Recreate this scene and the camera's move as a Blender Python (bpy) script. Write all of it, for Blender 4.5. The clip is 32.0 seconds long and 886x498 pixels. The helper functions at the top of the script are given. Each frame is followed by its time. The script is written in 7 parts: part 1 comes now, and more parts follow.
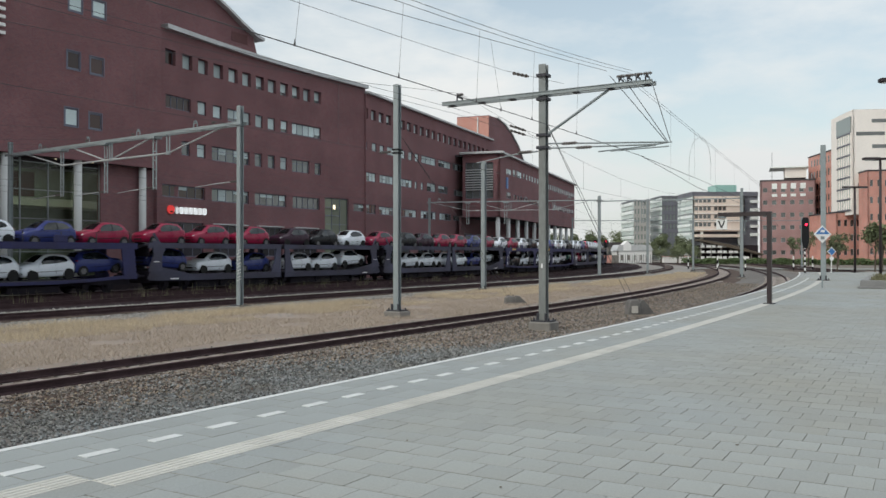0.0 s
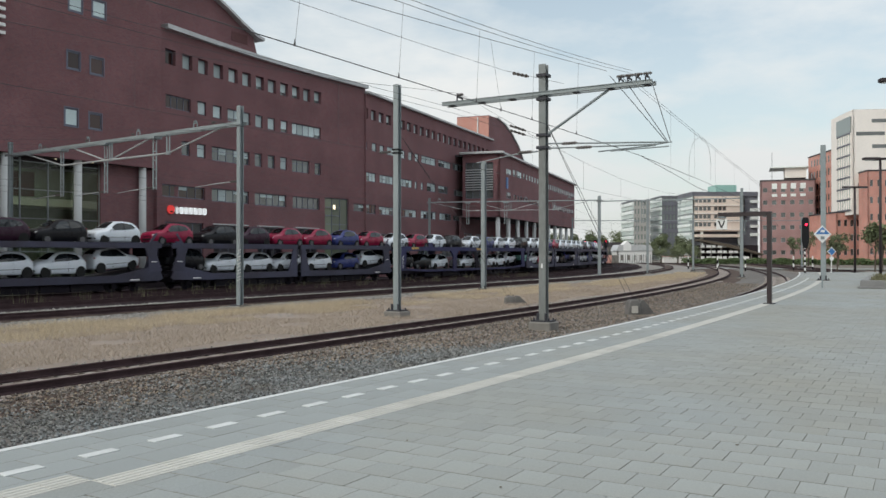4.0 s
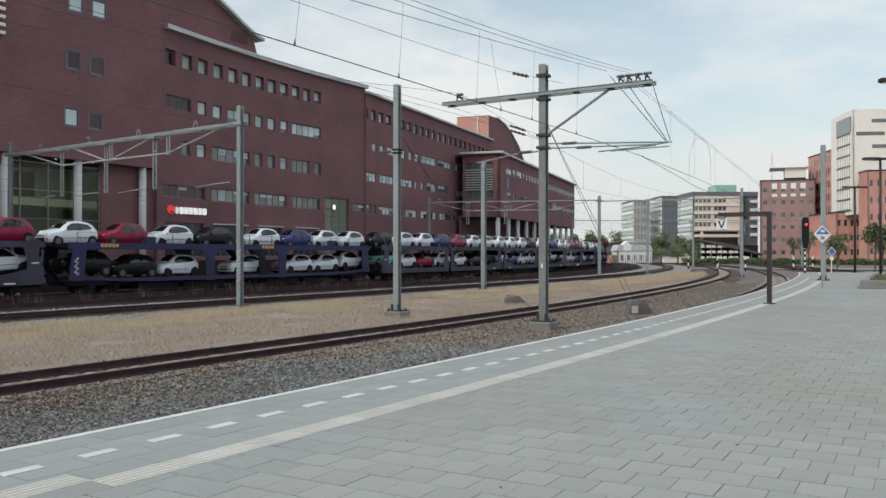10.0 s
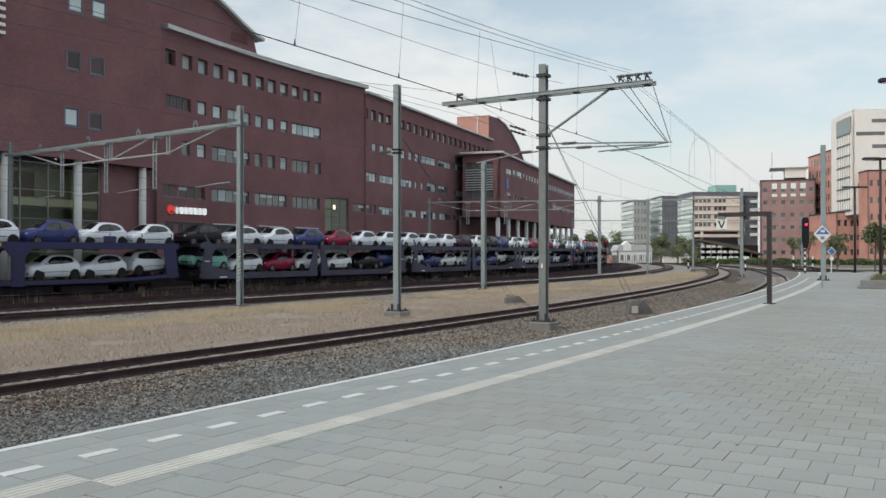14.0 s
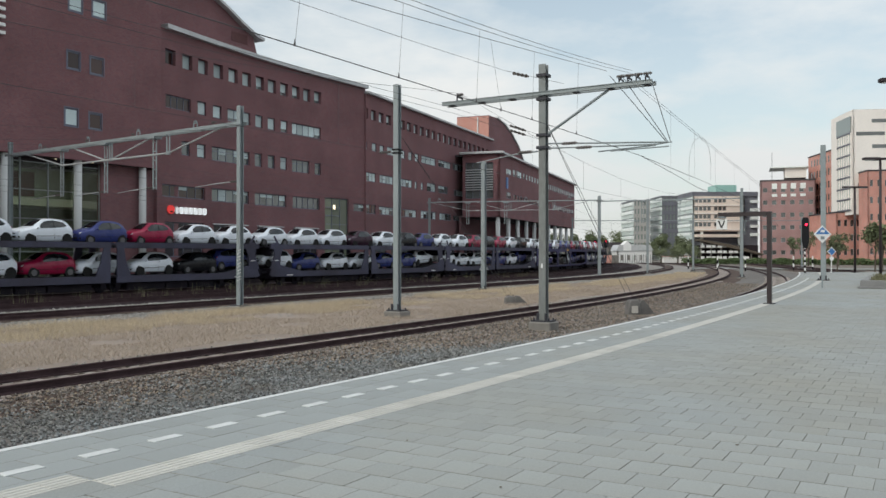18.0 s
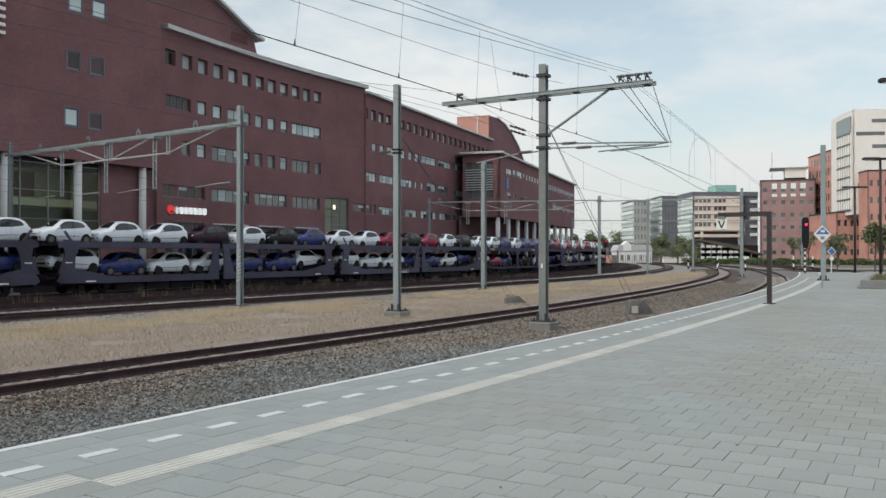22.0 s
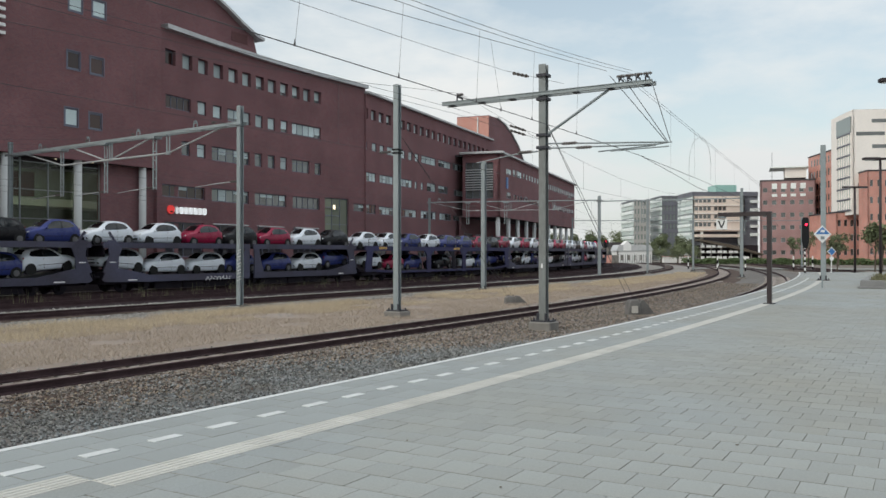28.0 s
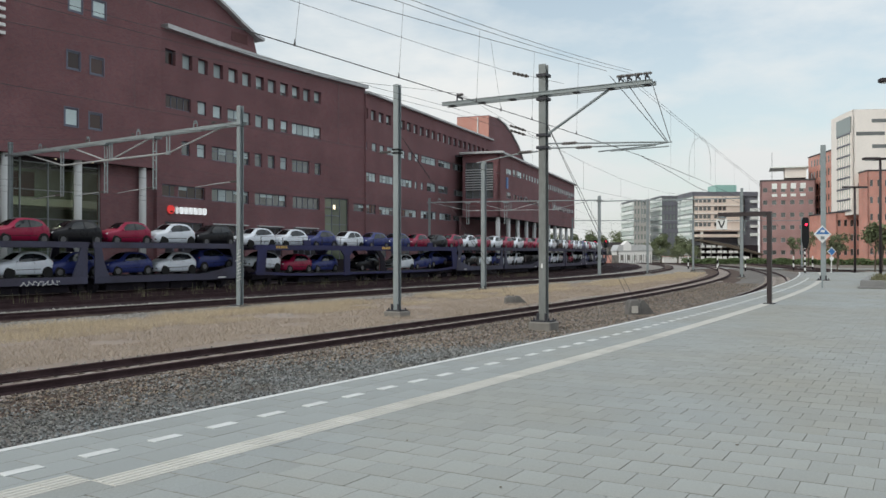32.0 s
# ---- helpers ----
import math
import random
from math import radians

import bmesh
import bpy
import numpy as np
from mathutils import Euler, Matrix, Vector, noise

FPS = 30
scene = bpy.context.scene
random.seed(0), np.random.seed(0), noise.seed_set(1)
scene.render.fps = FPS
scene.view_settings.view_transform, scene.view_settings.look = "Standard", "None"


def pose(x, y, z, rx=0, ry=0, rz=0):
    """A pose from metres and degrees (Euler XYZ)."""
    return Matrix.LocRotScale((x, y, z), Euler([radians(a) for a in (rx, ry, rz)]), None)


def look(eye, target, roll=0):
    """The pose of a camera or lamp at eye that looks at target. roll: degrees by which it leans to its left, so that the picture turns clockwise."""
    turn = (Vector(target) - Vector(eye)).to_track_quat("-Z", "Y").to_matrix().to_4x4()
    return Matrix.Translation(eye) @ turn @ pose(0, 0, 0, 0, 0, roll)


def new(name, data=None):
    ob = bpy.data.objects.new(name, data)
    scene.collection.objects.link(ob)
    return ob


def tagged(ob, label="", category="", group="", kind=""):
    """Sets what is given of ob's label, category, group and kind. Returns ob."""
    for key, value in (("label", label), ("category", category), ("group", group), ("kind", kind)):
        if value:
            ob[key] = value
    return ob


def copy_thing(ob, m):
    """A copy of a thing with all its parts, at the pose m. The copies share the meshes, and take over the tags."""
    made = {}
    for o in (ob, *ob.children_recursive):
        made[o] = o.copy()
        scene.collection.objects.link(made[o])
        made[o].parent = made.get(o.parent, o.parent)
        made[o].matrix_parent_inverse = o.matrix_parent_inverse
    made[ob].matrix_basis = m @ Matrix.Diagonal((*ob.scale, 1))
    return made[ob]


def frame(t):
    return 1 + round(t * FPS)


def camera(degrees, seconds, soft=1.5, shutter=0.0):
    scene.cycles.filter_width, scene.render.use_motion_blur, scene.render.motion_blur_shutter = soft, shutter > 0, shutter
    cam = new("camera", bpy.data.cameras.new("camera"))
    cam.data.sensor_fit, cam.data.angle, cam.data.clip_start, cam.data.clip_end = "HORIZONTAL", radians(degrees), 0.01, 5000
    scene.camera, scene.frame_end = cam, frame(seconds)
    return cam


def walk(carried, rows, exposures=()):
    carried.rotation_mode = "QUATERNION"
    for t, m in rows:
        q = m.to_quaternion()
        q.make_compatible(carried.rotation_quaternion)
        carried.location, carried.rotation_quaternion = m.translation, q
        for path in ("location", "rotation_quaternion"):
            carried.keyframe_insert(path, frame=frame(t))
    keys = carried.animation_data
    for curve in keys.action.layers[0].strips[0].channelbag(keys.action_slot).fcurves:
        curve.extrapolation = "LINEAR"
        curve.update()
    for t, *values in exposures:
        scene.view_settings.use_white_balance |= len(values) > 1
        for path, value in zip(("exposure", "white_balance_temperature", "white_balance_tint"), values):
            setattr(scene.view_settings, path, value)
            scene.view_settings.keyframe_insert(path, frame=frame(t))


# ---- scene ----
# ---------------- camera ----------------
cam = camera(55.83, 32.0, soft=1.5, shutter=0.5)
EYE = (0, 0, 2.5)
VIEW = look(EYE, (0, 100, 3.04))
walk(cam, [(0, VIEW), (32, VIEW)], exposures=[(0, -0.01), (32, -0.01)])

# ---------------- world and light ----------------
SUN_EL, SUN_AZ = 36, 232          # degrees; azimuth clockwise from +Y, where the light comes from
world = bpy.data.worlds.new("sky")
scene.world = world
world.use_nodes = True
wn, wl = world.node_tree.nodes, world.node_tree.links
sky = wn.new("ShaderNodeTexSky")
sky.sky_type = 'NISHITA'
sky.sun_disc = False
sky.sun_elevation = radians(SUN_EL)
sky.sun_rotation = radians(SUN_AZ)
sky.air_density, sky.dust_density, sky.ozone_density = 1.0, 1.6, 0.5
bg = wn["Background"]
bg.inputs["Strength"].default_value = 0.125
tc = wn.new("ShaderNodeTexCoord")
mp = wn.new("ShaderNodeMapping")
mp.inputs["Scale"].default_value = (1.0, 1.0, 2.6)
nz = wn.new("ShaderNodeTexNoise")
nz.inputs["Scale"].default_value = 3.1
nz.inputs["Detail"].default_value = 7
nz.inputs["Roughness"].default_value = 0.58
cr = wn.new("ShaderNodeValToRGB")
cr.color_ramp.elements[0].position, cr.color_ramp.elements[1].position = 0.40, 0.68
cr.color_ramp.elements[0].color = (0.36, 0.36, 0.36, 1)
cr.color_ramp.elements[1].color = (0.95, 0.95, 0.95, 1)
mixc = wn.new("ShaderNodeMix")
mixc.data_type = 'RGBA'
sepz = wn.new("ShaderNodeSeparateXYZ")
grad = wn.new("ShaderNodeMapRange")
grad.inputs["From Min"].default_value, grad.inputs["From Max"].default_value = 0.0, 0.95
grad.inputs["To Min"].default_value, grad.inputs["To Max"].default_value = 0.86, 1.48
cloud = wn.new("ShaderNodeMix")
cloud.data_type, cloud.blend_type = 'RGBA', 'MULTIPLY'
cloud.inputs["Factor"].default_value = 1.0
cloud.inputs["A"].default_value = (6.85, 7.02, 6.98, 1)
wl.new(tc.outputs["Generated"], sepz.inputs[0])
wl.new(sepz.outputs["Z"], grad.inputs["Value"])
crown = wn.new("ShaderNodeMapRange")
crown.inputs["From Min"].default_value, crown.inputs["From Max"].default_value = 0.32, 1.0
crown.inputs["To Min"].default_value, crown.inputs["To Max"].default_value = 0.0, 0.65
both_ = wn.new("ShaderNodeMath")
wl.new(sepz.outputs["Z"], crown.inputs["Value"])
wl.new(grad.outputs["Result"], both_.inputs[0])
wl.new(crown.outputs["Result"], both_.inputs[1])
wl.new(both_.outputs[0], cloud.inputs["B"])
wl.new(cloud.outputs["Result"], mixc.inputs["B"])
wl.new(tc.outputs["Generated"], mp.inputs["Vector"])
wl.new(mp.outputs["Vector"], nz.inputs["Vector"])
wl.new(nz.outputs["Fac"], cr.inputs["Fac"])
haze = wn.new("ShaderNodeMapRange")
haze.inputs["From Min"].default_value, haze.inputs["From Max"].default_value = 0.0, 0.30
haze.inputs["To Min"].default_value, haze.inputs["To Max"].default_value = 0.42, 0.0
wl.new(sepz.outputs["Z"], haze.inputs["Value"])
sumf = wn.new("ShaderNodeMath")
sumf.use_clamp = True
wl.new(cr.outputs["Color"], sumf.inputs[0])
wl.new(haze.outputs["Result"], sumf.inputs[1])
wl.new(sumf.outputs[0], mixc.inputs["Factor"])
tint_sky = wn.new("ShaderNodeMix")
tint_sky.data_type, tint_sky.blend_type = 'RGBA', 'MULTIPLY'
tint_sky.inputs["Factor"].default_value = 1.0
tint_sky.inputs["B"].default_value = (1.0, 1.16, 1.08, 1)
wl.new(sky.outputs["Color"], tint_sky.inputs["A"])
wl.new(tint_sky.outputs["Result"], mixc.inputs["A"])
wl.new(mixc.outputs["Result"], bg.inputs["Color"])

sun_data = bpy.data.lights.new("sun", 'SUN')
sun_data.energy, sun_data.angle, sun_data.color = 1.25, radians(16), (1.0, 0.93, 0.84)
sun = new("sun", sun_data)
az, el = radians(SUN_AZ), radians(SUN_EL)
sun.matrix_basis = look((math.sin(az) * math.cos(el) * 200, math.cos(az) * math.cos(el) * 200, math.sin(el) * 200), (0, 0, 0))


# ---------------- materials ----------------
def nodes_of(name):
    m = bpy.data.materials.new(name)
    m.use_nodes = True
    return m, m.node_tree.nodes, m.node_tree.links, m.node_tree.nodes["Principled BSDF"]


def mat(name, col, rough=0.6, metal=0.0, var=0.2, scale=0.6, fine=25.0, bump=0.1, tint=None, rand=0.0, island=0.0, spec=0.5, stretch=(1, 1, 1)):
    """A painted or raw surface: stains at one scale, grain at another, fine relief, and a spread from piece to piece."""
    m, n, l, b = nodes_of(name)
    tcn = n.new("ShaderNodeTexCoord")
    mpn = n.new("ShaderNodeMapping")
    mpn.inputs["Scale"].default_value = stretch
    l.new(tcn.outputs["Object"], mpn.inputs["Vector"])
    big, small = n.new("ShaderNodeTexNoise"), n.new("ShaderNodeTexNoise")
    big.inputs["Scale"].default_value, big.inputs["Detail"].default_value = scale, 4
    small.inputs["Scale"].default_value, small.inputs["Detail"].default_value = fine, 3
    l.new(mpn.outputs["Vector"], big.inputs["Vector"])
    l.new(mpn.outputs["Vector"], small.inputs["Vector"])
    tint = tint or tuple(c * 0.6 for c in col)
    mx = n.new("ShaderNodeMix")
    mx.data_type = 'RGBA'
    mx.inputs["A"].default_value, mx.inputs["B"].default_value = (*col, 1), (*tint, 1)
    rmp = n.new("ShaderNodeMapRange")
    rmp.inputs["From Min"].default_value, rmp.inputs["From Max"].default_value = 0.35, 0.75
    rmp.inputs["To Max"].default_value = min(1.0, var * 3)
    l.new(big.outputs["Fac"], rmp.inputs["Value"])
    l.new(rmp.outputs["Result"], mx.inputs["Factor"])
    hs = n.new("ShaderNodeHueSaturation")
    val = n.new("ShaderNodeMath")
    val.operation = 'MULTIPLY_ADD'
    val.inputs[1].default_value, val.inputs[2].default_value = var * 1.6, 1 - var * 0.8
    l.new(small.outputs["Fac"], val.inputs[0])
    last = val.outputs[0]
    for amount, socket in ((rand, "o"), (island, "i")):
        if amount:
            src = n.new("ShaderNodeObjectInfo").outputs["Random"] if socket == "o" else n.new("ShaderNodeNewGeometry").outputs["Random Per Island"]
            sp = n.new("ShaderNodeMath")
            sp.operation = 'MULTIPLY_ADD'
            sp.inputs[1].default_value, sp.inputs[2].default_value = amount * 2, 1 - amount
            l.new(src, sp.inputs[0])
            mu = n.new("ShaderNodeMath")
            mu.operation = 'MULTIPLY'
            l.new(last, mu.inputs[0])
            l.new(sp.outputs[0], mu.inputs[1])
            last = mu.outputs[0]
    l.new(last, hs.inputs["Value"])
    l.new(mx.outputs["Result"], hs.inputs["Color"])
    l.new(hs.outputs["Color"], b.inputs["Base Color"])
    b.inputs["Metallic"].default_value = metal
    b.inputs["Specular IOR Level"].default_value = spec
    rr = n.new("ShaderNodeMath")
    rr.operation = 'MULTIPLY_ADD'
    rr.inputs[1].default_value, rr.inputs[2].default_value = 0.25, max(0.02, rough - 0.12)
    l.new(big.outputs["Fac"], rr.inputs[0])
    l.new(rr.outputs[0], b.inputs["Roughness"])
    if bump:
        bp = n.new("ShaderNodeBump")
        bp.inputs["Strength"].default_value, bp.inputs["Distance"].default_value = bump, 0.02
        l.new(small.outputs["Fac"], bp.inputs["Height"])
        l.new(bp.outputs["Normal"], b.inputs["Normal"])
    return m


def brick_mat(name, c1, c2, mortar):
    """Stretcher-bond brickwork, 0.21 x 0.06 m, laid along the wall's own x and z."""
    m, n, l, b = nodes_of(name)
    tcn = n.new("ShaderNodeTexCoord")
    sx, cb = n.new("ShaderNodeSeparateXYZ"), n.new("ShaderNodeCombineXYZ")
    ad = n.new("ShaderNodeMath")
    l.new(tcn.outputs["Object"], sx.inputs[0])
    l.new(sx.outputs["X"], ad.inputs[0])
    l.new(sx.outputs["Y"], ad.inputs[1])
    l.new(ad.outputs[0], cb.inputs["X"])
    l.new(sx.outputs["Z"], cb.inputs["Y"])
    br = n.new("ShaderNodeTexBrick")
    br.inputs["Color1"].default_value, br.inputs["Color2"].default_value = (*c1, 1), (*c2, 1)
    br.inputs["Mortar"].default_value = (*mortar, 1)
    br.inputs["Scale"].default_value = 1.0
    br.inputs["Mortar Size"].default_value = 0.008
    br.inputs["Brick Width"].default_value, br.inputs["Row Height"].default_value = 0.22, 0.065
    l.new(cb.outputs[0], br.inputs["Vector"])
    nzb = n.new("ShaderNodeTexNoise")
    nzb.inputs["Scale"].default_value, nzb.inputs["Detail"].default_value = 0.25, 5
    l.new(tcn.outputs["Object"], nzb.inputs["Vector"])
    hs = n.new("ShaderNodeHueSaturation")
    val = n.new("ShaderNodeMath")
    val.operation = 'MULTIPLY_ADD'
    val.inputs[1].default_value, val.inputs[2].default_value = 0.8, 0.6
    l.new(nzb.outputs["Fac"], val.inputs[0])
    l.new(val.outputs[0], hs.inputs["Value"])
    l.new(br.outputs["Color"], hs.inputs["Color"])
    l.new(hs.outputs["Color"], b.inputs["Base Color"])
    b.inputs["Roughness"].default_value = 0.85
    b.inputs["Specular IOR Level"].default_value = 0.3
    bp = n.new("ShaderNodeBump")
    bp.inputs["Strength"].default_value, bp.inputs["Distance"].default_value = 0.4, 0.01
    l.new(br.outputs["Fac"], bp.inputs["Height"])
    bp.invert = True
    l.new(bp.outputs["Normal"], b.inputs["Normal"])
    return m


def glass_mat(name, col, rough=0.05, ior=1.9):
    """Window glass before a dark room: a dark, glossy, slightly uneven pane."""
    m, n, l, b = nodes_of(name)
    b.inputs["Base Color"].default_value = (*col, 1)
    b.inputs["Roughness"].default_value = rough
    b.inputs["IOR"].default_value = ior
    tcn, nzb, bp = n.new("ShaderNodeTexCoord"), n.new("ShaderNodeTexNoise"), n.new("ShaderNodeBump")
    nzb.inputs["Scale"].default_value = 1.3
    l.new(tcn.outputs["Object"], nzb.inputs["Vector"])
    l.new(nzb.outputs["Fac"], bp.inputs["Height"])
    bp.inputs["Strength"].default_value, bp.inputs["Distance"].default_value = 0.15, 0.02
    l.new(bp.outputs["Normal"], b.inputs["Normal"])
    inf, hs = n.new("ShaderNodeObjectInfo"), n.new("ShaderNodeHueSaturation")
    mr = n.new("ShaderNodeMapRange")
    mr.inputs["To Min"].default_value, mr.inputs["To Max"].default_value = 0.5, 1.7
    l.new(inf.outputs["Random"], mr.inputs["Value"])
    l.new(mr.outputs["Result"], hs.inputs["Value"])
    hs.inputs["Color"].default_value = (*col, 1)
    l.new(hs.outputs["Color"], b.inputs["Base Color"])
    return m


def clear_glass(name, col):
    """Clear tinted window glass."""
    m, n, l, b = nodes_of(name)
    n.remove(b)
    clear, shine, both = n.new("ShaderNodeBsdfTransparent"), n.new("ShaderNodeBsdfGlossy"), n.new("ShaderNodeMixShader")
    clear.inputs["Color"].default_value = (*col, 1)
    shine.inputs["Roughness"].default_value = 0.04
    both.inputs["Fac"].default_value = 0.022
    l.new(clear.outputs[0], both.inputs[1])
    l.new(shine.outputs[0], both.inputs[2])
    l.new(both.outputs[0], n["Material Output"].inputs["Surface"])
    return m


def glow_mat(name, col, strength):
    m, n, l, b = nodes_of(name)
    b.inputs["Base Color"].default_value = (*col, 1)
    b.inputs["Emission Color"].default_value = (*col, 1)
    b.inputs["Emission Strength"].default_value = strength
    return m


def paint_mat(name, col, rough=0.25, coat=0.6):
    m = mat(name, col, rough, 0.0, 0.06, 1.5, 60, 0.0, spec=0.5 if max(col) > 0.5 else 0.2)
    m.node_tree.nodes["Principled BSDF"].inputs["Coat Weight"].default_value = coat
    m.node_tree.nodes["Principled BSDF"].inputs["Coat Roughness"].default_value = 0.06
    return m


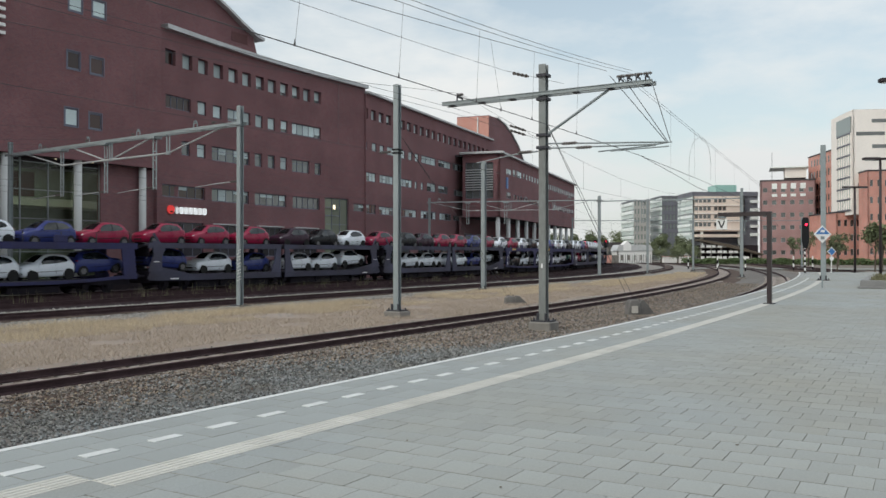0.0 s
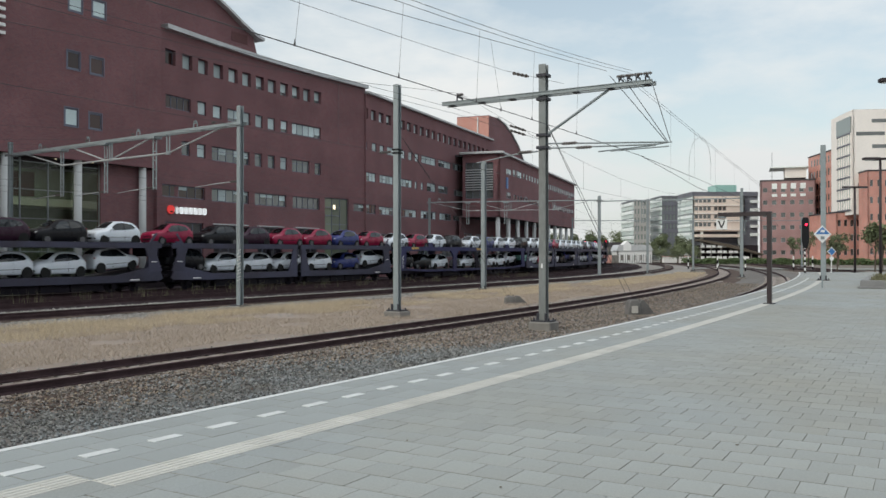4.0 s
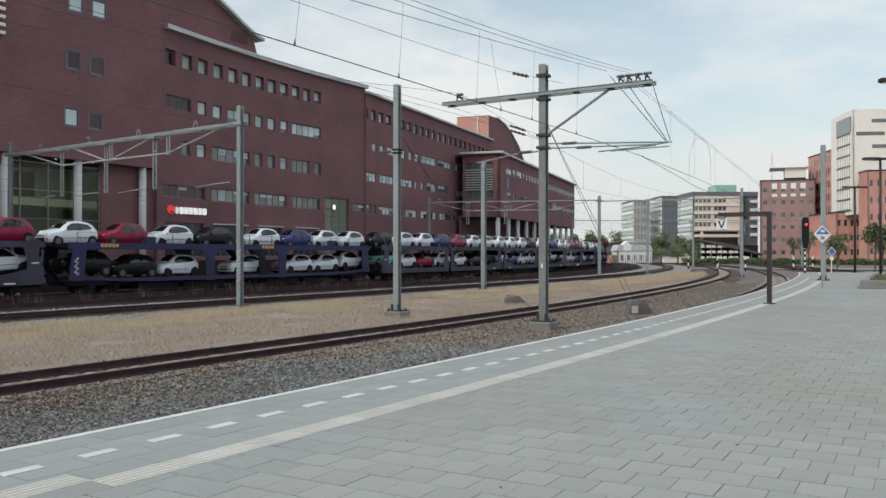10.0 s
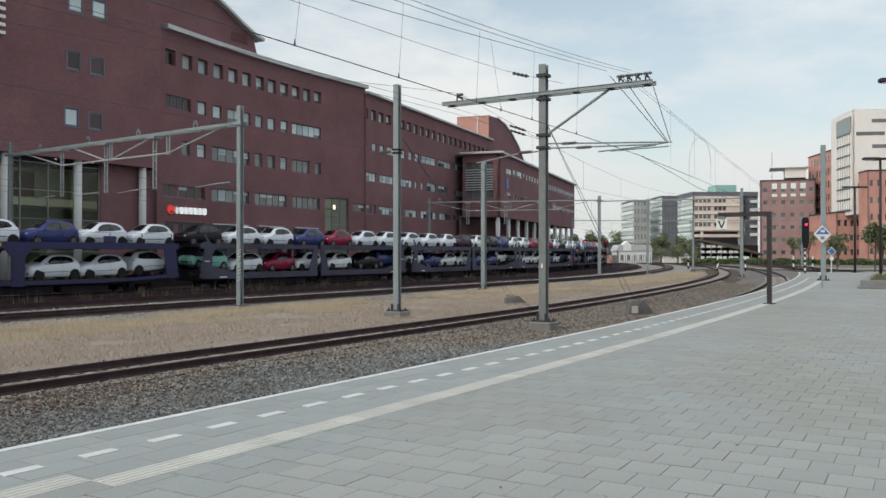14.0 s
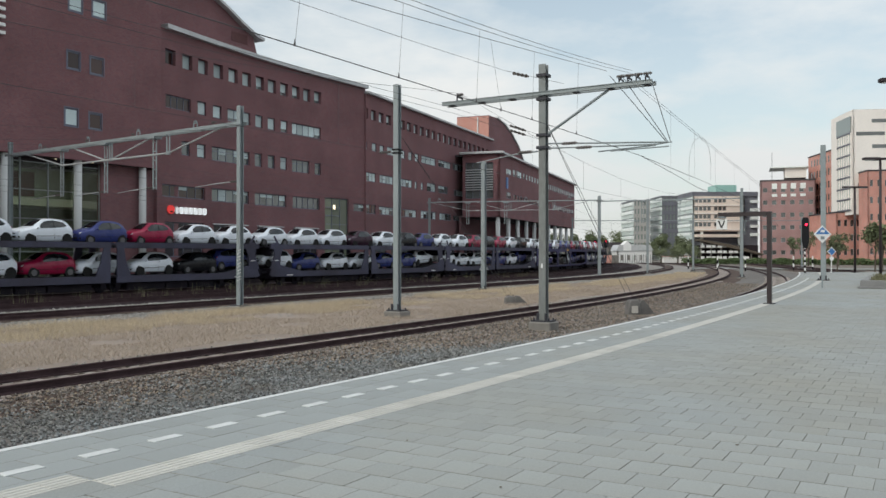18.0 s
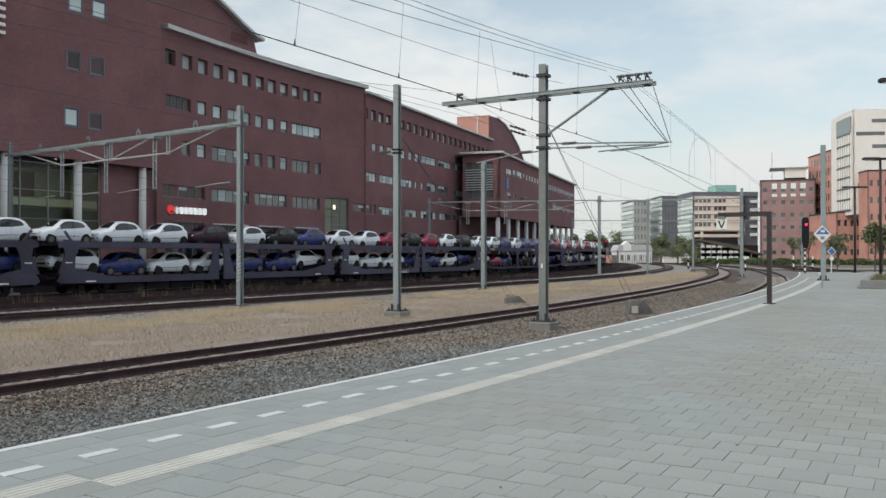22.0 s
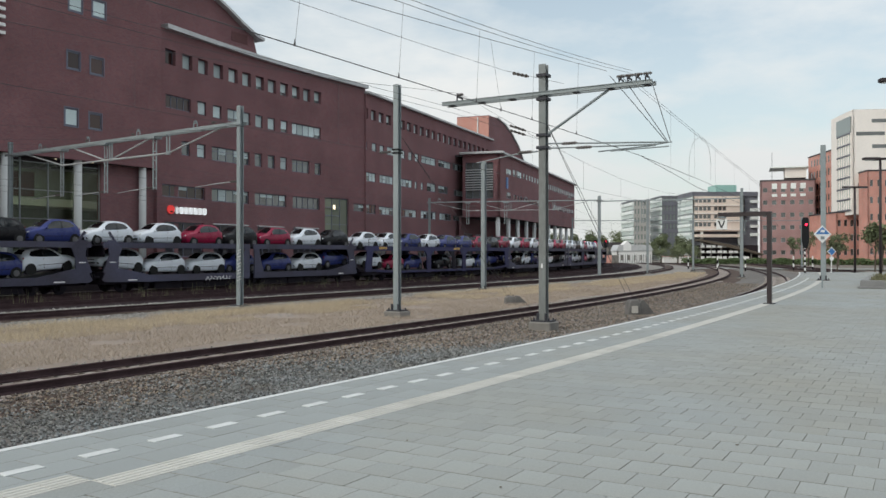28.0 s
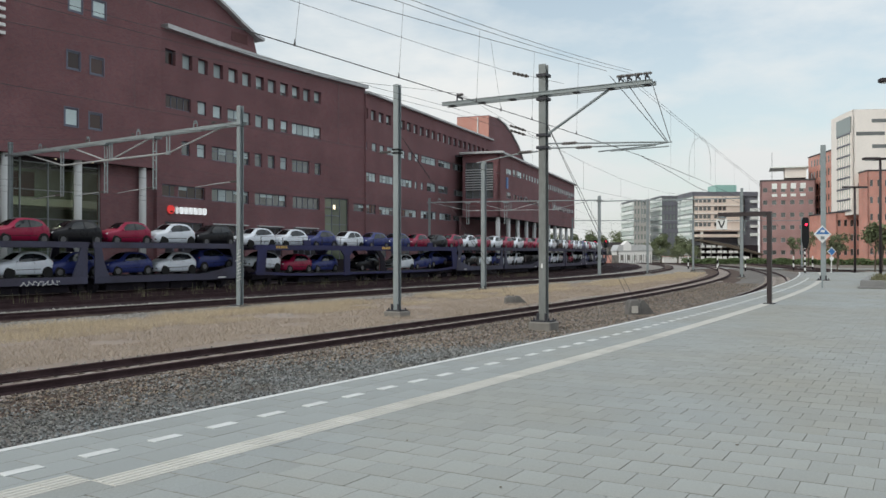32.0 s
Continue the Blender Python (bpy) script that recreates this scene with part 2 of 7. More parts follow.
M = {
    "earth": mat("gravelly_earth", (0.170, 0.149, 0.128), 0.95, 0, 0.3, 0.35, 14, 0.6, (0.102, 0.089, 0.076)),
    "ballast": mat("ballast_bed", (0.140, 0.132, 0.125), 0.95, 0, 0.35, 0.5, 22, 0.9, (0.098, 0.085, 0.076)),
    "rust_ballast": mat("rust_stained_ballast", (0.098, 0.072, 0.060), 0.95, 0, 0.35, 0.6, 20, 0.9, (0.064, 0.047, 0.043), spec=0.15),
    # Dark maroon-brown ballast, with the shade around the train put into its colour.
    "yard_ballast": mat("dark_shaded_yard_ballast", (0.032, 0.021, 0.026), 0.95, 0, 0.35, 0.6, 20, 0.9, (0.028, 0.021, 0.023), spec=0.15),
    "old_concrete": mat("dark_weathered_concrete", (0.170, 0.162, 0.157), 0.92, 0, 0.3, 1.2, 25, 0.35, (0.076, 0.071, 0.068)),
    "stone": mat("ballast_stone", (0.160, 0.172, 0.174), 0.9, 0, 0.30, 0.8, 40, 0.3, (0.142, 0.134, 0.122), island=0.68),
    "rusty_stone": mat("rust_stained_ballast_stone", (0.192, 0.164, 0.140), 0.9, 0, 0.30, 0.8, 40, 0.3, (0.145, 0.116, 0.096), island=0.68),
    "pale_ballast": mat("pale_ballast", (0.246, 0.234, 0.217), 0.95, 0, 0.35, 0.5, 22, 0.9, (0.170, 0.153, 0.140)),
    "sunlit_ballast": mat("sunlit_ballast", (0.289, 0.251, 0.225), 0.95, 0, 0.4, 1.6, 18, 0.9, (0.111, 0.081, 0.068)),
    "rail_rust": mat("rusted_rail_steel", (0.062, 0.039, 0.042), 0.8, 0.15, 0.3, 2, 30, 0.2, spec=0.15),
    "sleeper": mat("weathered_concrete_sleeper", (0.306, 0.272, 0.251), 0.9, 0, 0.25, 2, 30, 0.3, rand=0.15),
    "tile": mat("grey_concrete_paver", (0.268, 0.291, 0.294), 0.85, 0, 0.26, 0.30, 45, 0.3, (0.254, 0.246, 0.208), rand=0.06, island=0.055),
    "joint": mat("sandy_joint", (0.236, 0.238, 0.222), 0.95, 0, 0.2, 2, 50, 0.3),
    "slab": mat("smooth_grey_slab", (0.251, 0.272, 0.274), 0.8, 0, 0.14, 0.9, 40, 0.2, (0.238, 0.251, 0.238), rand=0.06, island=0.05),
    "white_line": mat("worn_white_marking", (0.600, 0.618, 0.622), 0.7, 0, 0.2, 3, 40, 0.1, (0.374, 0.383, 0.374)),
    "worn_dash": mat("worn_grey_white_dash", (0.545, 0.562, 0.562), 0.75, 0, 0.2, 3, 40, 0.1, (0.40, 0.41, 0.405)),
    "tactile": mat("cream_ribbed_tile", (0.492, 0.484, 0.450), 0.8, 0, 0.12, 1.2, 35, 0.15, rand=0.08),
    "concrete": mat("weathered_concrete", (0.221, 0.208, 0.191), 0.9, 0, 0.25, 1.5, 25, 0.3),
    "galv": mat("galvanised_steel", (0.265, 0.30, 0.315), 0.55, 0.3, 0.2, 0.9, 18, 0.05, (0.18, 0.205, 0.21), stretch=(1, 1, 0.3)),
    "galv_old": mat("weathered_grey_steel", (0.205, 0.222, 0.224), 0.65, 0.15, 0.35, 0.5, 12, 0.08, (0.125, 0.122, 0.110), stretch=(1, 1, 0.35)),
    "galv_pale": mat("pale_galvanised_tube", (0.40, 0.42, 0.43), 0.5, 0.3, 0.18, 0.9, 18, 0.05, (0.30, 0.31, 0.32)),
    "wire": mat("dark_wire", (0.06, 0.06, 0.064), 0.7, 0.0, 0.1, 2, 30, 0),
    "insulator": mat("brown_insulator", (0.09, 0.075, 0.07), 0.35, 0, 0.1, 5, 30, 0),
    "brick": brick_mat("dark_red_brick", (0.216, 0.091, 0.095), (0.146, 0.064, 0.076), (0.192, 0.136, 0.144)),
    # Both far bricks are paled: distance haze is put into their colour.
    "brick_far": brick_mat("hazed_sunlit_orange_brick", (0.58, 0.265, 0.215), (0.50, 0.235, 0.195), (0.52, 0.34, 0.29)),
    "brick_brown": brick_mat("hazed_brown_red_brick", (0.36, 0.215, 0.21), (0.32, 0.19, 0.19), (0.35, 0.26, 0.255)),
    "coping": mat("pale_zinc_coping", (0.50, 0.51, 0.52), 0.5, 0.2, 0.15, 0.6, 20, 0.05),
    "roof": mat("dark_roofing", (0.07, 0.065, 0.07), 0.85, 0, 0.2, 0.5, 12, 0.2),
    "pillar": mat("pale_grey_pillar", (0.52, 0.53, 0.53), 0.6, 0, 0.1, 0.8, 20, 0.05),
    "frame": mat("blue_grey_window_frame", (0.13, 0.14, 0.19), 0.45, 0, 0.1, 2, 20, 0),
    "frame_pale": mat("pale_window_frame", (0.45, 0.47, 0.48), 0.45, 0, 0.1, 2, 20, 0),
    "glass": glass_mat("window_glass", (0.075, 0.085, 0.085)),
    # Dim and brown panes carry dark and brick reflections in their colour.
    "dim_glass": glass_mat("dim_window_glass", (0.03, 0.028, 0.033), 0.08, 1.35),
    "brown_glass": glass_mat("brown_reflection_glass", (0.055, 0.030, 0.026), 0.08, 1.45),
    "green_glass": glass_mat("greenish_entrance_glass", (0.105, 0.125, 0.085), 0.06, 1.5),
    "lobby_glass": clear_glass("greenish_lobby_glass", (0.74, 0.80, 0.70)),
    # Pale sheets before the panes: mirrored sky put into the colour; curtains share it.
    "blind": mat("pale_blind_sky_reflection", (0.47, 0.56, 0.57), 0.35, 0, 0.14, 0.7, 9, 0, rand=0.28),
    "lobby": mat("lobby_interior", (0.27, 0.30, 0.27), 0.9, 0, 0.3, 0.5, 3, 0, (0.17, 0.165, 0.14)),
    "lobby_reflection": mat("orange_brick_reflection", (0.42, 0.20, 0.11), 0.8, 0, 0.3, 0.6, 6, 0, (0.26, 0.15, 0.10)),
    "black": mat("black_metal", (0.018, 0.018, 0.02), 0.5, 0.1, 0.1, 2, 20, 0, spec=0.15),
    "dark_steel": mat("dark_steel", (0.034, 0.034, 0.044), 0.55, 0.3, 0.15, 2, 20, 0),
    "wagon_grey": mat("dull_grey_wagon_paint", (0.068, 0.069, 0.108), 0.6, 0.0, 0.3, 0.5, 9, 0.05, (0.050, 0.044, 0.056), rand=0.2, spec=0.2),
    "wagon_blue": mat("dull_blue_wagon_paint", (0.036, 0.038, 0.112), 0.55, 0.0, 0.3, 0.5, 9, 0.05, (0.036, 0.032, 0.056), spec=0.2),
    "wagon_dark": mat("grimy_underframe", (0.021, 0.018, 0.025), 0.8, 0.1, 0.2, 1, 14, 0.1, spec=0.15),
    "tyre": mat("tyre_rubber", (0.02, 0.02, 0.02), 0.8, 0, 0.1, 3, 30, 0, spec=0.15),
    "rim": mat("dark_silver_rim", (0.14, 0.14, 0.15), 0.35, 0.7, 0.1, 3, 30, 0),
    "car_glass": glass_mat("car_glass", (0.010, 0.013, 0.016), 0.05, 1.6),
    "lamp_glass": mat("headlamp_glass", (0.6, 0.62, 0.63), 0.15, 0.2, 0.1, 5, 30, 0),
    "tail_red": mat("tail_lamp_red", (0.35, 0.02, 0.02), 0.2, 0, 0.1, 5, 30, 0),
    "yellow": mat("yellow_ochre_lettering", (0.62, 0.38, 0.10), 0.6, 0, 0.1, 4, 30, 0),
    "white": mat("white_paint", (0.75, 0.75, 0.74), 0.5, 0, 0.08, 2, 30, 0),
    "sign_blue": mat("sign_blue", (0.05, 0.17, 0.42), 0.45, 0, 0.06, 2, 30, 0),
    "red_glow": glow_mat("red_signal_lens", (1.0, 0.02, 0.06), 4.0),
    "lobby_lamp": glow_mat("lobby_fill_emitter", (1.0, 0.95, 0.82), 30.0),
    "warm_glow": glow_mat("ceiling_lamp", (1.0, 0.85, 0.6), 1.3),
    "sign_white": glow_mat("lit_white_letters", (0.9, 0.92, 0.92), 0.35),
    "sign_red": glow_mat("lit_red_emblem", (0.80, 0.045, 0.04), 0.35),
    "straw": mat("dry_grass", (0.378, 0.314, 0.252), 0.9, 0, 0.2, 0.25, 8, 0.2, (0.308, 0.250, 0.200), island=0.2),
    "gold_straw": mat("tall_golden_grass", (0.500, 0.415, 0.295), 0.9, 0, 0.2, 0.3, 8, 0.2, (0.415, 0.335, 0.222), island=0.25),
    "sand": mat("bare_sandy_verge", (0.268, 0.221, 0.189), 0.95, 0, 0.25, 0.4, 12, 0.5, (0.208, 0.170, 0.140)),
    "green": mat("green_leaves", (0.150, 0.175, 0.092), 0.8, 0, 0.3, 0.4, 5, 0.1, (0.092, 0.115, 0.058), island=0.45),
    "hedge": mat("hedge_leaves", (0.115, 0.165, 0.07), 0.8, 0, 0.25, 0.4, 5, 0.1, (0.075, 0.115, 0.045), island=0.35),
    "pale_stone": mat("pale_ballast_stone", (0.289, 0.281, 0.268), 0.9, 0, 0.25, 0.5, 40, 0.3, (0.204, 0.191, 0.174), island=0.5),
    "dark_fill": mat("near_black_fill", (0.024, 0.018, 0.022), 0.7, 0, 0.2, 0.7, 12, 0.1, spec=0.15),
    "weed": mat("trackside_weed", (0.160, 0.155, 0.088), 0.85, 0, 0.25, 0.5, 6, 0.1, island=0.4),
    "bark": mat("bark", (0.11, 0.09, 0.07), 0.9, 0, 0.3, 2, 20, 0.4),
}
# each stone its own hue, from brown to blue-grey
for stone_mat, hue0, hue1 in (("stone", 0.48, 0.55), ("rusty_stone", 0.48, 0.52)):
    sn = M[stone_mat].node_tree
    hue_node = next(q for q in sn.nodes if q.bl_idname == "ShaderNodeHueSaturation")
    geo_node = sn.nodes.new("ShaderNodeNewGeometry")
    for socket, lo_, hi_, freq in (("Hue", hue0, hue1, 7.0), ("Saturation", 0.4, 1.5, 13.0)):
        fr_ = sn.nodes.new("ShaderNodeMath")
        fr_.operation = 'MULTIPLY'
        fr_.inputs[1].default_value = freq
        wrap_ = sn.nodes.new("ShaderNodeMath")
        wrap_.operation = 'FRACT'
        mr_ = sn.nodes.new("ShaderNodeMapRange")
        mr_.inputs["To Min"].default_value, mr_.inputs["To Max"].default_value = lo_, hi_
        sn.links.new(geo_node.outputs["Random Per Island"], fr_.inputs[0])
        sn.links.new(fr_.outputs[0], wrap_.inputs[0])
        sn.links.new(wrap_.outputs[0], mr_.inputs["Value"])
        sn.links.new(mr_.outputs["Result"], hue_node.inputs[socket])
CAR_PAINT = {
    "W": ("white", (0.69, 0.735, 0.80)), "C": ("white", (0.69, 0.735, 0.80)), "R": ("red", (0.26, 0.008, 0.045)), "B": ("blue", (0.028, 0.040, 0.165)),
    "K": ("black", (0.008, 0.008, 0.011)), "P": ("dark plum", (0.034, 0.012, 0.026)), "G": ("dark grey", (0.020, 0.023, 0.025)), "M": ("mint green", (0.20, 0.48, 0.42)),
}
for key, (word, colour) in CAR_PAINT.items():
    M["car_" + key] = paint_mat("car_paint_" + word.replace(" ", "_"), colour, 0.3, 0.6 if max(colour) > 0.5 else 0.3 if max(colour) > 0.12 else 0.07)


# ---------------- building blocks ----------------
def mesh_of(name, bm, material, smooth=False):
    me = bpy.data.meshes.new(name)
    bm.normal_update()
    bm.to_mesh(me)
    bm.free()
    for one in (material if isinstance(material, (list, tuple)) else [material]):
        me.materials.append(one)
    if smooth:
        me.polygons.foreach_set("use_smooth", [True] * len(me.polygons))
    return me


def part(name, bm, material, parent, label="", m=None, smooth=False):
    ob = new(name, mesh_of(name, bm, material, smooth))
    ob.parent = parent
    if m is not None:
        ob.matrix_basis = m
    return tagged(ob, label)


def piece(name, me, parent, m):
    ob = new(name, me)
    ob.parent = parent
    ob.matrix_basis = m
    return ob


def thing(name, label, category, m=None, group="", kind=""):
    ob = new(name)
    ob.empty_display_size = 0.2
    if m is not None:
        ob.matrix_basis = m
    return tagged(ob, label, category, group, kind)


def sheet(name, verts, faces, material, label="", kind="structure", category="", parent=None, smooth=False):
    me = bpy.data.meshes.new(name)
    me.from_pydata(verts, [], faces)
    me.materials.append(material)
    if smooth:
        me.polygons.foreach_set("use_smooth", [True] * len(me.polygons))
    me.update()
    ob = new(name, me)
    if parent:
        ob.parent = parent
    return tagged(ob, label, category, "", kind)


def box(bm, x0, x1, y0, y1, z0, z1, bevel=0.0):
    r = bmesh.ops.create_cube(bm, size=1.0)
    for v in r["verts"]:
        v.co = Vector((x0 + (v.co.x + 0.5) * (x1 - x0), y0 + (v.co.y + 0.5) * (y1 - y0), z0 + (v.co.z + 0.5) * (z1 - z0)))
    if bevel:
        es = list({e for v in r["verts"] for e in v.link_edges})
        bmesh.ops.bevel(bm, geom=es, offset=bevel, segments=1, affect='EDGES', profile=0.7)
    return bm


def rod(bm, p, q, r, r2=None, seg=8, caps=True):
    """A round bar from p to q."""
    p, q = Vector(p), Vector(q)
    d = q - p
    turn = d.to_track_quat("Z", "Y").to_matrix().to_4x4()
    bmesh.ops.create_cone(bm, cap_ends=caps, segments=seg, radius1=r, radius2=r if r2 is None else r2, depth=d.length,
                          matrix=Matrix.Translation((p + q) / 2) @ turn)
    return bm


def bar(bm, p, q, w, h):
    """A square bar from p to q, w wide and h high."""
    p, q = Vector(p), Vector(q)
    d = q - p
    turn = d.to_track_quat("X", "Z").to_matrix().to_4x4()
    r = bmesh.ops.create_cube(bm, size=1.0)
    for v in r["verts"]:
        v.co = Matrix.Translation((p + q) / 2) @ turn @ Vector((v.co.x * d.length, v.co.y * w, v.co.z * h))
    return bm


def prism(bm, pts, y0, y1):
    """Extrude an outline in x, z from y0 to y1."""
    a = [bm.verts.new((x, y0, z)) for x, z in pts]
    b = [bm.verts.new((x, y1, z)) for x, z in pts]
    n = len(pts)
    bm.faces.new(a)
    bm.faces.new(b[::-1])
    for i in range(n):
        bm.faces.new((a[i], b[i], b[(i + 1) % n], a[(i + 1) % n]))
    bmesh.ops.recalc_face_normals(bm, faces=bm.faces[:])
    return bm


def h_beam(bm, x, y, z0, z1, w, t=0.035):
    """An upright H section as one body."""
    a, b = w / 2, t / 2
    ring = [(-a, -a), (a, -a), (a, -a + t), (b, -a + t), (b, a - t), (a, a - t), (a, a), (-a, a), (-a, a - t), (-b, a - t), (-b, -a + t), (-a, -a + t)]
    lo = [bm.verts.new((x + p, y + q, z0)) for p, q in ring]
    up = [bm.verts.new((x + p, y + q, z1)) for p, q in ring]
    n = len(ring)
    bm.faces.new(lo[::-1])
    bm.faces.new(up)
    for i in range(n):
        bm.faces.new((lo[i], lo[(i + 1) % n], up[(i + 1) % n], up[i]))
    return bm


def tube(bm, pts, r, seg=5):
    """A thin tube along points, one body."""
    rings = []
    for i, p in enumerate(pts):
        p = Vector(p)
        d = (Vector(pts[min(i + 1, len(pts) - 1)]) - Vector(pts[max(i - 1, 0)])).normalized()
        u = d.cross(Vector((0, 0, 1)))
        u = u.normalized() if u.length > 0.01 else Vector((1, 0, 0))
        v = d.cross(u)
        rings.append([bm.verts.new(p + (u * math.cos(2 * math.pi * k / seg) + v * math.sin(2 * math.pi * k / seg)) * r) for k in range(seg)])
    for a, b in zip(rings, rings[1:]):
        for k in range(seg):
            bm.faces.new((a[k], a[(k + 1) % seg], b[(k + 1) % seg], b[k]))
    bm.faces.new(rings[0][::-1])
    bm.faces.new(rings[-1])
    return bm


def disc_x(bm, x0, x1, y, z, r, seg=16):
    """A wheel-like disc with its axle along x."""
    return rod(bm, (x0, y, z), (x1, y, z), r, seg=seg)


class Way:
    """A line that runs straight for s0 metres and then bends left with radius R. Offsets go to its left."""

    def __init__(self, x, y, heading, s0, radius):
        self.p, self.th, self.s0, self.R = Vector((x, y)), radians(heading), s0, radius

    def at(self, s, off=0.0):
        if s < self.s0:
            d, n = Vector((math.sin(self.th), math.cos(self.th))), Vector((-math.cos(self.th), math.sin(self.th)))
            q = self.p + d * s + n * off
            return q.x, q.y, self.th
        d, n = Vector((math.sin(self.th), math.cos(self.th))), Vector((-math.cos(self.th), math.sin(self.th)))
        c = self.p + d * self.s0 + n * self.R
        a = (s - self.s0) / self.R
        h = self.th - a
        q = c - Vector((-math.cos(h), math.sin(h))) * (self.R - off)
        return q.x, q.y, h

    def stand(self, s, off=0.0, z=0.0):
        """Local +y runs along the way, +x to its right."""
        x, y, h = self.at(s, off)
        return pose(x, y, z, 0, 0, -math.degrees(h))

    def offset(self, x, y):
        """How far the point lies to the left of the way, and its distance along it."""
        d, n = Vector((math.sin(self.th), math.cos(self.th))), Vector((-math.cos(self.th), math.sin(self.th)))
        rel = Vector((x, y)) - self.p
        if rel.dot(d) < self.s0:
            return rel.dot(n), rel.dot(d)
        c = self.p + d * self.s0 + n * self.R
        q = Vector((x, y)) - c
        return self.R - q.length, self.s0 + self.R * math.atan2(q.dot(d), -q.dot(n))

    def steps(self, s0, s1, step):
        n = max(1, round((s1 - s0) / step))
        return [s0 + (s1 - s0) * i / n for i in range(n + 1)]

    def ribbon(self, s0, s1, step, rows):
        """Vertices and faces of a strip whose cross-section is rows of (offset, z)."""
        ss = self.steps(s0, s1, step)
        v, f = [], []
        for s in ss:
            for off, z in rows:
                x, y, _ = self.at(s, off)
                v.append((x, y, z))
        k = len(rows)
        for i in range(len(ss) - 1):
            for j in range(k - 1):
                a = i * k + j
                f.append((a, a + k, a + k + 1, a + 1))
        return v, f


EDGE = Way(-3.867, 7.296, 32.85, 1.62, 426.2)       # platform edge
TRACK1 = Way(-8.33, 15.71, 31.47, 13.39, 423.9)     # near rail of the first free track
YARD = Way(-17.86, 34.69, 31.62, 44.45, 323.0)      # near rail of the fan of tracks by the offices
TRAIN_OFF = 13.6
PLAT = 0.775


# ---------------- ground, tracks, platform ----------------
def ground():
    s = 2600
    sheet("ground", [(-s, -s, -0.34), (s, -s, -0.34), (s, s, -0.34), (-s, s, -0.34)], [(0, 1, 2, 3)], M["earth"], "flat gravelly earth of the railway yard")


def rail_mesh(way, s0, s1, step, off):
    """Foot, web and head of one rail."""
    prof = [(-0.075, -0.17), (-0.075, -0.155), (-0.012, -0.13), (-0.012, -0.045), (-0.036, -0.035), (-0.036, -0.004), (-0.028, 0.0),
            (0.028, 0.0), (0.036, -0.004), (0.036, -0.035), (0.012, -0.045), (0.012, -0.13), (0.075, -0.155), (0.075, -0.17)]
    v, f = way.ribbon(s0, s1, step, [(off + a, b) for a, b in prof])
    return v, [q[::-1] for q in f]


def track(name, way, centre, s0, s1, label, near=(0, 0)):
    t = thing(name, label, "railway track", kind="structure")
    for o in (-0.7525, 0.7525):
        v, f = rail_mesh(way, s0, s1, 3.0, centre + o)
        sheet("rail", v, f, M["rail_rust"], "", "", "", t)
    bm = bmesh.new()
    prism(bm, [(-0.13, -0.32), (0.13, -0.32), (0.11, -0.185), (-0.11, -0.185)], -1.25, 1.25)
    me = mesh_of("sleeper", bm, M["sleeper"])
    s = near[0]
    while s < near[1]:
        piece("sleeper", me, t, way.stand(s, centre) @ pose(0, 0, 0, 0, 0, 90))
        s += 0.62
    return t


def ballast_strip(name, way, off0, off1, s0, s1, material, label, z=-0.23):
    rows = [(off0 - 0.5, -0.36), (off0, z)]
    k = max(2, int((off1 - off0) / 0.8))
    rows += [(off0 + (off1 - off0) * i / k, z) for i in range(1, k)]
    rows += [(off1, z), (off1 + 0.5, -0.36)]
    v, f = way.ribbon(s0, s1, 2.0, rows)
    rnd = random.Random(5)
    v = [(x, y, zz + (rnd.uniform(-0.02, 0.02) if zz > -0.3 else 0)) for x, y, zz in v]
    sheet(name, v, [q[::-1] for q in f], material, label, smooth=True)


ground()
ballast_strip("ballast_1", EDGE, 0.35, 3.4, -40, 230, M["ballast"], "grey-brown track ballast beside the platform")
ballast_strip("ballast_2", TRACK1, -1.6, 2.7, -45, 330, M["rust_ballast"], "rust-stained brown track ballast")
ballast_strip("ballast_3", YARD, -4.5, 16.2, -60, 330, M["pale_ballast"], "pale grey ballast between the yard tracks", -0.27)
ballast_strip("ballast_4", YARD, -1.12, 0.40, -60, 330, M["rust_ballast"], "rust-stained ballast under a yard track", -0.225)
ballast_strip("ballast_5", YARD, 4.85, 15.9, -60, 330, M["yard_ballast"], "dark rust-stained ballast under the yard tracks", -0.225)
# The dark colour here stands in for shade behind the train.
ballast_strip("ballast_8", YARD, 16.5, 27.0, -60, 330, M["yard_ballast"], "earth behind the yard tracks, darkened for the train's shade", -0.29)
ballast_strip("ballast_6", TRACK1, -8.6, -1.2, -45, 330, M["ballast"], "grey-brown ballast between platform and track", -0.27)
# Pale colour stands in for sun on the ballast and sleepers.
ballast_strip("ballast_9", TRACK1, 0.25, 1.25, -45, 330, M["sunlit_ballast"], "ballast between the rails, paled for sunlight", -0.178)
track("track_1", TRACK1, 0.75, -40, 330, "rusty single railway track on ballast", (-12, 75))
track("track_2", EDGE, 1.85, -35, 230, "rusty railway track along the platform", (45, 100))
for i, c in enumerate((-0.35, 6.0, 9.8, TRAIN_OFF)):
    track("track_%d" % (i + 3), YARD, c, -60, 330, "rusty railway track in the yard", (0, 0))


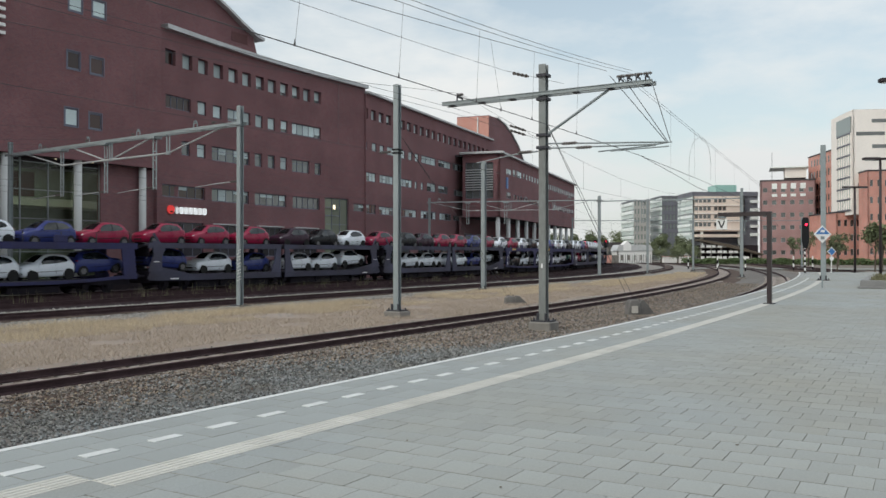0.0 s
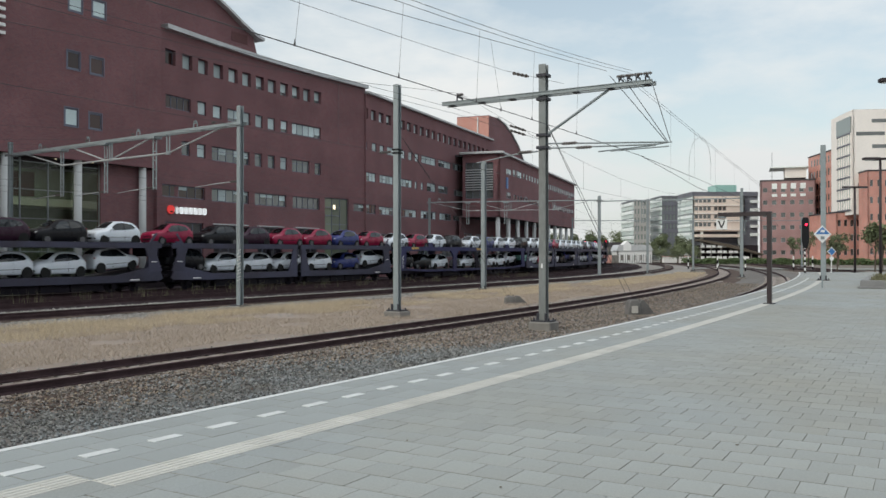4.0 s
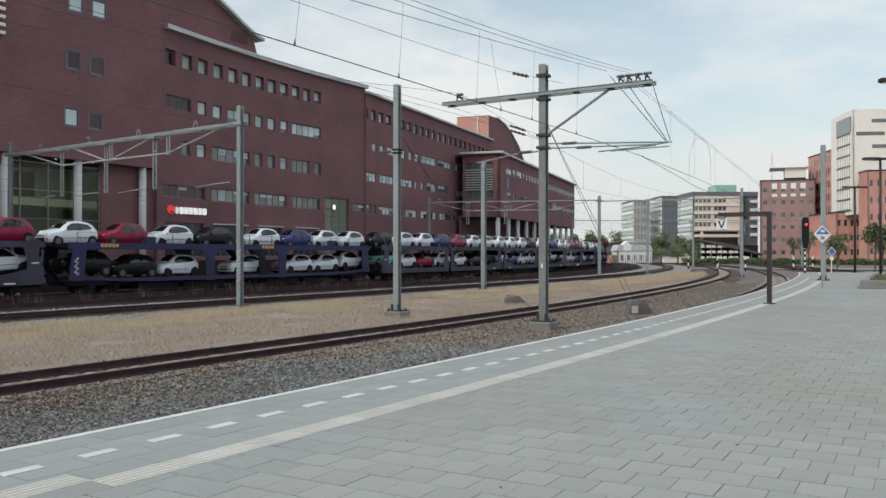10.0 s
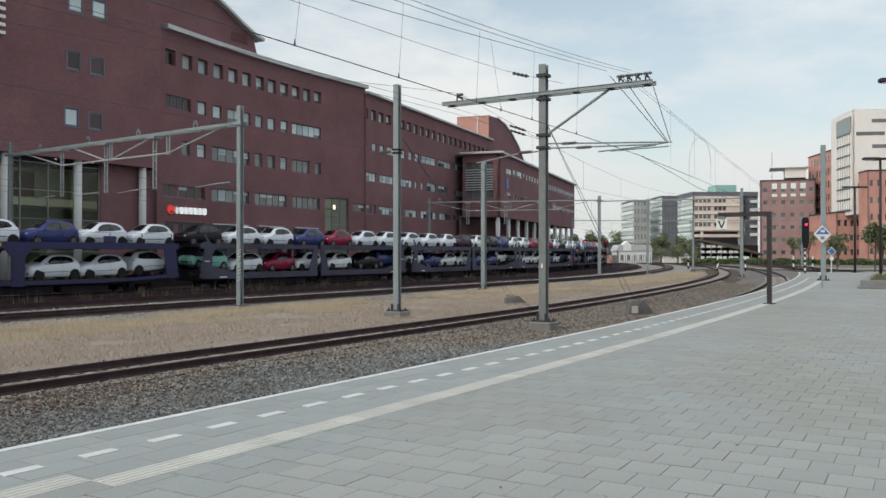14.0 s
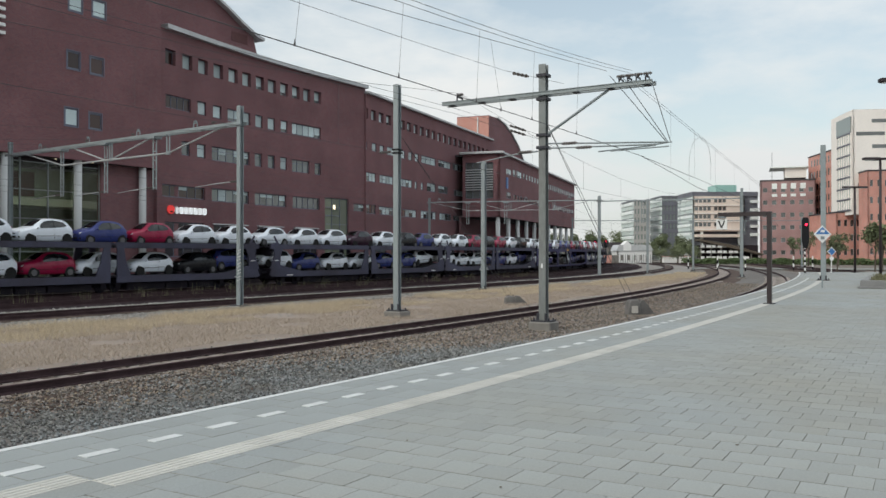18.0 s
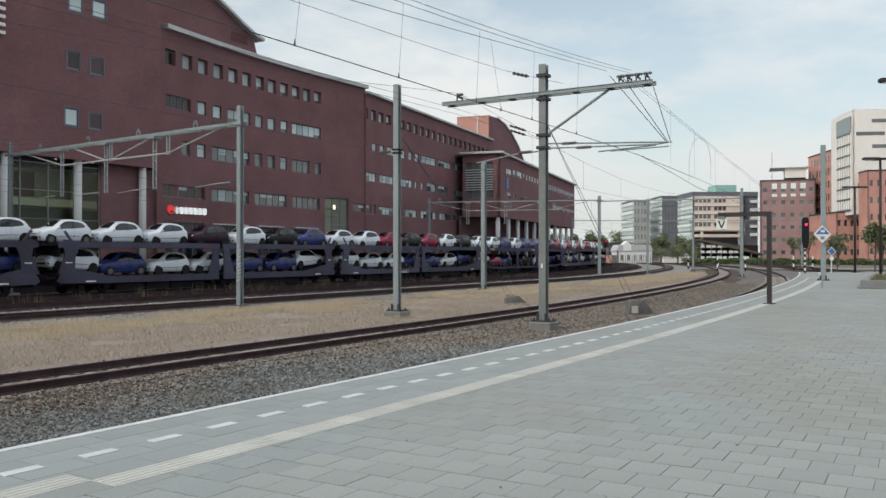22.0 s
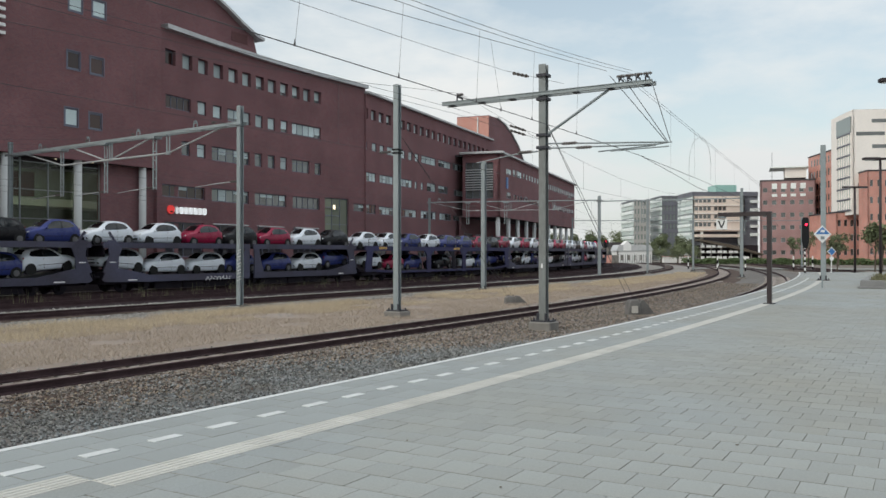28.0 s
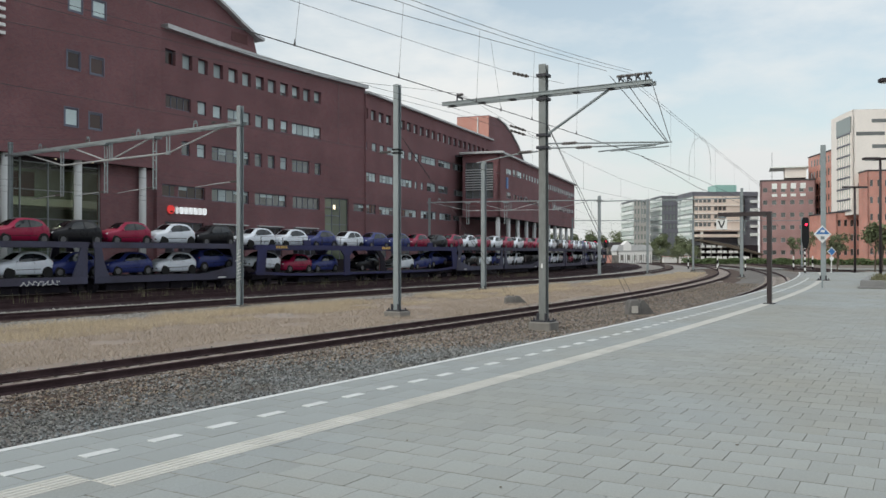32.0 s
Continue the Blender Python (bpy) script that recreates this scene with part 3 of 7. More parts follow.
def platform():
    """The raised slab of the platform; its paving lies on top."""
    t = thing("platform", "raised station platform paved with grey concrete tiles", "platform", kind="structure")
    ss = EDGE.steps(-38, 80, 2.0)
    top = [EDGE.at(s, -0.02)[:2] for s in ss]
    far = [(52, top[-1][1] + 1.0), (52, -32), (top[0][0], -32)]
    ring = top + far
    bm = bmesh.new()
    a = [bm.verts.new((x, y, PLAT - 0.006)) for x, y in ring]
    b = [bm.verts.new((x, y, -0.4)) for x, y in ring]
    bm.faces.new(a)
    for i in range(len(ring)):
        j = (i + 1) % len(ring)
        bm.faces.new((a[i], b[i], b[j], a[j]))
    bmesh.ops.recalc_face_normals(bm, faces=bm.faces[:])
    part("slab", bm, M["joint"], t, "concrete platform body with sandy joints")
    return t


PLATFORM = platform()


# ---------------- the car train ----------------
# Distance that the train has run, in metres, from its speed over time.
SPEED = [(0, 6.35), (3, 6.1), (6, 5.95), (9, 5.7), (11, 5.55), (13.5, 5.35), (17.5, 4.8), (20, 4.52), (22.5, 4.15), (25, 3.95), (28.5, 3.6), (32, 3.25)]


def run(t):
    d = 0.0
    for (a, va), (b, vb) in zip(SPEED, SPEED[1:]):
        if t <= a:
            break
        e = min(t, b)
        ve = va + (vb - va) * (e - a) / (b - a)
        d += (va + ve) / 2 * (e - a)
    return d


MOVING = []      # thing, place along the train, height, tilt


def rows_for(u, z, tilt, turn=0):
    out = []
    for i in range(25):
        t = 32 * i / 24
        out.append((t, YARD.stand(u - run(t), TRAIN_OFF, z) @ pose(0, 0, 0, tilt) @ pose(0, 0, 0, 0, 0, turn)))
    return out


def wagon_wheel(parent, y):
    for sx in (-0.75, 0.75):
        bm = bmesh.new()
        disc_x(bm, sx - 0.065, sx + 0.065, y, 0.40, 0.40, 20)
        disc_x(bm, sx - 0.09, sx + 0.09, y, 0.40, 0.12, 12)
        part("wheel", bm, M["wagon_dark"], parent)
    bm = bmesh.new()
    rod(bm, (-0.7, y, 0.40), (0.7, y, 0.40), 0.07)
    for sx in (-1.05, 1.05):
        box(bm, sx - 0.11, sx + 0.11, y - 0.2, y + 0.2, 0.30, 0.56)
    part("axle", bm, M["wagon_dark"], parent)


def side_panel(bm, pts, x):
    """A plate in the wagon's side: outline in y, z."""
    a = [bm.verts.new((x - 0.05, y, z)) for y, z in pts]
    b = [bm.verts.new((x + 0.05, y, z)) for y, z in pts]
    n = len(pts)
    bm.faces.new(a)
    bm.faces.new(b[::-1])
    for i in range(n):
        bm.faces.new((a[i], b[i], b[(i + 1) % n], a[(i + 1) % n]))


def grey_wagon():
    """Half of an articulated double-deck wagon; y = 0 at the inner joint, the outer end at y = 13.2."""
    w = thing("car_transport_wagon", "grey double-deck car transport wagon, sides open", "railway wagon", group="wagons of the train")
    L = 13.0
    for sx in (-1.42, 1.42):
        bm = bmesh.new()
        side_panel(bm, [(0.25, 0.64), (9.6, 0.64), (10.6, 0.66), (L - 0.25, 0.70), (L, 0.84), (L - 0.3, 1.42), (L - 1.0, 1.62), (9.3, 1.08), (0.25, 1.08)], sx)
        part("sill", bm, M["wagon_grey"], w)
        bm = bmesh.new()
        side_panel(bm, [(0.18, 2.86), (L - 0.1, 2.86), (L - 0.1, 3.22), (0.18, 3.22)], sx)
        part("upper_beam", bm, M["wagon_grey"], w)
        bm = bmesh.new()
        side_panel(bm, [(0.25, 1.06), (1.3, 1.06), (0.92, 2.0), (0.8, 2.62), (0.7, 2.90), (0.25, 2.90)], sx + 0.004 * sx)
        part("inner_post", bm, M["wagon_grey"], w)
        bm = bmesh.new()
        side_panel(bm, [(L - 1.15, 1.30), (L - 0.05, 1.30), (L - 0.5, 2.4), (L - 0.38, 3.2), (L - 0.42, 3.34), (L - 0.95, 3.34), (L - 1.45, 2.86), (L - 1.2, 2.3)], sx + 0.004 * sx)
        part("outer_post", bm, M["wagon_grey"], w)
        bm = bar(bmesh.new(), (sx * 0.99, L - 1.0, 3.2), (sx * 0.99, L - 0.5, 3.85), 0.05, 0.16)
        part("end_flap", bm, M["wagon_grey"], w)
        for y0, y1, z0, z1 in ((L - 2.6, L - 1.9, 0.75, 0.83), (L - 0.95, L - 0.5, 1.92, 1.98)):
            bm = box(bmesh.new(), sx - 0.06, sx + 0.06, y0, y1, z0, z1)
            part("stencil_bar", bm, M["white"], w, "small white stencilled mark")
    bm = bmesh.new()
    box(bm, -1.36, 1.36, 0.2, L - 0.1, 3.0, 3.07)
    for i in range(12):
        box(bm, -1.36, 1.36, 0.6 + i * 1.08, 0.68 + i * 1.08, 2.9, 3.0)
    part("upper_deck", bm, M["dark_steel"], w)
    bm = bmesh.new()
    prism(bm, [(0.1, 1.0), (9.3, 1.0), (L - 0.6, 1.46), (L - 0.6, 1.52), (9.3, 1.08), (0.1, 1.08)], -1.36, 1.36)
    bmesh.ops.rotate(bm, verts=bm.verts[:], cent=(0, 0, 0), matrix=Matrix.Rotation(radians(90), 3, 'Z'))
    part("lower_deck", bm, M["dark_steel"], w)
    bm = box(bmesh.new(), -1.3, 1.3, L - 0.2, L + 0.45, 2.98, 3.05)
    part("bridge_plate", bm, M["wagon_dark"], w)
    bm = box(bmesh.new(), -1.3, 1.3, L - 0.28, L - 0.2, 2.3, 2.98)
    part("end_bulkhead", bm, M["wagon_dark"], w)
    bm = box(bmesh.new(), -1.3, 1.3, L - 0.34, L - 0.2, 0.55, 1.35)
    part("buffer_beam", bm, M["wagon_dark"], w)
    # Dark boxes added to stand for the shade under the wagon.
    for y0, y1 in ((1.3, 4.3), (4.4, 6.3), (6.4, 8.7)):
        bm = box(bmesh.new(), -1.12, 1.12, y0, y1, 0.14, 0.62, 0.05)
        part("brake_gear", bm, M["wagon_dark"], w)
    bm = bmesh.new()
    box(bm, -0.9, 0.9, 0.3, L - 0.4, 0.52, 0.95)
    rod(bm, (-0.85, L - 0.3, 1.0), (-0.85, L + 0.45, 1.0), 0.09)
    rod(bm, (0.85, L - 0.3, 1.0), (0.85, L + 0.45, 1.0), 0.09)
    rod(bm, (-0.85, L + 0.4, 1.0), (-0.85, L + 0.48, 1.0), 0.23, seg=16)
    rod(bm, (0.85, L + 0.4, 1.0), (0.85, L + 0.48, 1.0), 0.23, seg=16)
    part("underframe", bm, M["wagon_dark"], w)
    for y in (0.0, L - 3.6, L - 1.8):
        wagon_wheel(w, y if y else 0.55)
    return w


def blue_wagon():
    """A long double-deck wagon with a low middle bay; y from -15.2 to 15.2."""
    w = thing("car_transport_wagon", "dark blue double-deck car transport wagon with a railed upper deck", "railway wagon", group="wagons of the train")
    L = 15.1
    for sx in (-1.42, 1.42):
        bm = bmesh.new()
        side_panel(bm, [(-L, 0.94), (-L + 3.5, 0.74), (-L + 6, 0.67), (L - 6, 0.67), (L - 3.5, 0.74), (L, 0.94), (L, 1.16), (L - 3.5, 0.94), (L - 6, 0.86), (-L + 6, 0.86), (-L + 3.5, 0.94), (-L, 1.16)], sx)
        part("sill", bm, M["wagon_blue"], w)
        bm = bmesh.new()
        side_panel(bm, [(-L, 2.78), (L, 2.78), (L, 3.18), (-L, 3.18)], sx)
        part("upper_beam", bm, M["wagon_blue"], w)
        for y in (-L + 0.05, L - 1.0):
            bm = bmesh.new()
            lean = 0.35 if y > 0 else -0.35
            side_panel(bm, [(y, 0.85), (y + 0.95, 0.85), (y + 0.95 - lean * 0.6, 2.86), (y - lean * 0.6, 2.86)], sx * 1.004)
            part("end_post", bm, M["wagon_blue"], w)
        for y in (-3.9, 3.6):
            bm = bmesh.new()
            side_panel(bm, [(y - 0.4, 0.6), (y + 0.4, 0.6), (y + 0.4, 2.3), (y + 0.95, 2.86), (y - 0.95, 2.86), (y - 0.4, 2.3)], sx * 1.004)
            part("pillar", bm, M["wagon_blue"], w)
        bm = bmesh.new()
        side_panel(bm, [(1.2, 0.6), (2.1, 0.6), (1.7, 2.2), (0.9, 2.86), (0.2, 2.86), (1.0, 2.2)], sx * 0.98)
        part("brace", bm, M["wagon_dark"], w)
        bm = bmesh.new()
        for i in range(13):
            y = -L + 0.6 + i * (2 * L - 1.2) / 12
            bar(bm, (sx, y, 3.16), (sx, y, 3.83), 0.04, 0.04)
        for z in (3.48, 3.81):
            bar(bm, (sx, -L + 0.6, z), (sx, L - 0.6, z), 0.018, 0.018)
        part("railing", bm, M["dark_steel"], w)
        for y in (-12.9, 1.3):
            bm = bmesh.new()
            for i in range(5):
                box(bm, sx * 1.036 - 0.012, sx * 1.036 + 0.012, y + i * 0.27, y + i * 0.27 + 0.2, 2.90, 3.12)
            part("marking", bm, M["yellow"], w, "ochre painted bars")
        for y0 in (-9.6, 9.2):
            bm = box(bmesh.new(), sx - 0.05, sx + 0.05, y0, y0 + 0.9, 3.18, 3.6, 0.02)
            part("control_box", bm, M["wagon_blue"], w)
    bm = bmesh.new()
    box(bm, -1.36, 1.36, -L, L, 2.90, 2.97)
    part("upper_deck", bm, M["dark_steel"], w)
    bm = bmesh.new()
    box(bm, -1.36, 1.36, -L + 3, L - 3, 0.84, 0.92)
    part("lower_deck", bm, M["dark_steel"], w)
    # Added dark boxes fill the shade below the sill.
    for y0, y1 in ((-9.8, -6.5), (-6.0, -2.2), (2.2, 6.0), (6.5, 9.8)):
        bm = box(bmesh.new(), -1.12, 1.12, y0, y1, 0.14, 0.60, 0.05)
        part("brake_gear", bm, M["wagon_dark"], w)
    for y in (-L, L):
        e = 1 if y > 0 else -1
        bm = box(bmesh.new(), -1.3, 1.3, min(y, y + e * 0.45), max(y, y + e * 0.45), 2.88, 2.95)
        part("bridge_plate", bm, M["wagon_dark"], w)
    bm = bmesh.new()
    box(bm, -0.9, 0.9, -L + 0.2, L - 0.2, 0.50, 0.83)
    for y in (-L, L):
        e = 0.45 if y > 0 else -0.45
        for sx in (-0.85, 0.85):
            rod(bm, (sx, y, 1.0), (sx, y + e, 1.0), 0.09)
            rod(bm, (sx, y + e * 0.9, 1.0), (sx, y + e, 1.0), 0.23, seg=16)
    part("underframe", bm, M["wagon_dark"], w)
    for y in (-13.3, -11.5, -0.9, 0.9, 11.5, 13.3):
        wagon_wheel(w, y)
    return w


# cross-sections of the small hatchback: y, low, belt, top heights, half widths at sill, belt and top
CAR_STATIONS = [
    (0.00, 0.30, 0.60, 0.68, 0.52, 0.58, 0.50), (0.06, 0.22, 0.66, 0.77, 0.66, 0.71, 0.60), (0.20, 0.19, 0.72, 0.86, 0.75, 0.785, 0.67), (0.45, 0.17, 0.78, 0.93, 0.79, 0.805, 0.68),
    (0.80, 0.17, 0.85, 0.99, 0.795, 0.815, 0.66), (0.98, 0.17, 0.88, 1.08, 0.795, 0.815, 0.63), (1.25, 0.17, 0.90, 1.28, 0.795, 0.815, 0.59), (1.55, 0.17, 0.91, 1.44, 0.795, 0.815, 0.56),
    (1.95, 0.17, 0.93, 1.515, 0.795, 0.815, 0.545), (2.45, 0.17, 0.95, 1.515, 0.795, 0.815, 0.54), (2.90, 0.18, 0.98, 1.46, 0.79, 0.81, 0.525), (3.15, 0.19, 1.00, 1.34, 0.785, 0.80, 0.53),
    (3.32, 0.22, 0.97, 1.16, 0.76, 0.775, 0.56), (3.40, 0.25, 0.88, 0.98, 0.73, 0.745, 0.59), (3.44, 0.28, 0.74, 0.84, 0.69, 0.71, 0.59), (3.47, 0.33, 0.62, 0.70, 0.61, 0.63, 0.54)]


def car_at(y):
    """Heights and half widths of the body at y: a smooth curve through the cross-sections."""
    s = CAR_STATIONS
    for i in range(len(s) - 1):
        if s[i][0] <= y <= s[i + 1][0]:
            p0, p1, p2, p3 = s[max(0, i - 1)], s[i], s[i + 1], s[min(len(s) - 1, i + 2)]
            h = p2[0] - p1[0]
            k = (y - p1[0]) / h
            out = []
            for j in range(1, 7):
                m1 = (p2[j] - p0[j]) / (p2[0] - p0[0]) * h if p2[0] > p0[0] else 0.0
                m2 = (p3[j] - p1[j]) / (p3[0] - p1[0]) * h if p3[0] > p1[0] else 0.0
                out.append((2 * k ** 3 - 3 * k * k + 1) * p1[j] + (k ** 3 - 2 * k * k + k) * m1 + (3 * k * k - 2 * k ** 3) * p2[j] + (k ** 3 - k * k) * m2)
            return out
    return list(s[-1][1:])


def car_skin(y, k):
    """A point of the flank between belt (k = 0) and roof edge (k = 1)."""
    _, belt, top, _, wb, wt = car_at(y)
    edge = wt + (wb - wt) * 0.12
    x = wb + (edge - wb) * k + 0.018 * math.sin(math.pi * k)
    return x, belt + (top - 0.07 - belt) * k


def car_pane(bm, corners, side, lift=0.008):
    """A pane that follows the car's flank: corners are (y, share of the way from belt to roof)."""
    lo, up = [], []
    ring = []
    for (y0, k0), (y1, k1) in zip(corners, corners[1:] + corners[:1]):
        ring += [(y0 + (y1 - y0) * t / 3, k0 + (k1 - k0) * t / 3) for t in range(3)]
    for y, k in ring:
        x, z = car_skin(y, k)
        lo.append(bm.verts.new((side * (x - 0.012), y - 1.735, z)))
        up.append(bm.verts.new((side * (x + lift), y - 1.735, z)))
    n = len(ring)
    cy, ck = sum(r[0] for r in ring) / n, sum(r[1] for r in ring) / n
    x, z = car_skin(cy, ck)
    hub = bm.verts.new((side * (x + lift), cy - 1.735, z))
    for i in range(n):
        bm.faces.new((lo[i], up[i], up[(i + 1) % n], lo[(i + 1) % n]))
        bm.faces.new((up[i], hub, up[(i + 1) % n]))
    bmesh.ops.recalc_face_normals(bm, faces=bm.faces[:])


def car_screen(bm, y0, y1, inset, out):
    """A front or rear screen laid on the body between two stations, curved across."""
    rows_ = []
    for i in range(5):
        y = y0 + (y1 - y0) * i / 4
        _, _, top, _, _, wt = car_at(y)
        w = (wt - inset) * (0.96 if i in (0, 4) else 1.0)
        rows_.append([bm.verts.new((w * j / 3, y - 1.735 + out[0], top + 0.022 - 0.06 * (j / 3) ** 4 * (1 if abs(j) > 2 else 0.6) + out[1])) for j in range(-3, 4)])
    for p, q in zip(rows_, rows_[1:]):
        for j in range(6):
            bm.faces.new((p[j], p[j + 1], q[j + 1], q[j]))
    bmesh.ops.solidify(bm, geom=bm.faces[:], thickness=0.01)
    bmesh.ops.recalc_face_normals(bm, faces=bm.faces[:])


def small_car(key, near=True):
    """A small three-door hatchback, 3.47 m long, its nose at -y, wheels at z = 0."""
    word = CAR_PAINT[key][0]
    c = thing("hatchback", "new %s small hatchback car parked on the wagon deck" % word, "car", group="cars on the train")
    paint = M["car_" + key]
    bm = bmesh.new()
    rings = []
    ys = sorted({q[0] for q in CAR_STATIONS} | {0.13, 0.32, 0.62, 1.11, 1.4, 1.75, 2.2, 2.7, 3.03, 3.24, 3.36})
    for y in ys:
        lo, be, to, wl_, wb, wt = car_at(y)
        half = [(0, lo), (wl_ * 0.9, lo), (wl_, lo + 0.09), (wb * 1.012, lo + (be - lo) * 0.45), (wb * 1.018, lo + (be - lo) * 0.72), (wb, be)]
        half += [car_skin(y, k) for k in (0.35, 0.7, 1.0)]
        edge = wt + (wb - wt) * 0.12
        half += [(edge * 0.95, to - 0.028), (wt * 0.80, to), (wt * 0.4, to + 0.018), (0, to + 0.022)]
        ring = [bm.verts.new((x, y - 1.735, z)) for x, z in half] + [bm.verts.new((-x, y - 1.735, z)) for x, z in half[-2:0:-1]]
        rings.append(ring)
    n = len(rings[0])
    for a, b in zip(rings, rings[1:]):
        for i in range(n):
            bm.faces.new((a[i], b[i], b[(i + 1) % n], a[(i + 1) % n]))
    bm.faces.new(rings[0])
    bm.faces.new(rings[-1][::-1])
    bmesh.ops.recalc_face_normals(bm, faces=bm.faces[:])
    part("body", bm, paint, c, "", None, True)
    for side in (-1, 1):
        bm = bmesh.new()
        car_pane(bm, [(1.04, 0.06), (2.13, 0.05), (2.13, 0.93), (1.64, 0.92), (1.36, 0.74)], side)
        part("door_window", bm, M["car_glass"], c)
        bm = bmesh.new()
        car_pane(bm, [(2.19, 0.05), (2.86, 0.14), (3.02, 0.36), (2.82, 0.82), (2.19, 0.93)], side)
        part("rear_side_window", bm, M["car_glass"], c)
        if near:
            bm = bmesh.new()
            car_pane(bm, [(2.13, 0.03), (2.19, 0.03), (2.19, 0.94), (2.13, 0.94)], side, 0.006)
            part("door_pillar", bm, M["black"], c)
        for y in (0.44,) if near else ():
            bm = bar(bmesh.new(), (side * 0.825, y - 0.03, 0.30), (side * 0.817, y, 0.90), 0.012, 0.016)
            bar(bm, (side * 0.826, -0.72, 0.47), (side * 0.828, y + 0.42, 0.50), 0.012, 0.03)
            bar(bm, (side * 0.82, -0.80, 0.30), (side * 0.816, -0.70, 0.86), 0.012, 0.014)
            part("door_seam", bm, M["black"], c)
        if near:
            bm = bmesh.new()
            box(bm, side * 0.86 - 0.08, side * 0.86 + 0.08, -0.66, -0.55, 0.91, 1.03, 0.03)
            part("mirror", bm, M["black"] if key == "K" else paint, c)
        bm = bmesh.new()
        bmesh.ops.create_uvsphere(bm, u_segments=10, v_segments=6, radius=1.0)
        for v in bm.verts:
            v.co = Vector((side * (0.64 + 0.13 * v.co.x), -1.50 + 0.20 * v.co.y - 0.11 * v.co.x * -1, 0.73 + 0.085 * v.co.z + 0.06 * v.co.y))
        part("headlight", bm, M["lamp_glass"], c, "", None, True)
        for y in (-1.07, 1.27):
            if near:
                bm = bmesh.new()
                disc_x(bm, side * 0.58, side * 0.824, y, 0.30, 0.345, 20)
                part("wheel_arch", bm, M["black"], c)
            bm = bmesh.new()
            disc_x(bm, side * 0.66, side * 0.832, y, 0.285, 0.285, 20)
            wheel = part("wheel", bm, M["tyre"], c)
            if key in "RBGCM" or key == "K":
                bm = bmesh.new()
                disc_x(bm, side * 0.81, side * 0.842, y, 0.285, 0.185, 16)
                for q in range(5) if near else ():
                    a = 2 * math.pi * q / 5
                    bar(bm, (side * 0.846, y, 0.285), (side * 0.846, y + 0.17 * math.cos(a), 0.285 + 0.17 * math.sin(a)), 0.012, 0.04)
                part("rim", bm, M["rim"], wheel)
        if not near:
            continue
        bm = bmesh.new()
        box(bm, side * 0.705 - 0.06, side * 0.705 + 0.06, 1.53, 1.655, 0.74, 1.0, 0.025)
        part("tail_light", bm, M["tail_red"], c)
        bm = rod(bmesh.new(), (side * 0.60, -1.60, 0.40), (side * 0.66, -1.70, 0.40), 0.085, 0.07, seg=12)
        part("fog_lamp_recess", bm, M["black"], c)
    bm = bmesh.new()
    car_screen(bm, 0.90, 1.56, 0.05, (-0.008, 0.012))
    part("windscreen", bm, M["car_glass"], c, "", None, True)
    bm = bmesh.new()
    car_screen(bm, 3.00, 3.30, 0.04, (0.010, 0.006))
    part("rear_window", bm, M["car_glass"], c, "", None, True)
    bm = bmesh.new()
    if key == "C":
        box(bm, -0.50, 0.50, -1.755, -1.58, 0.24, 0.52, 0.05)
    else:
        box(bm, -0.42, 0.42, -1.75, -1.60, 0.33, 0.47, 0.03)
    box(bm, -0.34, 0.34, -1.757, -1.66, 0.58, 0.63, 0.012)
    part("grille", bm, M["black"], c)
    return c


CARS = {}


def place_car(key, u, z, tilt=0.0):
    near = u < 196
    if (key, near) not in CARS:
        CARS[key, near] = small_car(key, near)
        c = CARS[key, near]
    else:
        c = copy_thing(CARS[key, near], Matrix.Identity(4))
    MOVING.append((c, u, z, tilt))


UP, UP_BLUE, LOW, LOW_BLUE = 3.07, 2.97, 1.08, 0.92
FIRST_GREY, FIRST_BLUE = grey_wagon(), blue_wagon()
used = {"g": False, "b": False}


def place_wagon(kind, u):
    """kind g: a grey half towards +u, h: a grey half towards -u, b: a blue wagon."""
    src, tag_ = (FIRST_BLUE, "b") if kind == "b" else (FIRST_GREY, "g")
    if used[tag_]:
        w = copy_thing(src, Matrix.Identity(4))
    else:
        w, used[tag_] = src, True
    MOVING.append((w, u, 0.0, kind))


def deck(colours, at, z, slopes=()):
    """Cars at their places along the train; slopes: (which, rise, tilt)."""
    for i, (key, u) in enumerate(zip(colours, at)):
        rise, tilt = 0.0, 0.0
        for k, r_, t_ in slopes:
            if k == i:
                rise, tilt = r_, t_
        place_car(key, u, z + rise, tilt)


def even(u0, u1, n):
    return [u0 + (u1 - u0) * i / (n - 1) for i in range(n)]


def scrawl_on(wagon, y):
    """A white paint scrawl on the sill of one wagon, as plain strokes."""
    for sx in (-1.48, 1.48):
        bm = tube(bmesh.new(), [(sx, y + 0.11 * k + 0.1 * math.sin(k * 2.3), 0.60 + 0.32 * (0.5 + 0.5 * math.sin(k * 1.9 + 0.4))) for k in range(23)], 0.026)
        part("graffiti", bm, M["white"], wagon, "white paint scrawl")


def tag_on(wagon, y):
    """A white paint tag on the end post of one wagon, as plain strokes."""
    for sx in (-1.49, 1.49):
        bm = tube(bmesh.new(), [(sx, y + 0.16 * math.sin(k * 2.1), 1.15 + 0.11 * k) for k in range(11)], 0.03)
        part("graffiti", bm, M["white"], wagon, "white paint tag")


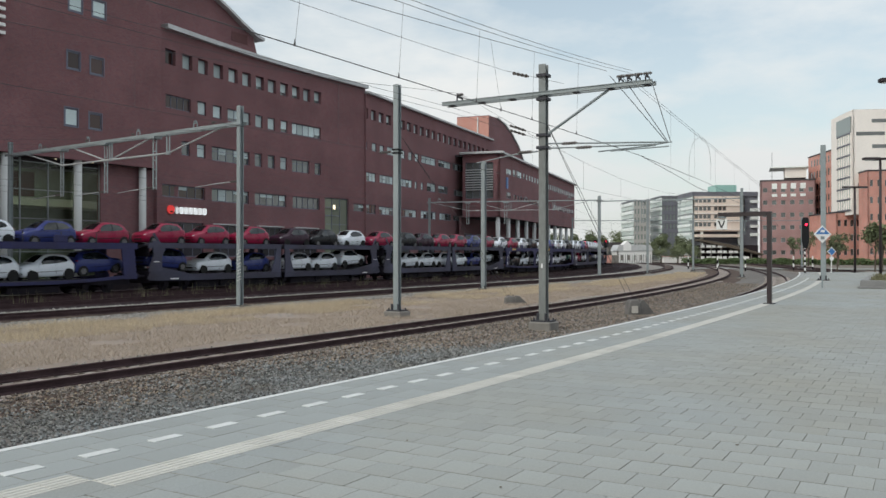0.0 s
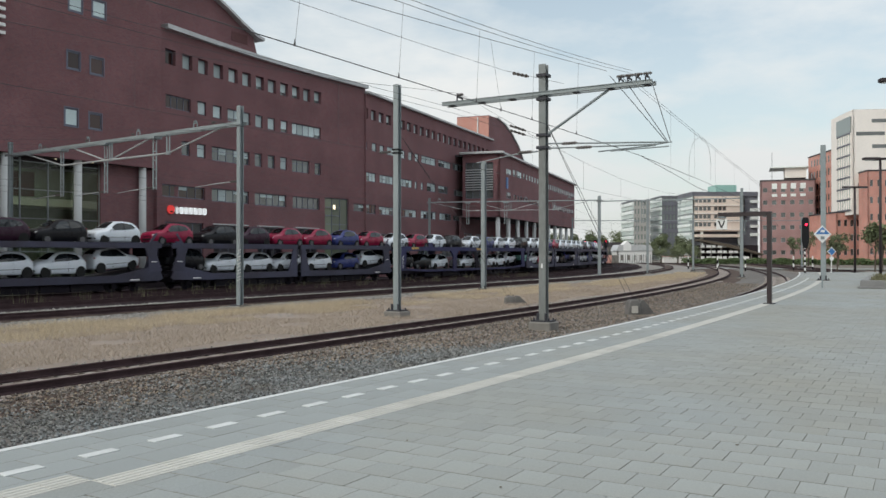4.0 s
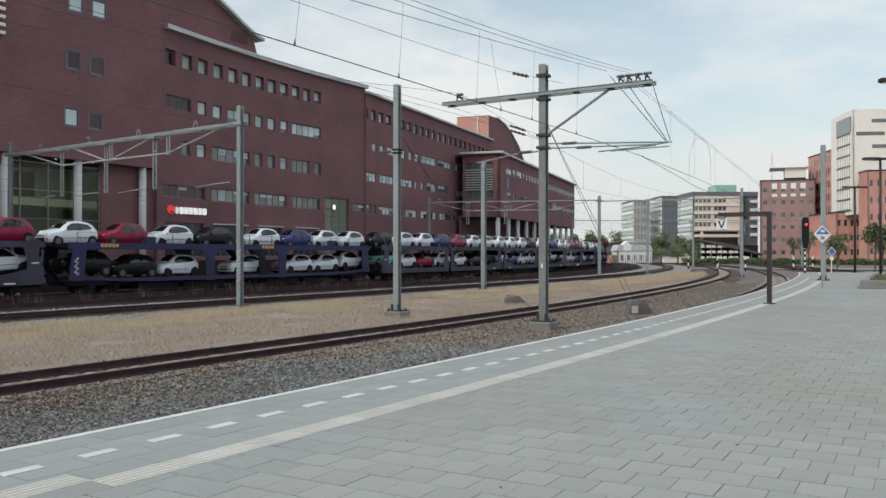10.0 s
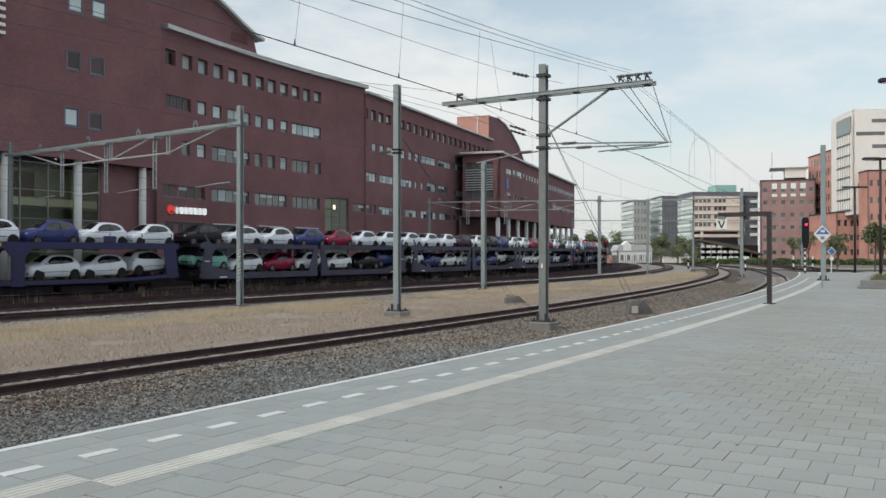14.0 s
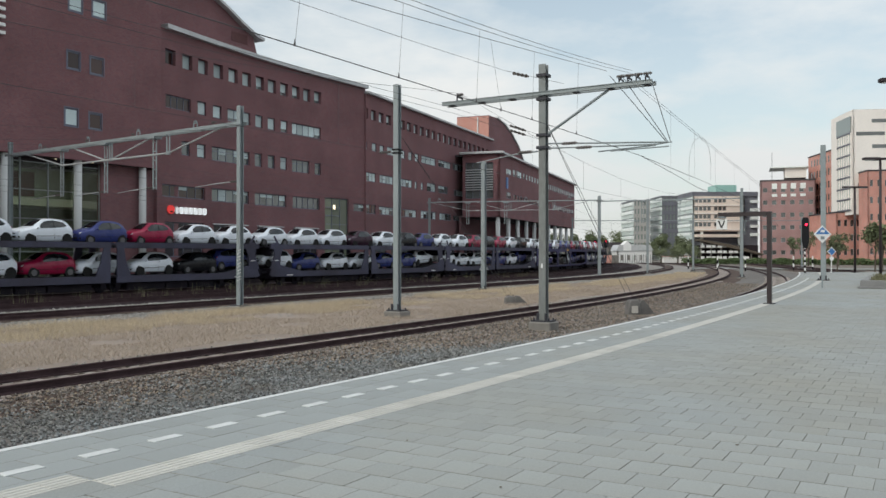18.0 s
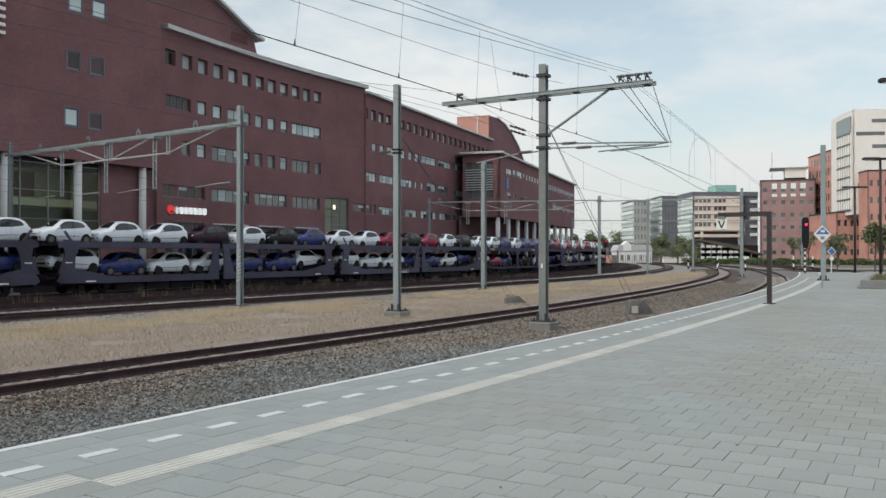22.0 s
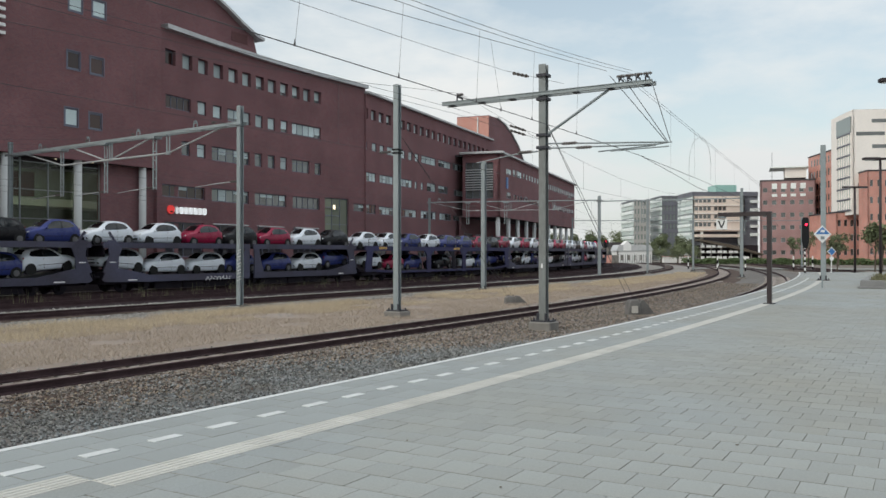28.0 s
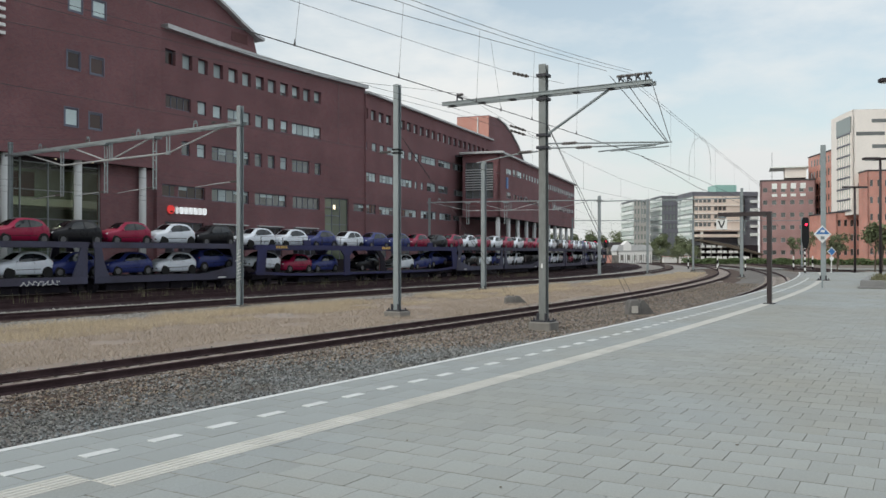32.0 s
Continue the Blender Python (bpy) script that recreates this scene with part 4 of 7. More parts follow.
def grey_pair(centre, upper, lower, up_at=None, low_at=None):
    place_wagon("g", centre)
    place_wagon("h", centre)
    n = len(lower) - 1
    deck(upper, up_at or even(centre - 11.75, centre + 11.1, len(upper)), UP)
    deck(lower, low_at or even(centre - 11.15, centre + 10.75, n + 1), LOW, [(0, 0.30, -4.5), (n, 0.30, 4.5)])


def blue_long(centre, upper, lower, up_at=None, low_at=None):
    place_wagon("b", centre)
    deck(upper, up_at or even(centre - 14.3, centre + 13.0, len(upper)), UP_BLUE)
    low_at = low_at or [centre + k for k in (-12.6, -9.6, -6.4, 0.2, 6.2, 9.7, 13.2)]
    deck(lower, low_at, LOW_BLUE, [(0, 0.28, -4), (1, 0.02, -1), (5, 0.02, 1), (6, 0.28, 4)])


blue_long(0.7, "WRKWRWBR", "WBWKWWB", (-13.3, -9.4, -5.5, -1.6, 2.3, 6.2, 10.15, 14.0), (-11.9, -8.9, -5.7, 0.9, 6.5, 10.05, 13.6))
grey_pair(29.6, "RRRPKW", "BWBWWW", (18.7, 22.87, 27.1, 31.9, 35.7, 39.65), (18.8, 23.1, 27.1, 32.1, 35.6, 39.6))
grey_pair(56.3, "RKPRRBR", "KWWWWBW", (44.15, 48.5, 51.95, 55.8, 59.6, 63.5, 67.3), (45.2, 48.8, 52.25, 55.85, 59.6, 63.45, 67.25))
blue_long(85.85, "CRWKWBWW", "KKWWWWW", (71.55, 75.4, 79.3, 83.2, 88.25, 92.1, 95.6, 99.4), (72.5, 76.1, 79.8, 86.3, 92.2, 95.6, 99.5))
grey_pair(115.8, "KWWBRWW", "MWRWWKB", (103.9, 107.85, 111.7, 115.65, 119.45, 123.3, 127.0), (104.4, 108.15, 111.9, 115.45, 119.4, 123.4, 126.8))
grey_pair(142.9, "CWWPWKB", "WBWWBBW", (131.0, 134.9, 138.7, 142.6, 146.5, 150.3, 153.85), (131.5, 135.1, 138.9, 142.5, 146.2, 150.1, 153.55))
grey_pair(169.6, "CWRKRWK", "WWWBBWB", (157.75, 161.75, 165.6, 169.2, 173.0, 176.8, 180.55), (158.5, 162.1, 165.85, 169.0, 173.1, 176.9, 180.6))
scrawl_on(MOVING[[i for i, m in enumerate(MOVING) if m[3] == "h"][-1]][0], 2.15)
tag_on(MOVING[[i for i, m in enumerate(MOVING) if m[3] == "b"][1]][0], -14.6)
blue_long(198.9, "WWBWBBRK", "WRBKWBB", (185.0, 188.95, 192.7, 196.6, 200.5, 204.4, 208.3, 212.2), (185.6, 189.4, 192.9, 199.1, 205.1, 208.6, 212.1))
grey_pair(227.6, "RWRWRWR", "BKWBWWK")
grey_pair(254.6, "RWWKWRW", "WBWWKRW")
grey_pair(281.6, "WBWRWWK", "WWBKWWB")
grey_pair(308.7, "WKWWRBW", "BWWWBKW")


# ---------------- the office building ----------------
def wall_grid(bm, x0, x1, z0, z1, holes, th=0.4):
    """A wall in local x, z, its face at y = 0, with openings (x0, x1, z0, z1) cut through it."""
    xs = sorted({x0, x1, *[h[0] for h in holes], *[h[1] for h in holes]})
    zs = sorted({z0, z1, *[h[2] for h in holes], *[h[3] for h in holes]})
    xs = [x for x in xs if x0 <= x <= x1]
    zs = [z for z in zs if z0 <= z <= z1]

    def solid(i, j):
        if not (0 <= i < len(xs) - 1 and 0 <= j < len(zs) - 1):
            return False
        cx, cz = (xs[i] + xs[i + 1]) / 2, (zs[j] + zs[j + 1]) / 2
        return not any(h[0] < cx < h[1] and h[2] < cz < h[3] for h in holes)

    cache = {}

    def v(i, j, k):
        if (i, j, k) not in cache:
            cache[i, j, k] = bm.verts.new((xs[i], th * k, zs[j]))
        return cache[i, j, k]

    for i in range(len(xs) - 1):
        for j in range(len(zs) - 1):
            if not solid(i, j):
                continue
            bm.faces.new((v(i, j, 0), v(i + 1, j, 0), v(i + 1, j + 1, 0), v(i, j + 1, 0)))
            bm.faces.new((v(i, j, 1), v(i, j + 1, 1), v(i + 1, j + 1, 1), v(i + 1, j, 1)))
            for di, dj, a, b in ((-1, 0, (i, j), (i, j + 1)), (1, 0, (i + 1, j + 1), (i + 1, j)), (0, -1, (i + 1, j), (i, j)), (0, 1, (i, j + 1), (i + 1, j + 1))):
                if not solid(i + di, j + dj):
                    bm.faces.new((v(*a, 0), v(*b, 0), v(*b, 1), v(*a, 1)))
    bmesh.ops.recalc_face_normals(bm, faces=bm.faces[:])
    return bm


M["maroon_panel"] = mat("dark_red_panel", (0.105, 0.042, 0.044), 0.8, 0, 0.15, 1.5, 15, 0.1)
WIN_CACHE = {}


def window(parent, m, x0, x1, z0, z1, panes=1, blind=0.0, frame_m="frame", sill=False, depth=0.22, cross=0.0, glass="glass", f=0.07, pick=None):
    """A framed window in an opening of the wall: glazing bars, a pane each, a pale sheet standing for blinds and
    mirrored sky.
    """
    w, h = round(x1 - x0, 2), round(z1 - z0, 2)
    choice = blind if isinstance(blind, list) else [blind]
    key = (w, h, panes, frame_m, depth, cross, glass, f)
    if key not in WIN_CACHE:
        bm = bmesh.new()
        box(bm, 0, w, depth, depth + 0.08, 0, f)
        box(bm, 0, w, depth, depth + 0.08, h - f, h)
        for i in range(panes + 1):
            c = w * i / panes
            box(bm, max(0, c - f / 2), min(w, c + f / 2) if 0 < i < panes else (f if i == 0 else w), depth - 0.002, depth + 0.082, f, h - f) if i in (0, panes) else box(bm, c - 0.03, c + 0.03, depth, depth + 0.08, f, h - f)
        if cross:
            box(bm, f, w - f, depth + 0.004, depth + 0.07, h * cross - 0.025, h * cross + 0.025)
        fr = mesh_of("window_frame", bm, M[frame_m])
        bm = bmesh.new()
        box(bm, 0.02, w / panes - 0.02, depth + 0.04, depth + 0.052, 0.02, h - 0.02)
        pn = mesh_of("pane", bm, M[glass])
        WIN_CACHE[key] = (fr, pn)
    fr, pn = WIN_CACHE[key]
    win = piece("window", fr, parent, m @ Matrix.Translation((x0, 0, z0)))
    for i in range(panes):
        piece("pane", pn, win, Matrix.Translation((w * i / panes, 0, 0)))
        lowered = pick.choice(choice) if pick else choice[0]
        if lowered:
            bk = (round(w / panes, 2), h, depth, lowered)
            if bk not in WIN_CACHE:
                bm = bmesh.new()
                box(bm, 0.05, w / panes - 0.05, depth + 0.02, depth + 0.034, h * (1 - lowered), h - 0.05)
                WIN_CACHE[bk] = mesh_of("blind", bm, M["blind"])
            piece("blind", WIN_CACHE[bk], win, Matrix.Translation((w * i / panes, 0, 0)))
    return win


def wing(parent, m, x0, x1, z0, z1, holes, material="brick", label="", th=0.4, bend=None):
    bm = bmesh.new()
    wall_grid(bm, x0, x1, z0, z1, [h[:4] for h in holes], th)
    if bend:
        for v in bm.verts:
            v.co.y += bend(v.co.x)
    part("wall", bm, M[material], parent, label, m)


def row(x0, pitch, n, w, z0, z1, panes=1, skip=()):
    return [(round(x0 + pitch * i, 3), round(x0 + pitch * i + w, 3), z0, z1, panes) for i in range(n) if i not in skip]


def offices():
    b = thing("office_building", "long dark red brick office building with rows of small windows", "office building")
    rnd = random.Random(11)
    w1 = pose(-23.2, 70.6, 0, 0, 0, 90 - 29.4)
    w2 = pose(-8.83, 96.1, 0, 0, 0, 90 - 22.56)
    w3 = pose(8.12, 119.0, 0, 0, 0, 90 - 19.03)

    def bow(x):
        """The first wing's front is a shallow curve, hollow towards the tracks."""
        return math.sin(math.pi * min(1.0, max(0.0, (x + 1.2) / 32.0)))

    def on_bow(x):
        return w1 @ Matrix.Translation((0, bow(x), 0))

    # first wing: four rows of windows over a ground floor
    r1 = [(x, round(x + w, 2), 18.56, 19.85, 1) for x, w in ((-0.28, 1.26), (1.82, 1.26), (3.83, 1.27), (5.86, 1.3), (7.91, 1.3), (9.87, 1.25), (11.84, 1.2), (13.62, 1.25), (15.47, 1.22), (17.29, 1.16), (19.05, 1.1), (20.75, 1.14))]
    r2 = [(-0.23, 2.9, 14.86, 16.0, 4), (3.77, 4.88, 14.86, 16.06, 1), (5.79, 6.94, 14.86, 16.03, 1), (7.8, 11.02, 14.86, 16.03, 3), (11.76, 12.84, 14.82, 16.03, 1), (13.6, 14.7, 14.82, 16.03, 1), (15.56, 16.6, 14.82, 16.03, 1), (17.29, 21.84, 14.8, 16.02, 5)]
    r3 = [(1.72, 2.8, 11.02, 12.26, 1), (3.7, 4.82, 11.02, 12.26, 1), (5.64, 10.95, 10.97, 12.26, 5), (11.68, 12.77, 11.0, 12.28, 1), (13.61, 14.71, 11.0, 12.3, 1), (15.5, 16.52, 11.0, 12.3, 1), (17.3, 20.04, 10.95, 12.23, 3), (20.85, 21.85, 10.92, 12.18, 1)]
    r4 = [(-0.61, 4.75, 7.3, 8.36, 5), (5.65, 10.87, 7.24, 8.45, 5), (11.69, 16.44, 7.22, 8.43, 5), (17.39, 21.67, 7.18, 8.43, 5), (27.29, 29.22, 7.3, 8.16, 2)]
    r5 = [(-0.27, 4.53, 2.2, 5.2, 4), (5.9, 10.3, 2.2, 5.1, 4), (12.1, 15.8, 2.2, 5.1, 4), (17.5, 21.3, 2.2, 5.1, 4)]
    ent = [(22.49, 26.43, 1.0, 8.6, 3)]
    holes = r1 + r2 + r3 + r4 + r5 + ent
    wing(b, w1, -1.2, 29.27, -0.3, 21.5, holes, bend=bow)
    for k, (x0, x1, z0, z1, n) in enumerate(holes):
        big, xc = z1 - z0 > 2, (x0 + x1) / 2
        blind = 0.0 if big else rnd.choice([0.7, 0.9, 0.9, 0.9]) if z0 > 18 else [0, 0, 0.3, 0.5, 0.9] if z0 < 10 else [0, 0.5, 0.9] if z0 < 12 else [0.7, 0.9, 0.9, 0.9]
        if k in (0, 12) or (z0 == 7.3 and x0 < 0):
            blind = [0, 0, 0.35] if z0 == 7.3 else 0.0
        slope = math.degrees(math.atan(bow(xc + 0.1) - bow(xc - 0.1)) * 5)
        m = w1 @ Matrix.Translation((xc, bow(xc), 0)) @ pose(0, 0, 0, 0, 0, slope) @ Matrix.Translation((-xc, 0, 0))
        window(b, m, x0, x1, z0, z1, n, blind, "frame", depth=0.36 if z0 > 18 else 0.16, cross=0.62 if big else 0.68 if 10 < z0 < 12 else 0.0,
               glass="green_glass" if z1 - z0 > 6 else "brown_glass" if k in (0, 1, 12) or (z0 == 7.3 and x0 < 0) else "dim_glass" if 2 < z0 < 5 else "glass", pick=rnd, f=0.09)
    for z in (3.4, 6.6, 7.5):
        bm = box(bmesh.new(), 22.5, 26.42, 0.14, 0.25, z, z + 0.09)
        part("transom", bm, M["frame"], b, "", on_bow(24.4))
    for x0, x1 in ((5.81, 10.38), (12.03, 15.83), (17.48, 21.4)):
        bm = box(bmesh.new(), x0, x1, -0.25, 0.0, 5.12, 5.23)
        part("canopy_strip", bm, M["coping"], b, "pale metal canopy strip", on_bow((x0 + x1) / 2))
    # coping along the roof
    bm = bmesh.new()
    n = 24
    ring = [[bm.verts.new((-0.36 + 29.7 * i / n, bow(-0.36 + 29.7 * i / n) + y, z)) for y, z in ((-0.45, 21.46), (-0.45, 21.84), (0.5, 21.86), (0.5, 21.46))] for i in range(n + 1)]
    for p, q in zip(ring, ring[1:]):
        for k in range(4):
            bm.faces.new((p[k], q[k], q[(k + 1) % 4], p[(k + 1) % 4]))
    bm.faces.new(ring[0])
    bm.faces.new(ring[-1][::-1])
    bmesh.ops.recalc_face_normals(bm, faces=bm.faces[:])
    part("coping", bm, M["coping"], b, "pale metal roof edge", w1)
    bm = bmesh.new()
    box(bm, -1.0, 29.2, 1.5, 14, 21.3, 21.62)
    part("roof", bm, M["roof"], b, "", w1)
    # sign over the entrance: a red emblem and plain white bars
    bm = bmesh.new()
    ring = [(0.40 * math.cos(2 * math.pi * k / 14), 0.37 * math.sin(2 * math.pi * k / 14)) for k in range(14)]
    prism(bm, [(0.33 + p, 6.24 + q) for p, q in ring], -0.14, -0.02)
    emb = part("emblem", bm, M["sign_red"], b, "small red lit emblem", on_bow(0.3))
    bm = box(bmesh.new(), 0.22, 0.52, -0.16, -0.141, 6.0, 6.12)
    part("notch", bm, M["dark_fill"], emb)
    for i in range(7):
        bm = bmesh.new()
        x = 0.90 + i * 0.545
        box(bm, x, x + 0.42, -0.10, -0.02, 5.92, 6.52, 0.10)
        part("sign_bar", bm, M["sign_white"], b, "plain white sign bar", on_bow(2.0))

    # tall block at the near end, carried on pillars over a glazed lobby
    lw = w1 @ Matrix.Translation((0, -0.45, 0))
    left = [(-10.07, -8.94, 16.18, 17.55, 1), (-8.08, -6.85, 16.14, 17.5, 1), (-10.25, -9.12, 11.93, 13.3, 1), (-8.17, -7.02, 11.95, 13.22, 1), (-9.94, -8.76, 20.5, 21.9, 1), (-7.9, -6.68, 20.54, 21.9, 1)]
    wing(b, lw, -30, -1.2, 9.5, 27.2, left, th=0.45)
    for k, (x0, x1, z0, z1, n) in enumerate(left):
        window(b, lw, x0, x1, z0, z1, n, 0.9 if k in (2, 4, 5) else 0.0, "frame", depth=0.05, glass="glass" if k in (2, 4, 5) else "brown_glass", f=0.13)
        if k not in (2, 4, 5):
            bm = box(bmesh.new(), x1 - 0.46, x1 - 0.17, 0.105, 0.112, z0 + 0.17, z1 - 0.3)
            part("curtain", bm, M["blind"], b, "pale drawn-back curtain", lw)
        bm = bmesh.new()
        for a in ((x0 - 0.06, x1 + 0.06, z0 - 0.06, z0), (x0 - 0.06, x1 + 0.06, z1, z1 + 0.06), (x0 - 0.06, x0, z0, z1), (x1, x1 + 0.06, z0, z1)):
            box(bm, a[0], a[1], -0.03, -0.002, a[2], a[3])
        part("window_surround", bm, M["frame"], b, "blue-grey window surround", lw)
    bm = bmesh.new()
    for i in range(14):
        box(bm, -15.6, -15.0, -0.25, 0.0, 17.5 + i * 0.55, 17.72 + i * 0.55)
    part("louvre", bm, M["white"], b, "white louvre blades", lw)
    bm = bmesh.new()
    box(bm, -30, -1.2, 0.45, 9.0, 9.5, 9.8)
    part("soffit", bm, M["roof"], b, "", lw)
    for x in (-14.6, -8.8, -2.75):
        bm = bmesh.new()
        rod(bm, (x, 0.4, -0.3), (x, 0.4, 9.5), 0.29, seg=24)
        part("pillar", bm, M["pillar"], b, "round pale grey pillar", lw, True)
    bm = bmesh.new()
    wall_grid(bm, -30, -17.5, -0.3, 9.5, [], 0.3)
    part("lobby_wall", bm, M["brick"], b, "", lw @ Matrix.Translation((0, 0.9, 0)))
    bm = bmesh.new()
    box(bm, -6.4, 1.5, 0.87, 1.3, -0.3, 9.5)
    part("lobby_pier", bm, M["brick"], b, "", lw)
    bm = bmesh.new()
    for i in range(6):
        x = -17.5 + i * 2.22
        box(bm, x - 0.035, x + 0.035, 1.0, 1.15, 0.2, 9.4)
    for z in (0.2, 2.6, 5.0, 7.1, 9.1):
        box(bm, -17.5, -6.4, 1.02, 1.13, z, z + 0.05)
    part("lobby_mullion", bm, M["galv"], b, "", lw)
    zs_ = (0.2, 2.6, 5.0, 7.1, 9.1)
    for i in range(5):
        for z0, z1 in zip(zs_, zs_[1:]):
            x = -17.5 + i * 2.22
            bm = box(bmesh.new(), x + 0.05, x + 2.17, 1.06, 1.08, z0 + 0.08, z1)
            part("lobby_pane", bm, M["lobby_glass"], b, "large greenish lobby pane", lw).visible_shadow = False
    # Coloured panels stand in for brick mirrored in the lobby glass.
    for name, a, m_ in (("gallery", (-14.0, 4.0, 5.4, 9.0, 6.25, 6.85), "pillar"), ("gallery", (-17.5, -9.0, 6.4, 9.0, 3.2, 3.6), "pillar"), ("lobby_back", (-17.5, 4.0, 9.0, 9.2, -0.3, 9.5), "lobby"),
                        ("lobby_side", (-17.7, -17.5, 1.3, 9.2, -0.3, 9.5), "lobby"), ("lobby_side", (4.0, 4.2, 1.3, 9.2, -0.3, 9.5), "lobby"), ("lobby_ceiling", (-1.1, 4.0, 1.3, 9.0, 9.5, 9.8), "lobby"), ("lobby_floor", (-17.5, 4.0, 1.8, 9.0, -0.3, 0.2), "lobby"), ("wall_panel", (3.85, 3.98, 2.2, 4.6, 7.0, 9.2), "lobby_reflection"), ("wall_panel", (-13.0, -9.6, 8.8, 8.98, 7.2, 9.2), "maroon_panel"), ("wall_panel", (-8.8, -6.6, 8.8, 8.98, 7.2, 9.2), "maroon_panel"), ("wall_panel", (-6.0, 2.0, 8.8, 8.98, 0.3, 3.0), "pillar")):
        part(name, box(bmesh.new(), *a), M[m_], b, "", lw)
    # Added dark strips deepen the gaps seen between the wagon decks.
    bm = bmesh.new()
    box(bm, -1.2, 29.2, -0.03, 0.0, -0.3, 1.9)
    part("plinth", bm, M["dark_fill"], b, "added dark strip along the wall foot", w1)
    bm = box(bmesh.new(), -30, -1.65, -0.6, -0.35, -0.3, 0.7)
    part("plinth", bm, M["dark_fill"], b, "added dark strip before the lobby", lw)
    # Added glow panels, kept out of view, brighten the lobby.
    for k in range(6):
        x, y = -15.5 + 2.6 * k, 3.2
        bm = box(bmesh.new(), x, x + 0.5, y, y + 0.5, 9.44, 9.49)
        part("lobby_lamp", bm, M["lobby_lamp"], b, "added glow panel, out of view, that brightens the lobby", lw)
    # Added beam that hides the glow panels from below.
    bm = box(bmesh.new(), -17.5, 4.0, 1.3, 1.5, 8.85, 9.5)
    part("downstand", bm, M["dark_fill"], b, "", lw)
    for x, y in ((-12.2, 0.9), (-10.4, 0.8), (-13.4, 0.7), (-7.2, 0.8)):
        bm = rod(bmesh.new(), (x, y, 9.46), (x, y, 9.5), 0.06, seg=10)
        part("soffit_lamp", bm, M["warm_glow"], b, "small glowing ceiling lamp", lw)
    bm = box(bmesh.new(), 23.3, 23.6, 0.6, 0.7, 7.3, 7.8)
    part("entrance_lamp", bm, M["warm_glow"], b, "glowing lamp behind the entrance glass", w1 @ Matrix.Translation((0, -0.45, 0)))
    # arched roof over the near end
    arc = [(12.5, 23.4), (11.42, 23.6), (10.4, 24.0), (9.47, 24.39), (7.74, 25.23), (6.5, 25.75), (4.0, 26.6), (0.0, 27.5), (-6.0, 28.2), (-30.0, 28.6)]
    bm = bmesh.new()
    prism(bm, [(12.06, 21.7)] + [(x, z - 0.15) for x, z in arc[1:]] + [(-30.0, 21.7)], 0.95, 1.45)
    part("gable_wall", bm, M["brick"], b, "", w1)
    bm = bmesh.new()
    prism(bm, [(x, z - 0.13) for x, z in arc] + [(x, z + 0.13) for x, z in arc[::-1]], 0.4, 13)
    part("arched_roof", bm, M["coping"], b, "curved metal roof with a pale verge", w1)
    # Darker panel paints the shade of a recess in the brick.
    bm = bmesh.new()
    box(bm, 8.49, 10.56, 0.9, 0.96, 22.54, 23.4)
    part("wall_panel", bm, M["maroon_panel"], b, "", w1)
    bm = bmesh.new()
    prism(bm, [(12.06, 21.7), (12.06, 23.4), (11.66, 23.5), (11.66, 21.7)], 1.45, 12)
    part("gable_return", bm, M["brick"], b, "", w1)

    # second wing
    q1 = [(0.02, 0.5, 18.02, 19.22, 1)] + [(round(1.2 + 1.985 * i, 2), round(2.5 + 1.98 * i, 2), 18.1, 19.27, 1) for i in range(21)]
    q2 = [(0.0, 0.3, 14.42, 15.4, 1), (1.43, 2.54, 14.46, 15.42, 1), (3.46, 4.51, 14.45, 15.42, 1), (5.38, 10.5, 14.45, 15.48, 5), (11.49, 12.63, 14.45, 15.52, 1), (13.5, 14.65, 14.48, 15.52, 1), (15.56, 20.38, 14.47, 15.52, 3), (21.32, 25.91, 14.55, 15.52, 4), (26.63, 32.1, 14.6, 15.6, 5)]
    q3 = [(0.0, 2.4, 10.83, 11.9, 3), (3.38, 7.1, 10.9, 11.9, 4), (9.19, 12.63, 10.92, 11.92, 4), (13.45, 14.22, 10.92, 11.9, 1), (15.43, 16.22, 10.92, 11.88, 1), (17.42, 20.38, 10.88, 12.05, 2), (21.32, 24.84, 10.93, 11.97, 3), (27.07, 31.86, 10.9, 11.8, 4)]
    q4 = [(0.05, 2.4, 7.1, 8.2, 3), (3.28, 7.1, 7.13, 8.12, 4), (9.7, 13.99, 7.13, 8.14, 4), (15.43, 20.52, 7.12, 8.2, 5), (21.73, 26.19, 7.16, 8.15, 4), (26.85, 31.16, 7.3, 8.0, 4)]
    q5 = [(1.0, 5.2, 2.0, 4.9, 4), (6.5, 12.0, 2.0, 4.9, 5), (14.5, 20.0, 2.0, 4.9, 5), (22.0, 27.5, 2.0, 4.9, 5)]
    holes = q1 + q2 + q3 + q4 + q5
    wing(b, w2, -0.1, 43.5, -0.3, 20.9, holes)
    for x0, x1, z0, z1, n in holes:
        blind = [0.7, 0.9, 0.9] if z0 > 17 else [0, 0.4, 0.9, 0.9] if x0 > 20 or z0 < 9 else [0.4, 0.9, 0.9, 0.9]
        window(b, w2, x0, x1, z0, z1, n, 0 if z1 - z0 > 2 else blind, "frame", depth=0.34 if z0 > 17 else 0.09, cross=0.62 if z1 - z0 > 2 else 0.0, pick=rnd, f=0.09)
    bm = bmesh.new()
    box(bm, -0.1, 43.8, -0.4, 0.45, 20.9, 21.17, 0.03)
    part("coping", bm, M["coping"], b, "pale metal roof edge", w2)
    bm = bmesh.new()
    box(bm, 0.4, 43.4, 0.45, 14, 20.7, 20.95)
